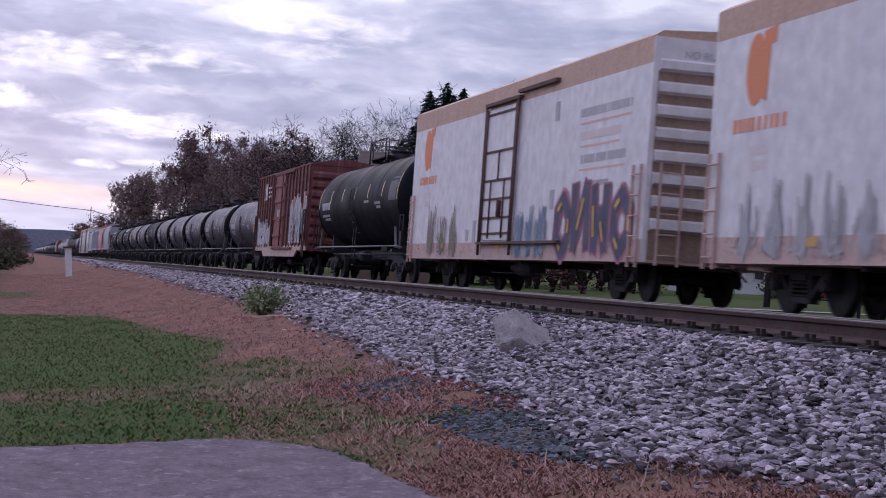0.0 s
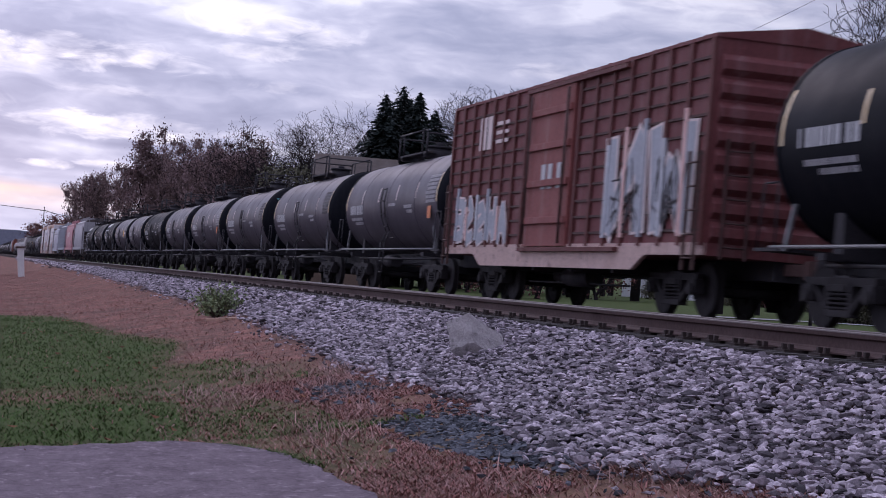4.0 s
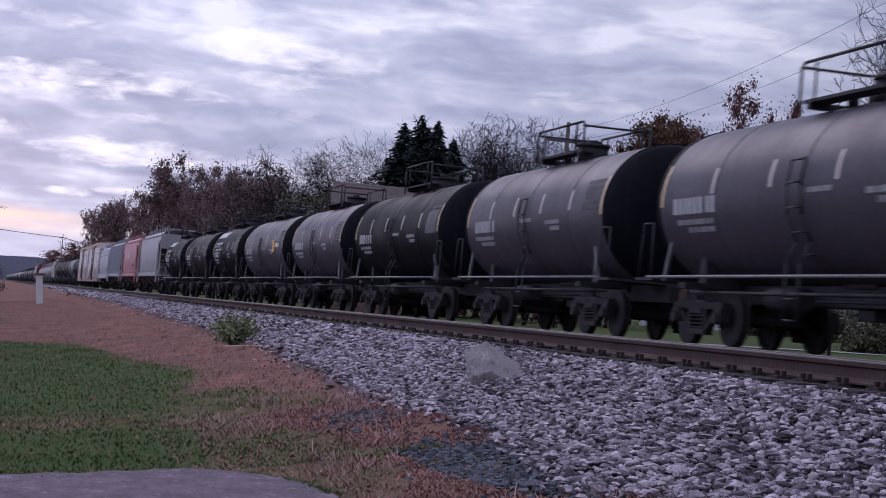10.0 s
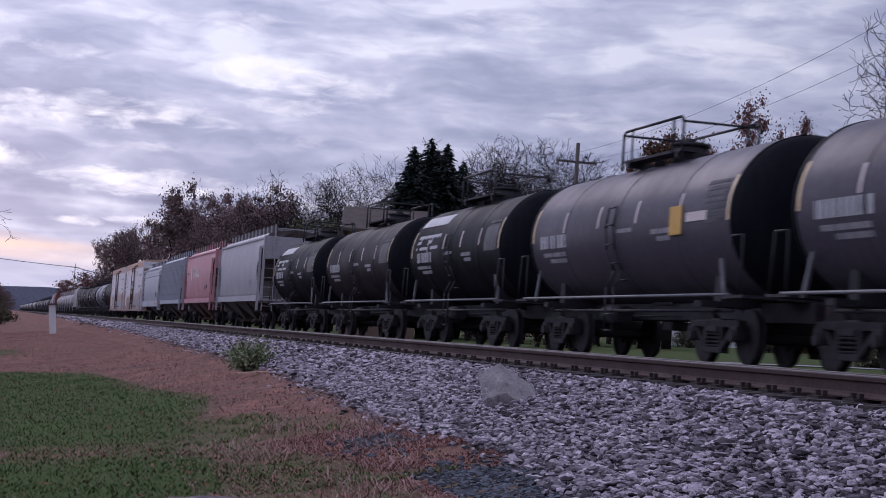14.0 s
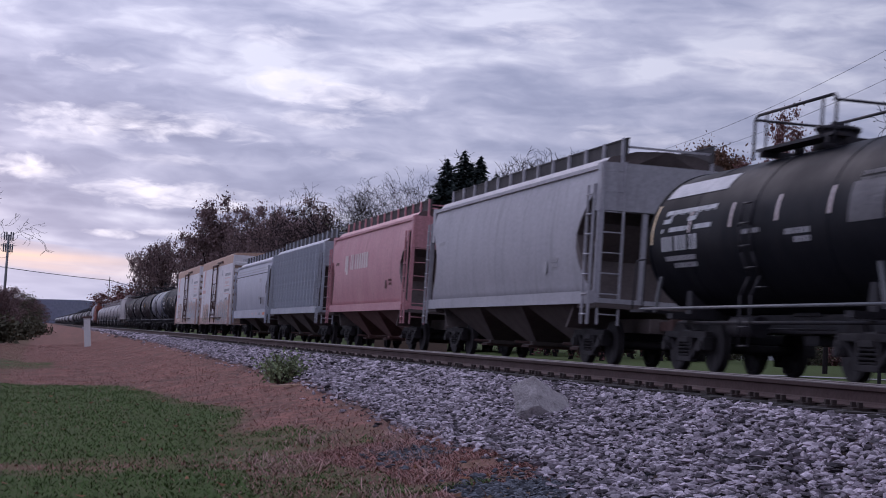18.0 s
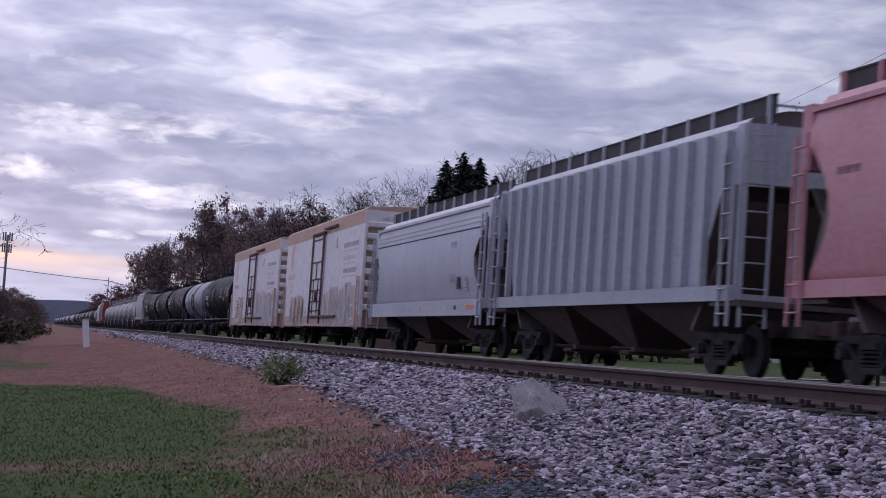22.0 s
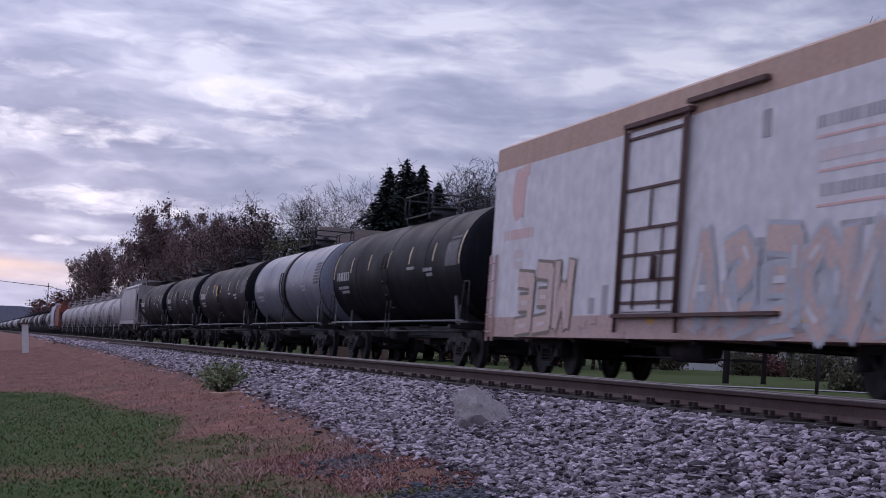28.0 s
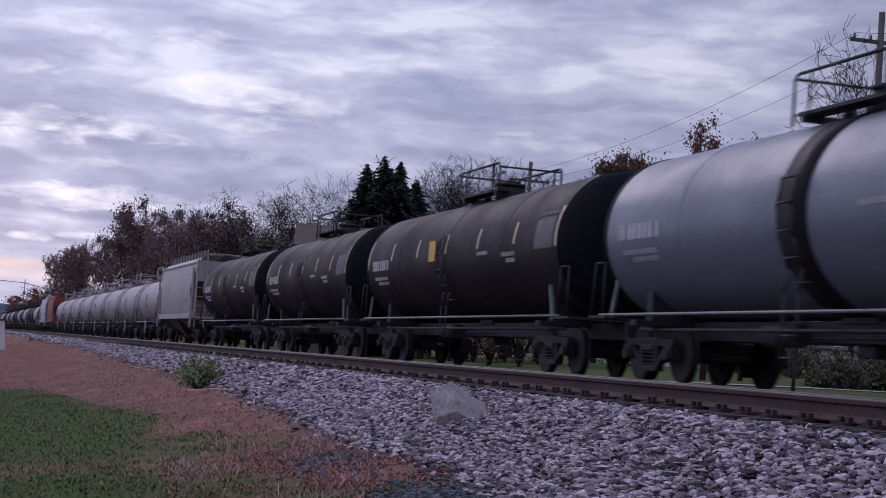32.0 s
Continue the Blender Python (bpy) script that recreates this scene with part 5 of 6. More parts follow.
    # open ends: slope sheet, corner posts, cross braces, ladders
    for e, turn in ((-half, 0), (half, 180)):
        piece("slope_sheet", ("slope", *k), lambda bm: side_prism(bm, [(0.25, lo + 1.55), (0.32, lo + 1.55), (2.3, 0.75), (2.2, 0.75)], -w + 0.2, w - 0.2), "bay_shade_brown", car, "", (0, e, 0), (0, 0, turn))
        piece("end_header", ("end_header", hi), lambda bm: quad_box(bm, -w + 0.1, w - 0.1, 0.02, 0.36, hi - 0.9, hi + 0.1), paint, car, "end header plate", (0, e, 0), (0, 0, turn))
        piece("end_beam", "end_beam", lambda bm: quad_box(bm, -w + 0.1, w - 0.1, 0.05, 0.14, 0, 0.1), paint, car, "", (0, e, lo - 0.1), (0, 0, turn))
        for sx in (-w + 0.12, -0.5, 0.5, w - 0.12):
            piece("end_post", ("end_post", hi), lambda bm: quad_box(bm, -0.05, 0.05, 0.05, 0.15, lo - 0.1, hi - 0.9), paint, car, "", (sx, e, 0), (0, 0, turn))
        piece("end_ladder", "hopper_ladder", ladder_build(3.4, 0.45, 8), paint, car, "", (-w + 0.15 if turn == 0 else w - 0.15, e, lo - 0.55), (0, 0, -90 if turn == 0 else 90))
        piece("end_deck", "hopper_deck", lambda bm: (quad_box(bm, -w + 0.1, w - 0.1, -0.05, 1.2, lo - 0.2, lo - 0.1), quad_box(bm, -0.3, 0.3, -0.05, 3.0, 0.7, 1.0)), "bay_shade_brown", car, "", (0, e, 0), (0, 0, turn))
        piece("side_ladder", "hopper_side_ladder", ladder_build(2.9, 0.42, 7), paint, car, "", (-w - 0.02, e + (0.1 if turn == 0 else -0.52), lo - 0.55))
    x = -w + 0.0
    x += 0.1 if style == "ribbed" else 0.012
    ink = "pink_ink_bay_shade" if paint == "hopper_pink" else "grey_mark"
    if style == "low" and paint == "hopper_white":
        for i, (n, z) in enumerate(((0.6, 1.75), (1.0, 1.3), (0.6, 0.85))):
            bars(car, x, -half + 3.4, lo + z, [n], 0.22, ink, seed + i)
        bars(car, x, -half + 1.9, lo + 0.75, [0.5, 0.4, 0.5, 0.3], 0.07, ink, seed + 5)
        piece("notice_plate", "hopper_notice", rect_build(0, 0.28, 0, 0.34), "black_steel", car, "small black notice plate", (x - 0.01, -half + 2.75, lo + 0.42))
        for q, (py, pw, key) in enumerate(((0.95, 0.8, "orange_mark"), (2.9, 0.25, "black_steel"), (4.2, 0.3, "faded_red"), (5.9, 0.3, "faded_red"), (7.4, 0.25, "grey_mark"), (8.8, 0.25, "grey_mark"))):
            piece("sill_patch", ("sill_patch", pw), rect_build(0, pw, 0, 0.12, 0.006), key, car, "small painted patch on the sill", (-w - 0.016, -half + py, lo - 0.14))
        piece("sill_band", ("sill_band", k), lambda bm: quad_box(bm, -0.03, 0.0, -half + 0.2, half - 0.2, lo - 0.30, lo + 0.13, 0.01), "hopper_white", car, "white band along the sill", (-w + 0.018, 0, 0))
    else:
        bars(car, x, half - 2.2, lo + 1.75, [0.7, 0.9, 0.7], 0.12, ink, seed)
        bars(car, x, -half + 2.6, lo + 0.9, [0.5, 0.4], 0.08, ink, seed + 1)
        piece("notice_plate", "hopper_plate", rect_build(0, 0.22, 0, 0.26), ink, car, "", (x, -half + 3.4, lo + 0.6))
    if paint == "hopper_pink":
        piece("emblem", "hopper_emblem", lambda bm: (quad_box(bm, -0.008, 0, 0.0, 0.35, 0, 0.7), quad_box(bm, -0.008, 0, 0.42, 0.62, 0.1, 0.7)), "faded_mark", car, "faded white block emblem", (x - 0.015, half - 4.3, lo + 1.25))
        bars(car, x - 0.01, half - 8.2, lo + 1.95, [3.4], 0.55, "faded_mark", seed + 2)
    for e, f in ((-half, True), (half, False)):
        add_truck(car, e + (1.75 if f else -1.75))
        add_coupler(car, e, f)
    add_car(car, mid, half, half)


K = 1.08


def far_car(s0, s1, paint):
    """A tank car that never comes near: shell with domed heads, sill and trucks."""
    half, r, cz = (s1 - s0) / 2, 1.4, 2.4
    pale = paint in ("tank_white", "hopper_white", "hopper_grey")
    car = thing("tank_car", "dirty white tank car far down the line" if pale else "dark tank car far down the line", "tank car", "far tank cars of the train")
    head = head_prof(r)
    piece("tank_shell", "far_shell", lambda bm: lathe_y(bm, [(-half + 0.46 + y, q) for y, q in head] + [(half - 0.46 - y, q) for y, q in head[::-1]], 24, cap=False), paint, car, "", (0, 0, cz))
    piece("manway", "far_manway", lambda bm: (rod(bm, (0, 0, cz + r - 0.1), (0, 0, cz + r + 0.4), 0.4, 10), quad_box(bm, -0.75, 0.75, -1.5, 1.5, cz + r + 0.02, cz + r + 0.1)), "black_steel", car)
    piece("centre_sill", "far_sill", lambda bm: quad_box(bm, -0.3, 0.3, -half - 0.5, half + 0.5, 0.72, 1.1), "black_steel", car)
    for y in (-half + 1.75, half - 1.75):
        piece("truck", "far_truck", lambda bm: [quad_box(bm, -1.05, 1.05, -1.0, 1.0, 0.4, 0.95)] + [rod(bm, (-0.8, a, 0.457), (0.8, a, 0.457), 0.457, 12) for a in (-0.89, 0.89)], "wheel_steel", car, "", (0, y, 0))
    add_car(car, (s0 + s1) / 2, half, half)


def build_train():
    G1 = [(3.9, 3.7, 1.45, ["", "", "spray_olive", ""]), (-4.0, 2.8, 1.2, ["", "", "spray_blue", ""]), (-4.0, 2.8, 0.9, ["", "", "grey_mark", ""]), (-9.3, 4.9, 1.6, ["spray_wine", "spray_navy", "", "yellow_mark"])]
    G2 = [(3.6, 5.0, 1.3, ["", "", "grey_mark"]), (-6.0, 4.0, 1.1, ["", "", "grey_mark"])]
    G3 = [(3.9, 3.6, 1.25, ["faded_red", "spray_peach", "", ""]), (3.5, 4.2, 1.3, ["", "", "spray_olive"]), (-8.9, 7.4, 1.45, ["spray_pale", "spray_peach", "grey_mark", "white_paint"])]
    G4 = [(4.1, 3.7, 1.45, ["spray_olive", "spray_peach", "", "faded_mark"]), (-9.4, 7.9, 1.75, ["spray_pale", "spray_peach", "", "white_paint"]), (-9.4, 7.9, 1.5, ["", "", "spray_pale", ""])]
    reefer(-154.6 * K, -136.4 * K, "dirty white refrigerator car with a tan band and faint graffiti", 11, G2)
    reefer(-133.6 * K, -115.4 * K, "dirty white refrigerator car, tan roof band, dark blue graffiti", 12, G1)
    tank_car(-113.6 * K, -99.3 * K, 1.52, 4.18, "tank_black", "large glossy black tank car with pale lettering", 21)
    boxcar(-97.6 * K, -83.4 * K, "rusty red ribbed boxcar with white graffiti and a sliding door")
    A = "dark grey tank car with pale lettering and a roof railing"
    B = "brownish black tank car with pale reflective dashes"
    tops = 3.8
    ends = [(-82.1, -70.8), (-69.2, -58.2), (-56.6, -45.9), (-44.7, -33.5), (-31.7, -21.6), (-19.9, -9.0), (-7.65, 2.3), (3.55, 14.6), (16.1, 25.6), (27.5, 38.1), (39.9, 49.9)]
    looks = ["tank_grey", "tank_grey", "tank_grey", "tank_grey", "tank_grey", "tank_black", "tank_grey", "tank_grey", "tank_black", "tank_brown", "tank_black"]
    for i, ((a, b), paint) in enumerate(zip(ends, looks)):
        car, cz = tank_car(a * K, b * K, 1.38, tops, paint, {"tank_grey": A, "tank_black": "black tank car with pale lettering and a roof railing", "tank_brown": B}[paint], 30 + i * 5, shield="orange_mark" if i in (0, 3) else "")
        half = (b - a) * K / 2
        if i == 2:
            def star(bm):
                pts = [(-0.62 + 0.30 * q * math.cos(a), 0.72 + 0.26 * q * math.sin(a)) for q, a in ((1.0 if j % 2 == 0 else 0.42, math.pi * j / 5 + 0.3) for j in range(11))]
                skin = [(px, -0.46 * math.sqrt(max(0.0, 1 - (px * px + pz * pz) / 1.38 ** 2)) - 0.004, pz) for px, pz in pts]
                path_rod(bm, skin, 0.022)
            tagged(piece("graffiti", "head_star", star, "spray_teal", car, "teal sprayed star on the tank head", (0, -half + 0.46, cz)), kind="stuff")
        if i in (8, 10):
            piece("emblem", "tank_emblem", emblem_build(6, 2.5, 0.42, 1.38, 0.1), "white_mark", car, "bold white slanted block emblem under a wide stripe", (0, half - 1.1, cz + 0.1))
        if i == 7:
            piece("yellow_panel", "yellow_panel", rect_build(0, 0.55, 0, 0.5), "yellow_mark", car, "yellow panel", (-1.385, -half + 2.6, cz - 0.25))
            piece("pale_panel", "pale_panel", rect_build(0, 0.9, 0, 0.16), "faded_mark", car, "pale painted panel", (-1.385, -half + 1.5, cz - 0.05))
    hopper(52.0 * K, 66.8 * K, "hopper_grey", "curved", "grey covered hopper with smooth curved sides and rust stains", 81)
    hopper(69.3 * K, 83.4 * K, "hopper_pink", "curved", "faded pink covered hopper with worn white lettering", 84)
    hopper(85.4 * K, 99.9 * K, "hopper_steel", "ribbed", "light grey covered hopper with ribbed sides", 87)
    hopper(100.6 * K, 115.1 * K, "hopper_white", "low", "pale grey covered hopper with dark stripes under the eave", 90)
    reefer(116.9 * K, 135.0 * K, "dirty white refrigerator car with pink and grey graffiti", 13, G3)
    reefer(137.7 * K, 155.9 * K, "dirty white refrigerator car with pastel graffiti along the sill", 14, G4)
    C = "large brownish tank car with pale reflective dashes"
    tank_car(158.2 * K, 173.4 * K, 1.52, 4.1, "tank_black", "large black tank car with pale dashes", 101, marks=True)
    tank_car(174.9 * K, 189.2 * K, 1.48, 4.05, "tank_blue", "pale blue-grey tank car with a dark stained band", 106, band="tank_brown", dash=False)
    c, cz = tank_car(190.7 * K, 206.5 * K, 1.48, 4.05, "tank_brown", C, 111)
    piece("yellow_panel", "yellow_panel", rect_build(0, 0.55, 0, 0.5), "yellow_mark", c, "yellow panel", (-1.48, 0.9, cz - 0.1))
    tank_car(208.2 * K, 221.8 * K, 1.48, 4.05, "tank_brown", C, 116)
    tank_car(223.3 * K, 237.6 * K, 1.48, 4.05, "tank_brown", C, 121)
    hopper(239.5 * K, 253.0 * K, "tank_white", "low", "dirty white covered hopper with a rounded roof", 130)
    s = 255.0
    for i in range(8):
        tank_car(s * K, (s + 10.4) * K, 1.38, 3.75, "tank_white", "dirty white tank car with a pale roof railing", 140 + i, marks=False, dash=False, rails="tank_white")
        s += 12.1
    hopper(352.5 * K, 365.5 * K, "rust_red", "curved", "red covered hopper with curved sides", 160)
    hopper(368.0 * K, 381.0 * K, "hopper_white", "curved", "white covered hopper with curved sides", 163)
    s = 383.0
    for i in range(14):
        paint = ("tank_black", "tank_white", "tank_black", "tank_brown", "tank_white")[i % 5]
        tank_car(s * K, (s + 10.4) * K, 1.38, 3.75, paint, {"tank_black": "black tank car with a roof railing", "tank_white": "dirty white tank car with a pale roof railing", "tank_brown": B}[paint], 170 + i, marks=False, dash=False)
        s += 12.3
    for i in range(52):
        far_car(s * K, (s + 12.6) * K, ("tank_white", "tank_black", "hopper_white", "tank_black", "tank_white", "tank_brown", "hopper_grey")[i * 5 % 7])
        s += 13.6


build_train()

# ---------------------------------------------------------------- verge


def block_build(bm):
    """A tilted slab, broken at its edges: right, away and up."""
    g = random.Random(4)
    top, a, b, c = Vector((-0.07, 0.0, 0.20)), Vector((-0.21, 0.13, -0.11)), Vector((0.335, 0.10, -0.20)), Vector((0.07, -0.06, -0.275))
    vs = [bm.verts.new(top + a * i + b * j + c * k) for i in (0, 1) for j in (0, 1) for k in (0, 1)]
    fs = [bm.faces.new([vs[i] for i in f]) for f in ((0, 1, 3, 2), (4, 6, 7, 5), (0, 4, 5, 1), (2, 3, 7, 6), (0, 2, 6, 4), (1, 5, 7, 3))]
    bmesh.ops.recalc_face_normals(bm, faces=fs)
    bmesh.ops.bevel(bm, geom=list(bm.edges), offset=0.009, segments=2, affect="EDGES", profile=0.6)
    bmesh.ops.subdivide_edges(bm, edges=[e for e in bm.edges if e.calc_length() > 0.08], cuts=4, use_grid_fill=True)
    for v in bm.verts:
        v.co += Vector((g.uniform(-1, 1), g.uniform(-1, 1), g.uniform(-1, 1))) * 0.006 + Vector((1, 1, 1)) * 0.008 * noise.noise(v.co * 9)


def build_verge():
    rock = tagged(new("concrete_block", mesh_of("block", block_build)), "broken pale concrete block lying tilted on the ballast", "rubble")
    rock.material_slots[0].link = "OBJECT"
    rock.material_slots[0].material = M["concrete"]
    rock.matrix_basis = pose(4.59, 15.75, 1.11, 0, 0, -16.25)
    post = thing("marker_post", "white-painted trackside post with a dark flat cap", "post", at=(2.62, 95.5, 0.3))
    piece("shaft", "post_shaft", lambda bm: quad_box(bm, -0.17, 0.17, -0.17, 0.17, -0.3, 1.6, 0.03), "post_white", post, "", (0, 0, 0), (0, -6, 0))
    piece("cap", "post_cap", lambda bm: quad_box(bm, -0.26, 0.26, -0.26, 0.26, 1.6, 1.68, 0.02), "rust_dark", post, "dark cap", (0, 0, 0), (0, -6, 0))
    board = tagged(new("wooden_board", mesh_of("board", lambda bm: quad_box(bm, -0.34, 0.34, -0.06, 0.06, -0.02, 0.02, 0.006))), "short weathered board lying by the bush", "board")
    board.material_slots[0].link = "OBJECT"
    board.material_slots[0].material = M["tan_paint"]
    board.matrix_basis = pose(4.1, 28.6, ground_z(4.1, 28.6) + 0.035, 0, -6, -8)
    # far side: a thin dark signal post and a pale boulder
    fp = thing("fence_post", "thin dark metal post beside the far track", "post", at=(16.5, 32.4, 0.9))
    piece("shaft", "fence_shaft", lambda bm: rod(bm, (0, 0, -0.2), (0, 0, 1.5), 0.04, 8), "black_steel", fp)
    br = tagged(new("boulder", mesh_of("boulder", lambda bm: bmesh.ops.create_icosphere(bm, subdivisions=2, radius=0.28))), "pale boulder on the lawn", "rock")
    br.material_slots[0].link = "OBJECT"
    br.material_slots[0].material = M["concrete"]
    br.matrix_basis = pose(16.3, 33.0, 1.15) @ Matrix.Diagonal((1.2, 1.5, 0.7, 1))


def blades(name, count, seed, region, h0, h1, width, material_key, label, category="grass"):
    """Single curved grass blades, two triangles each, scattered by region(g) -> x, y."""
    g = random.Random(seed)
    verts, faces = [], []
    tries = 0
    while len(faces) < 2 * count and tries < count * 6:
        tries += 1
        p = region(g)
        if p is None:
            continue
        x, y = p
        z = ground_z(x, y) - 0.005
        a, h, lean = g.uniform(0, 2 * math.pi), g.uniform(h0, h1), g.uniform(0.7, 2.8)
        w = width * g.uniform(0.7, 1.4)
        dx, dy = math.cos(a), math.sin(a)
        b = len(verts)
        lx, ly = -dy * lean * h, dx * lean * h
        verts += [(x - dx * w, y - dy * w, z), (x + dx * w, y + dy * w, z), (x + lx * 0.4 - dx * w * 0.7, y + ly * 0.4 - dy * w * 0.7, z + h * 0.6), (x + lx * 0.4 + dx * w * 0.7, y + ly * 0.4 + dy * w * 0.7, z + h * 0.6), (x + lx, y + ly, z + h)]
        faces += [(b, b + 1, b + 3, b + 2), (b + 2, b + 3, b + 4)]
    ob = raw_mesh(name, verts, faces, material_key)
    return tagged(ob, label, category, kind="stuff")


def in_view(g, y0, y1, x0, x1, power=1.6):
    y = y0 + (y1 - y0) * g.random() ** power
    return g.uniform(x0, x1), y


def build_grass():
    def dry(g):
        x, y = in_view(g, 7.5, 110, -4.5, 5.0, 1.9)
        if x > verge_x(y) + 0.12 or inside(x, y, DRIVE) or inside(x, y, BLUE_GRAVEL):
            return None
        green = inside(x, y, LAWN_FAR) or inside(x, y, LAWN_NEAR)
        if green and g.random() < 0.93 or inside(x, y, OLIVE) and g.random() < 0.5:
            return None
        return x, y

    def lawn(g):
        x, y = in_view(g, 12.7, 42, -3.0, 3.4)
        ok = inside(x, y, LAWN_FAR) or inside(x, y, LAWN_NEAR) or (inside(x, y, OLIVE) and noise.noise((x * 2.5, y * 2.0, 9)) > -0.05) or (0.2 < noise.noise((x * 0.9, y * 0.6, 4)) and y < 22)
        return (x, y) if ok and not inside(x, y, DRIVE) and x < verge_x(y) else None
    blades("straw", 34000, 11, dry, 0.008, 0.04, 0.0055, "straw", "pale straw lying among the dry grass")
    blades("dry_grass", 60000, 1, dry, 0.01, 0.05, 0.005, "grass_dry", "matted dry brown grass along the ballast")
    blades("green_grass", 70000, 2, lawn, 0.01, 0.045, 0.0055, "grass_green", "short green lawn grass with fallen leaves")

    def near_dry(g):
        x, y = g.uniform(1.5, 4.3), g.uniform(7.2, 17)
        ok = x < verge_x(y) + 0.1 and not inside(x, y, DRIVE) and not inside(x, y, BLUE_GRAVEL)
        return (x, y) if ok and (not inside(x, y, LAWN_NEAR) or g.random() < 0.1) and (not inside(x, y, OLIVE) or g.random() < 0.22) and noise.noise((x * 1.3, y * 1.1, 2)) > -0.25 else None
    blades("matted_straw", 26000, 31, near_dry, 0.006, 0.03, 0.005, "straw", "pale matted straw by the drive")
    blades("matted_grass", 26000, 32, near_dry, 0.008, 0.035, 0.005, "grass_dry", "flattened brown grass by the drive")

    def kerb(g):
        k = g.choice((0, 0, 1, 2, 3, 4, 5))
        t = g.random()
        (x0, y0), (x1, y1) = ((-3.2, 12.78), (-0.03, 12.78)) if k == 0 else (DRIVE[k], DRIVE[k + 1])
        return x0 + (x1 - x0) * t + g.gauss(0.02, 0.025), y0 + (y1 - y0) * t + g.gauss(0.05, 0.04)
    blades("edge_grass", 2600, 21, kerb, 0.015, 0.06, 0.0045, "grass_green", "longer green grass hanging over the asphalt's edge")

    def tuft(g):
        cx, cy = g.choice([(3.75, 16.7), (3.6, 17.4), (2.9, 18.2), (2.4, 15.9), (3.3, 14.9), (3.6, 9.0), (2.9, 9.3), (2.7, 12.2), (2.5, 13.0), (2.2, 16.8), (3.1, 13.6), (3.3, 16.1)])
        return cx + g.gauss(0, 0.16), cy + g.gauss(0, 0.3)
    blades("weed_tufts", 1500, 3, tuft, 0.04, 0.13, 0.004, "straw", "withered brown weed tufts at the gravel's edge", "weeds")

    g = random.Random(8)
    verts, faces = [], []
    while len(faces) < 260:
        x, y = in_view(g, 8, 45, -2.5, 4.2)
        if inside(x, y, DRIVE) and g.random() < 0.9 or x > verge_x(y):
            continue
        z, a, r, b = ground_z(x, y) + 0.03, g.uniform(0, 6.28), g.uniform(0.02, 0.05), len(verts)
        for k, (u, v, h) in enumerate(((1, 0, 0.02), (0, 0.6, 0.0), (-1, 0, 0.025), (0, -0.6, 0.0))):
            verts.append((x + r * (u * math.cos(a) - v * math.sin(a)), y + r * (u * math.sin(a) + v * math.cos(a)), z + h * g.uniform(0, 1.5)))
        faces.append((b, b + 1, b + 2, b + 3))
    tagged(raw_mesh("fallen_leaves", verts, faces, "leaf_litter"), "brown fallen leaves scattered on the grass", "leaves", kind="stuff")


def leaf_cloud(centres, per, spread, size, seed, flat=1.0):
    """Many small two-sided leaf clumps round the given centres: verts and faces."""
    g = np.random.RandomState(seed)
    c = np.repeat(np.asarray(centres, float), per, axis=0)
    n = len(c)
    d = g.normal(0, 1, (n, 3))
    d *= (np.abs(g.normal(0, spread, n)) / (np.linalg.norm(d, axis=1) + 1e-6))[:, None]
    d[:, 2] *= flat
    c = c + d
    u = g.normal(0, 1, (n, 3))
    u /= np.linalg.norm(u, axis=1)[:, None]
    v = np.cross(u, g.normal(0, 1, (n, 3)))
    v /= np.linalg.norm(v, axis=1)[:, None]
    s = (size * g.uniform(0.6, 1.4, n))[:, None]
    verts = np.stack([c + u * s, c + v * s * 0.6, c - u * s, c - v * s * 0.6], 1).reshape(-1, 3)
    faces = np.arange(4 * n).reshape(-1, 4)
    return verts, faces


def build_bush(name, x, y, w, h, leaf, label, seed, count=60, per=14, size=0.045, z=None):
    g = random.Random(seed)
    z = ground_z(x, y) if z is None else z
    root = thing(name, label, "bush", at=(x, y, z))
    bm = bmesh.new()
    tips = []
    for _ in range(count):
        a, e = g.uniform(0, 6.28), g.uniform(0.25, 1.3)
        r = g.uniform(0.5, 1.0)
        tip = Vector((math.cos(a) * math.cos(e) * w * 0.5 * r, math.sin(a) * math.cos(e) * w * 0.5 * r, math.sin(e) * h * r))
        rod(bm, (tip.x * 0.1, tip.y * 0.1, -0.05), tip, 0.012 * w, 4, 0.003 * w)
        tips.append(tuple(tip)), tips.append(tuple(tip * 0.7))
    me = bpy.data.meshes.new("stalk")
    bm.to_mesh(me), bm.free()
    me.materials.append(M["twig"])
    stems = new("stalk", me)
    stems.parent = root
    v, f = leaf_cloud(tips, per, 0.11 * w, size, seed)
    v[:, 2] = np.maximum(v[:, 2], 0.0)
    lv = raw_mesh("foliage", v.tolist(), f.tolist(), leaf)
    lv.parent = root
    return root


# ---------------------------------------------------------------- trees


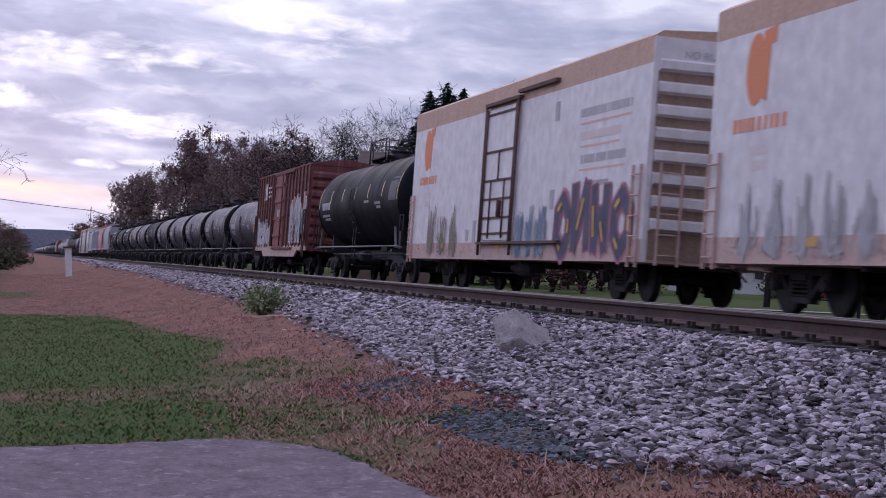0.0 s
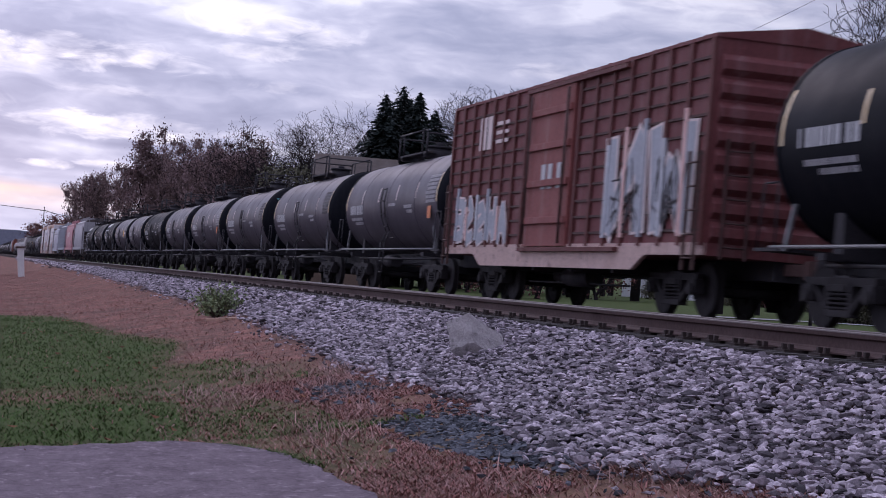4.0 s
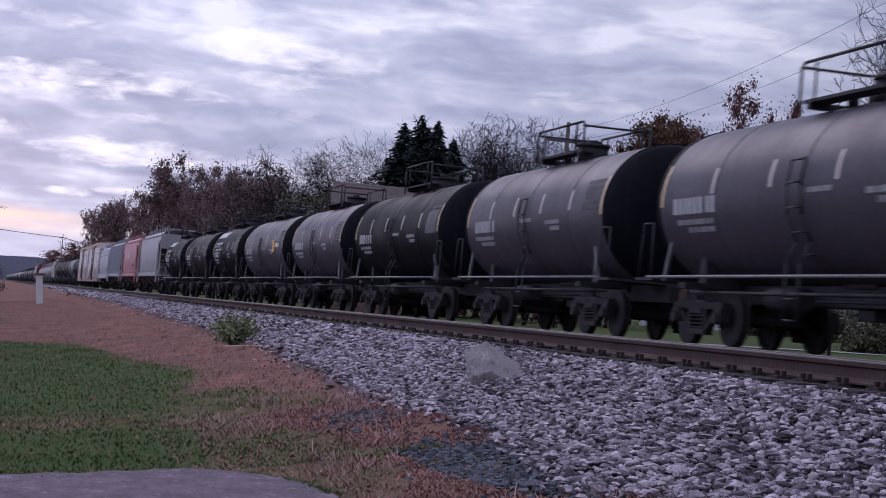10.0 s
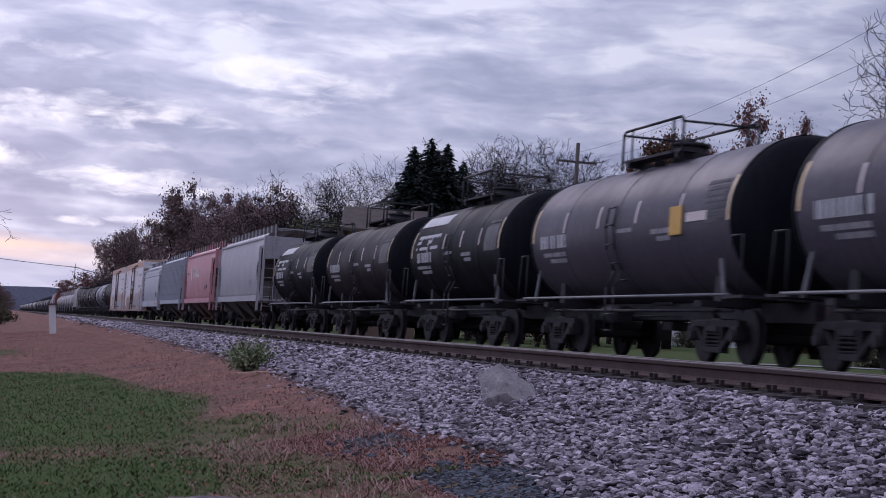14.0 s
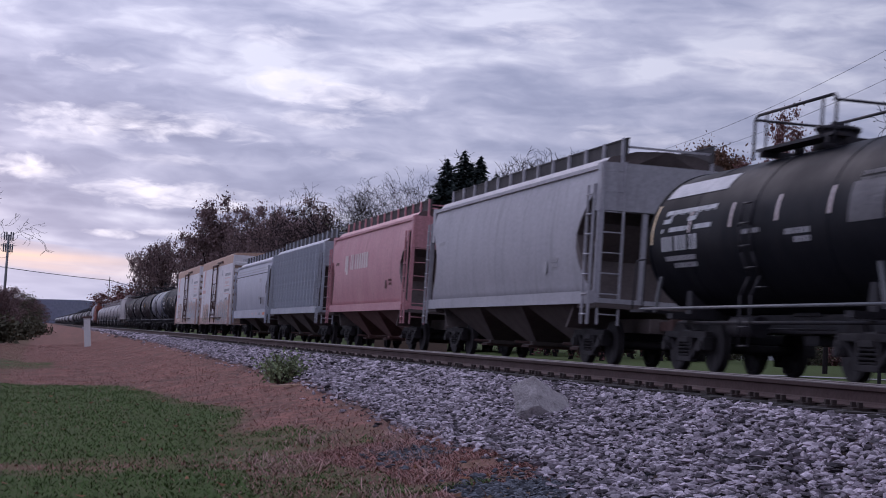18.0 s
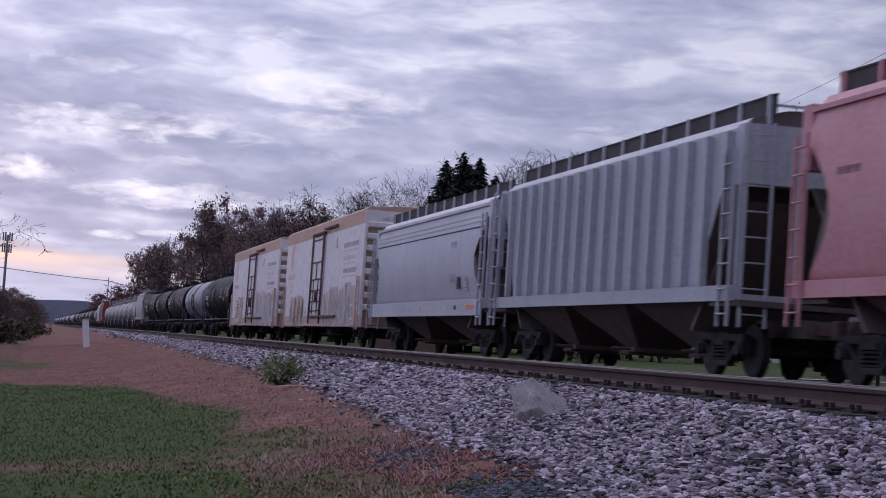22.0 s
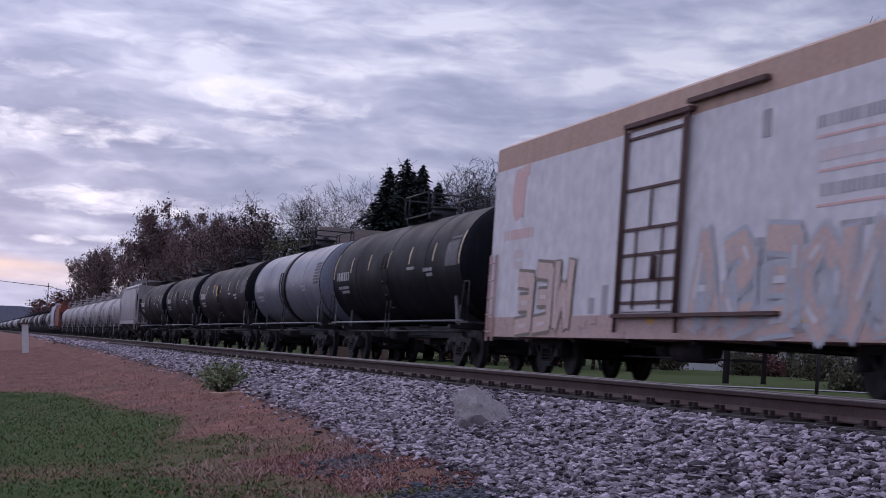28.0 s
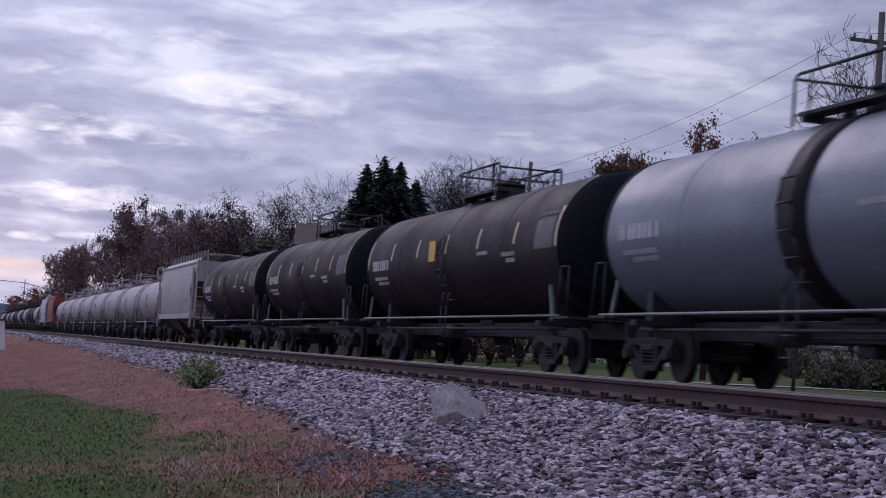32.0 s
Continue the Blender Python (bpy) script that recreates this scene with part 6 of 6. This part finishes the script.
def grow(seed, height, spread, levels=7, start=0.26):
    """A bare tree: a short trunk that parts into rising limbs, which fork again and again. Returns verts, faces and the twig tips."""
    g = random.Random(seed)
    verts, faces, tips = [], [], []

    def tube(p, q, r0, r1):
        d = q - p
        a = d.orthogonal().normalized()
        b = d.normalized().cross(a)
        base = len(verts)
        n = 6 if r0 > 0.08 else 3
        for c, r in ((p, max(r0, 0.0085)), (q, max(r1, 0.0065))):
            for i in range(n):
                t = 2 * math.pi * i / n
                verts.append(tuple(c + (a * math.cos(t) + b * math.sin(t)) * r))
        for i in range(n):
            faces.append((base + i, base + (i + 1) % n, base + n + (i + 1) % n, base + n + i))

    def bent(d, angle):
        side = d.orthogonal()
        side.rotate(Matrix.Rotation(g.uniform(0, 6.28), 3, d))
        return (d * math.cos(angle) + side.normalized() * math.sin(angle)).normalized()

    def limb(p, d, length, r, level):
        n = 5 if level < 2 else 4 if level < 4 else 3
        for k in range(n):
            q = p + d * (length / n)
            r1 = r * (0.92 if level < 3 else 0.86)
            tube(p, q, r, r1)
            p, r = q, r1
            wild = 0.15 + 0.045 * level
            d = (d + Vector((g.gauss(0, wild), g.gauss(0, wild), g.gauss(0.07, wild * 0.6)))).normalized()
            if 0 < level < levels - 1 and k < n - 1 and g.random() < 0.5:
                limb(p, bent(d, radians(g.uniform(35, 70))), length * g.uniform(0.4, 0.65), r * 0.5, level + 2)
        if level >= levels:
            tips.append(tuple(p))
            return
        for i in range(3 if g.random() < 0.22 else 2):
            limb(p, bent(d, radians(g.uniform(14, 40)) * spread), length * g.uniform(0.58, 0.86), r * g.uniform(0.54, 0.76), level + 1)

    foot, top = Vector((0, 0, -0.3)), Vector((g.uniform(-0.2, 0.2), g.uniform(-0.2, 0.2), height * start))
    tube(foot, top, height * 0.018, height * 0.014)
    for i in range(g.choice((3, 3, 4))):
        limb(top, bent(Vector((0, 0, 1)), radians(g.uniform(10, 38)) * spread), height * 0.23, height * 0.0135, 1)
    return verts, faces, tips


TREES = {}


def tree(kind, x, y, height, turn=0.0, label="", z=None, wide=1.0):
    """A copy of one of the grown trees, stood at x, y."""
    z = ground_z(x, y) if z is None else z
    ob = TREES[kind]
    s = height / ob["tall"]
    m = Matrix.LocRotScale((x, y, z), Euler((0, 0, turn)), (s * wide, s * wide, s))
    c = copy_thing(ob, m)
    if label:
        c["label"] = label
    return c


def make_tree(kind, seed, spread, leaf=None, per=5, leaf_spread=0.5, size=0.16, levels=7, label="", start=0.26, bark="bark"):
    v, f, tips = grow(seed, 10.0, spread, levels, start)
    tall = max(p[2] for p in v)
    root = thing("tree", label, "tree", "trees beyond the line", at=(0, 0, 0))
    root["tall"] = tall
    ob = raw_mesh("trunk", v, f, bark)
    ob.parent = root
    if leaf:
        lv, lf = leaf_cloud(tips, per, leaf_spread, size, seed + 1)
        cr = raw_mesh("crown", lv.tolist(), lf.tolist(), leaf)
        cr.parent = root
    TREES[kind] = root


def make_dome(kind, seed, leaf, label):
    """A tree with one full rounded crown."""
    g = random.Random(seed)
    root = thing("tree", label, "tree", "trees beyond the line")
    root["tall"] = 10.0
    bm = bmesh.new()
    rod(bm, (0, 0, -0.3), (0, 0, 5.0), 0.3, 8, 0.2)
    centres = []
    for _ in range(520):
        d = Vector((g.gauss(0, 1), g.gauss(0, 1), g.gauss(0, 1))).normalized()
        r = g.uniform(0.25, 1.0) ** (1 / 3)
        c = Vector((d.x * 3.4 * r, d.y * 3.4 * r, 5.8 + d.z * 4.0 * r))
        rod(bm, (0, 0, 3.5), c, 0.05, 4, 0.012)
        centres.append(tuple(c))
    me = bpy.data.meshes.new("trunk")
    bm.to_mesh(me), bm.free()
    me.materials.append(M["bark"])
    new("trunk", me).parent = root
    v, f = leaf_cloud(centres, 150, 0.36, 0.075, seed)
    raw_mesh("crown", v.tolist(), f.tolist(), leaf).parent = root
    TREES[kind] = root


def make_pine(kind, seed):
    """A conifer: ragged tiers of drooping sprays round one straight trunk."""
    g = np.random.RandomState(seed)
    root = thing("conifer", "dark green spruce with drooping boughs", "tree", "trees beyond the line")
    root["tall"] = 10.0
    bm = bmesh.new()
    rod(bm, (0, 0, -0.3), (0, 0, 9.8), 0.2, 8, 0.02)
    n = 15000
    z = 10.0 - 9.2 * g.uniform(0, 1, n) ** 0.62
    a = g.uniform(0, 2 * np.pi, n)
    sway = np.sin(a * 3 + z * 1.7) * 0.3 + np.sin(a * 5 - z * 2.9) * 0.25
    tier = ((10.0 - z) * 1.05 + sway) % 1.0
    reach = (0.05 + 3.1 * (1 - z / 10.05) ** 0.85) * (0.45 + 0.62 * tier) * (1 + 0.22 * np.sin(a * 7 + np.floor((10.0 - z) * 1.05 + sway) * 2.4))
    r = reach * g.uniform(0.02, 1.0, n) ** 0.5
    out = np.stack([np.cos(a), np.sin(a), np.zeros(n)], 1)
    cross = np.stack([-np.sin(a), np.cos(a), np.zeros(n)], 1)
    p = out * r[:, None] + np.stack([np.zeros(n), np.zeros(n), z - 0.12 * r], 1)
    size = (0.055 + 0.05 * np.minimum(1.5, reach) * g.uniform(0.6, 1.4, n))[:, None]
    way = out * 1.5 + np.array([0, 0, -0.5]) + g.normal(0, 0.35, (n, 3))
    side = cross * 0.6 + g.normal(0, 0.3, (n, 3))
    verts = np.stack([p - way * size, p + side * size, p + way * size, p - side * size], 1).reshape(-1, 3)
    me = bpy.data.meshes.new("trunk")
    bm.to_mesh(me), bm.free()
    me.materials.append(M["bark"])
    new("trunk", me).parent = root
    raw_mesh("crown", verts.tolist(), np.arange(4 * n).reshape(-1, 4).tolist(), "pine_leaf").parent = root
    TREES[kind] = root


def polar(turn, dist):
    return dist * math.sin(radians(turn)), dist * math.cos(radians(turn))


def build_trees():
    g = random.Random(17)
    for i in range(4):
        make_tree(f"bare{i}", 40 + i, 1.0 + 0.08 * i, label="tall bare deciduous tree with fine twigs")
    make_tree("sparse", 52, 1.1, "leaf_brown", 6, 0.3, 0.11, label="nearly bare tree with a few brown leaves")
    make_tree("brown", 55, 1.15, "leaf_brown", 85, 0.42, 0.085, levels=5, label="spreading tree with dull brown autumn leaves")
    make_tree("dark", 58, 1.0, "leaf_dark", 16, 0.45, 0.12, levels=5, label="dark olive-leaved tree at the wood's edge")
    make_dome("rust", 61, "leaf_rust", "rounded tree with dense rust-orange leaves")
    make_tree("red", 64, 0.9, "leaf_red", 100, 0.27, 0.05, levels=5, label="small tree with sparse dark red leaves")
    make_tree("scrub", 67, 1.2, "leaf_red", 40, 0.6, 0.13, label="reddish brown scrub tree with thin leaves", start=0.05, levels=4)
    make_pine("pine", 71)

    def put(kind, turn, dist, top, **kw):
        """Stands a tree at a bearing and distance so that its top reaches the tilt given."""
        x, y = polar(turn, dist)
        z = ground_z(x, y)
        tree(kind, x, y, EYE.z + dist * math.tan(radians(top)) - z, g.uniform(0, 6.28), z=z, **kw)

    for turn, dist, top, wide in ((12.75, 108, 6.2, 1.15), (13.3, 111, 6.5, 1.1), (13.85, 109, 6.35, 1.15), (14.4, 114, 5.8, 1.2), (13.55, 118, 6.1, 1.2)):
        put("pine", turn, dist, top, wide=wide)
    # bare wood behind the middle
    for turn, dist, top, kind in ((8.0, 190, 4.2, "bare0"), (8.9, 170, 4.7, "bare1"), (9.6, 160, 5.1, "bare2"), (10.4, 150, 5.5, "bare3"), (11.2, 150, 5.6, "bare0"), (11.9, 140, 5.8, "bare1"), (14.9, 125, 6.5, "bare2"), (15.6, 120, 6.5, "bare3"), (16.4, 115, 6.9, "bare0"), (17.2, 112, 6.9, "bare1"), (18.2, 110, 6.4, "bare2"), (19.1, 108, 6.2, "bare3"), (12.6, 135, 5.7, "bare3"), (16.0, 140, 5.9, "bare1"), (17.8, 140, 5.7, "bare2"), (20.3, 120, 5.6, "bare0")):
        put(kind, turn, dist, top)
        put("bare" + str((int(turn * 7)) % 4), turn + g.uniform(0.25, 0.5), dist * 1.08, top * g.uniform(0.86, 0.97))
    for turn, dist, top, kind, wide in ((3.35, 420, 2.7, "sparse", 0.55), (3.7, 400, 3.05, "sparse", 0.62), (4.05, 400, 2.85, "brown", 0.72), (4.7, 340, 3.35, "brown", 0.72), (5.3, 320, 3.85, "brown", 0.95), (5.75, 330, 3.7, "sparse", 0.75), (6.1, 310, 4.4, "brown", 0.75), (6.7, 300, 4.0, "sparse", 0.75), (7.15, 280, 4.2, "sparse", 0.75), (7.6, 260, 4.45, "brown", 0.72), (8.15, 240, 4.2, "sparse", 0.75), (8.6, 220, 4.4, "sparse", 0.75)):
        put(kind, turn, dist, top, wide=wide)
    put("dark", 9.6, 130, 3.55)
    # low reddish scrub along the foot of the wood
    for i in range(46):
        turn = 2.2 + 18.0 * (i / 45) ** 1.25
        dist = max(60, 26 / math.sin(radians(turn)) * g.uniform(0.95, 1.25))
        put("scrub" if i % 4 else "brown", turn + g.uniform(-0.15, 0.15), dist, g.uniform(0.7, 1.0) * min(2.6, 0.9 + 0.16 * turn), wide=1.5)
    put("rust", 21.35, 95, 7.2, wide=0.78)
    put("red", 24.1, 62, 8.35, wide=0.7), put("red", 25.3, 64, 7.6, wide=0.6), put("bare3", 29.6, 66, 10.9, wide=0.8), put("bare1", 28.7, 70, 9.4, wide=0.7), put("bare2", 30.6, 64, 11.8, wide=0.8)
    # the wood's edge behind the houses
    for i in range(15):
        put(("dark", "brown", "scrub")[i % 3], 20.5 + i * 0.85, 165 + 10 * (i % 3), g.uniform(2.6, 3.8), wide=1.25)
    # left of the line
    for turn, dist, top, kind in ((-1.7, 120, 1.2, "sparse"), (-1.2, 130, 1.0, "brown"), (-0.7, 150, 0.9, "dark"), (-2.4, 115, 1.5, "dark"), (-0.3, 170, 0.8, "sparse"), (-3.4, 110, 1.8, "dark"), (-0.5, 180, 0.7, "scrub"), (-0.2, 190, 0.6, "dark"), (-4.4, 100, 2.4, "sparse")):
        put(kind, turn, dist, top, wide=1.3)
    put("bare2", -3.6, 34, 4.6)
    for i, (turn, dist, w, h) in enumerate(((-1.55, 112, 4.0, 1.8), (-2.6, 108, 5.0, 2.4), (-0.85, 135, 3.5, 1.5), (-3.9, 104, 6.0, 3.4), (-0.4, 165, 4.0, 1.9), (-0.15, 200, 4.0, 1.7))):
        x, y = polar(turn, dist)
        build_bush("thicket", x, y, w, h, "leaf_dark", "dense dark thicket beside the line", 80 + i, 70, 20, 0.14)
    # unseen wood added to close the camera's own side and darken the tanks' reflections
    for i in range(44):
        x, y = -38 + g.uniform(-3, 3), -190 + i * 7.2 + g.uniform(-2, 2)
        tree("dark", x, y, g.uniform(5, 8), g.uniform(0, 6.28), wide=1.25)
    for ob in TREES.values():
        for o in (*ob.children_recursive, ob):
            bpy.data.objects.remove(o)


def build_distance():
    # wooded ridges closing the valley, the blue haze put into their colour
    for name, dist, lo, seed in (("hills", 1500, 16, 3), ("hills", 2100, 30, 9)):
        verts, faces = [], []
        n = 160
        for i in range(n + 1):
            a = radians(-70 + 150 * i / n)
            h = lo + 12 * noise.noise((i * 0.09, seed, 0)) + 4 * noise.noise((i * 0.6, seed, 5)) + 0.05 * abs(-70 + 150 * i / n - 1) * 6
            x, y = dist * math.sin(a), dist * math.cos(a)
            verts += [(x, y, -5), (x, y, h), (x * 1.12, y * 1.12, h * 0.6)]
        for i in range(n):
            b = 3 * i
            faces += [(b, b + 3, b + 4, b + 1), (b + 1, b + 4, b + 5, b + 2)]
        tagged(raw_mesh(name, verts, faces, "hill_woods_haze"), "wooded ridge across the valley, its blue haze painted on", "hills", kind="structure")


def house(x, y, w, d, h, rise, turn, wall, label, roof="roof_dark"):
    z = ground_z(x, y)
    root = thing("house", label, "house", at=(x, y, z))
    root.rotation_euler = (0, 0, radians(turn))
    piece("wall", ("house_wall", w, d, h), lambda bm: (quad_box(bm, -w / 2, w / 2, -d / 2, d / 2, -0.5, h), side_prism(bm, [(-d / 2, h), (d / 2, h), (0, h + rise)], -w / 2, w / 2)), wall, root)
    piece("roof", ("house_roof", w, d, h), lambda bm: [side_prism(bm, [(s * (d / 2 + 0.4), h - 0.25), (s * (d / 2 + 0.4), h - 0.07), (0, h + rise + 0.2), (0, h + rise + 0.02)], -w / 2 - 0.4, w / 2 + 0.4) for s in (-1, 1)], roof, root)
    for i in range(int(w / 2.4)):
        wx = -w / 2 + 1.3 + i * 2.4
        win = piece("window", "house_window", lambda bm: quad_box(bm, -0.5, 0.5, -0.06, 0.0, 0, 1.3), "siding_white", root, "", (wx, -d / 2, 0.9))
        piece("pane", "house_pane", lambda bm: quad_box(bm, -0.42, 0.42, -0.08, -0.05, 0.08, 1.22), "window_glass", win)
    return root


def utility_pole(x, y, h, arm=True, label="wooden utility pole with a crossarm", back=0.0):
    z = ground_z(x, y)
    p = thing("utility_pole", label, "utility pole", "poles", at=(x, y, z))
    piece("shaft", ("pole", round(h, 1)), lambda bm: rod(bm, (0, 0, -0.5), (0, 0, h), 0.16, 10, 0.11), "pole_wood", p)
    if arm:
        piece("crossarm", "crossarm", lambda bm: quad_box(bm, -1.2, 1.2, -0.06, 0.06, -0.06, 0.06), "pole_wood", p, "", (0, 0, h - 1.1))
        for sx in (-1.05, -0.4, 0.4, 1.05):
            piece("insulator", "insulator", lambda bm: rod(bm, (0, 0, 0.06), (0, 0, 0.24), 0.05, 8), "galvanised", p, "", (sx, 0, h - 1.1))
    return x, y, z + h


def cable(p, q, sag, r, name="overhead_wire"):
    cu = bpy.data.curves.new("wire", "CURVE")
    cu.dimensions, cu.bevel_depth, cu.bevel_resolution = "3D", r, 1
    sp = cu.splines.new("POLY")
    sp.points.add(16)
    p, q = Vector(p), Vector(q)
    for i, pt in enumerate(sp.points):
        t = i / 16
        c = p.lerp(q, t)
        pt.co = (c.x, c.y, c.z - sag * 4 * t * (1 - t), 1)
    cu.materials.append(M["cable"])
    tagged(new(name, cu), "dark overhead power line between poles", "wire", "overhead wires")


def build_lines():
    xa, ya = polar(18.1, 100)
    a = utility_pole(xa, ya, 1.5 + 100 * math.tan(radians(6.65)) - ground_z(xa, ya))
    xb, yb = polar(29.1, 64)
    b = utility_pole(xb, yb, 1.5 + 64 * math.tan(radians(11.95)) - ground_z(xb, yb))
    xc, yc = polar(45.0, 46)
    c = utility_pole(xc, yc, 11.5)
    for dx, dz in ((-1.0, -0.85), (1.0, -0.85)):
        cable((a[0] + dx, a[1], a[2] + dz), (b[0] + dx, b[1], b[2] + dz), 0.7, 0.008)
        cable((b[0] + dx, b[1], b[2] + dz), (c[0] + dx, c[1], c[2] + dz), 0.6, 0.010)
    # far end of the line
    xd, yd = polar(2.1, 520)
    d = utility_pole(xd, yd, 1.5 + 520 * math.tan(radians(1.6)) - ground_z(xd, yd))
    xe, ye = polar(-6.0, 430)
    e = utility_pole(xe, ye, 18.0)
    xf, yf = polar(4.5, 520)
    f = utility_pole(xf, yf, 13.0)
    cable((d[0], d[1], d[2] - 1), (e[0], e[1], e[2]), 1.0, 0.09), cable((d[0], d[1], d[2] - 1), (f[0], f[1], f[2] - 1), 1.0, 0.09)
    xt, yt = polar(-1.15, 640)
    top = 1.5 + 640 * math.tan(radians(2.8))
    zt = ground_z(xt, yt)
    tw = thing("cell_tower", "slender grey cell tower with clustered antennas", "tower", at=(xt, yt, zt))
    piece("mast", "cell_mast", lambda bm: rod(bm, (0, 0, -1), (0, 0, top - zt - 1), 0.55, 10, 0.4), "galvanised", tw)
    for h in (0.0, 4.2):
        for k in range(6):
            ang = k * math.pi / 3
            piece("antenna", "antenna", lambda bm: quad_box(bm, -0.25, 0.25, -0.2, 0.2, -1.5, 1.5, 0.05), "galvanised", tw, "", (1.5 * math.cos(ang), 1.5 * math.sin(ang), top - zt - 1.6 - h))


def build_beyond():
    house(*polar(23.9, 130), 11, 8, 2.0, 1.6, 20, "siding_white", "white clapboard house with a dark roof across the lawn")
    house(*polar(26.2, 150), 14, 8, 2.0, 1.6, 14, "siding_white", "long low white house with a dark roof")
    house(*polar(11.95, 104), 4.2, 6, 6.3, 1.2, -12, "brick_brown", "brown gabled house among bare trees", "roof_brown")
    # a pale path across the lawn
    verts, faces = [], []
    for i in range(30):
        t = 8 + 40 * i / 29
        d = float(np.interp(t, [8, 20, 30, 48], [80, 58, 52, 50]))
        for w in (0.0, 1.3):
            x, y = polar(t, d + w)
            verts.append((x, y, ground_z(x, y) + 0.03))
    for i in range(29):
        faces.append((2 * i, 2 * i + 1, 2 * i + 3, 2 * i + 2))
    tagged(raw_mesh("pavement", verts, faces, "path"), "pale path across the lawn beyond the line", "path", kind="structure")
    for turn, d, w, h, seed in ((24.6, 96, 3.0, 1.3, 5), (25.3, 98, 3.4, 1.2, 6), (26.1, 99, 2.6, 1.1, 7), (22.2, 110, 3.0, 1.5, 8), (28.3, 56, 2.6, 1.1, 9), (29.6, 57, 2.8, 1.2, 10), (30.9, 58, 2.8, 1.1, 11), (27.0, 84, 3.4, 1.6, 12)):
        x, y = polar(turn, d)
        build_bush("shrub", x, y, w, h, "leaf_dark" if seed != 6 else "leaf_red", "dark clipped shrub by the lawn" if seed != 6 else "reddish autumn shrub by the lawn", seed, 60, 30, 0.07)


build_verge()
build_grass()
build_bush("green_bush", 4.2, 30.4, 1.2, 0.55, "bush_leaf", "low green weedy bush at the ballast edge", 3, 80, 9, 0.034)
build_distance()
build_trees()
build_lines()
build_beyond()


# ---------------------------------------------------------------- what moves
def motions():
    turn_per_frame = math.degrees(SPEED / FPS / 0.457)
    # every wheelset at the same end of its truck turns alike, so these share one set of keys
    first = {}
    for wheelset, y in WHEELSETS:
        if y not in first:
            walk(wheelset, [(k / FPS, pose(0, y, 0.457, k * turn_per_frame)) for k in range(0, 961)])
            first[y] = wheelset
        else:
            wheelset.rotation_mode = "QUATERNION"
            keys = wheelset.animation_data_create()
            keys.action = first[y].animation_data.action
            keys.action_slot = first[y].animation_data.action_slot
    for car, s in CARS:
        walk(car, [(t, pose(TRAIN_X, s - SPEED * (t - MID), TRAIN_Z)) for t in (0.0, 8.0, 16.0, 24.0, 32.0)])


motions()
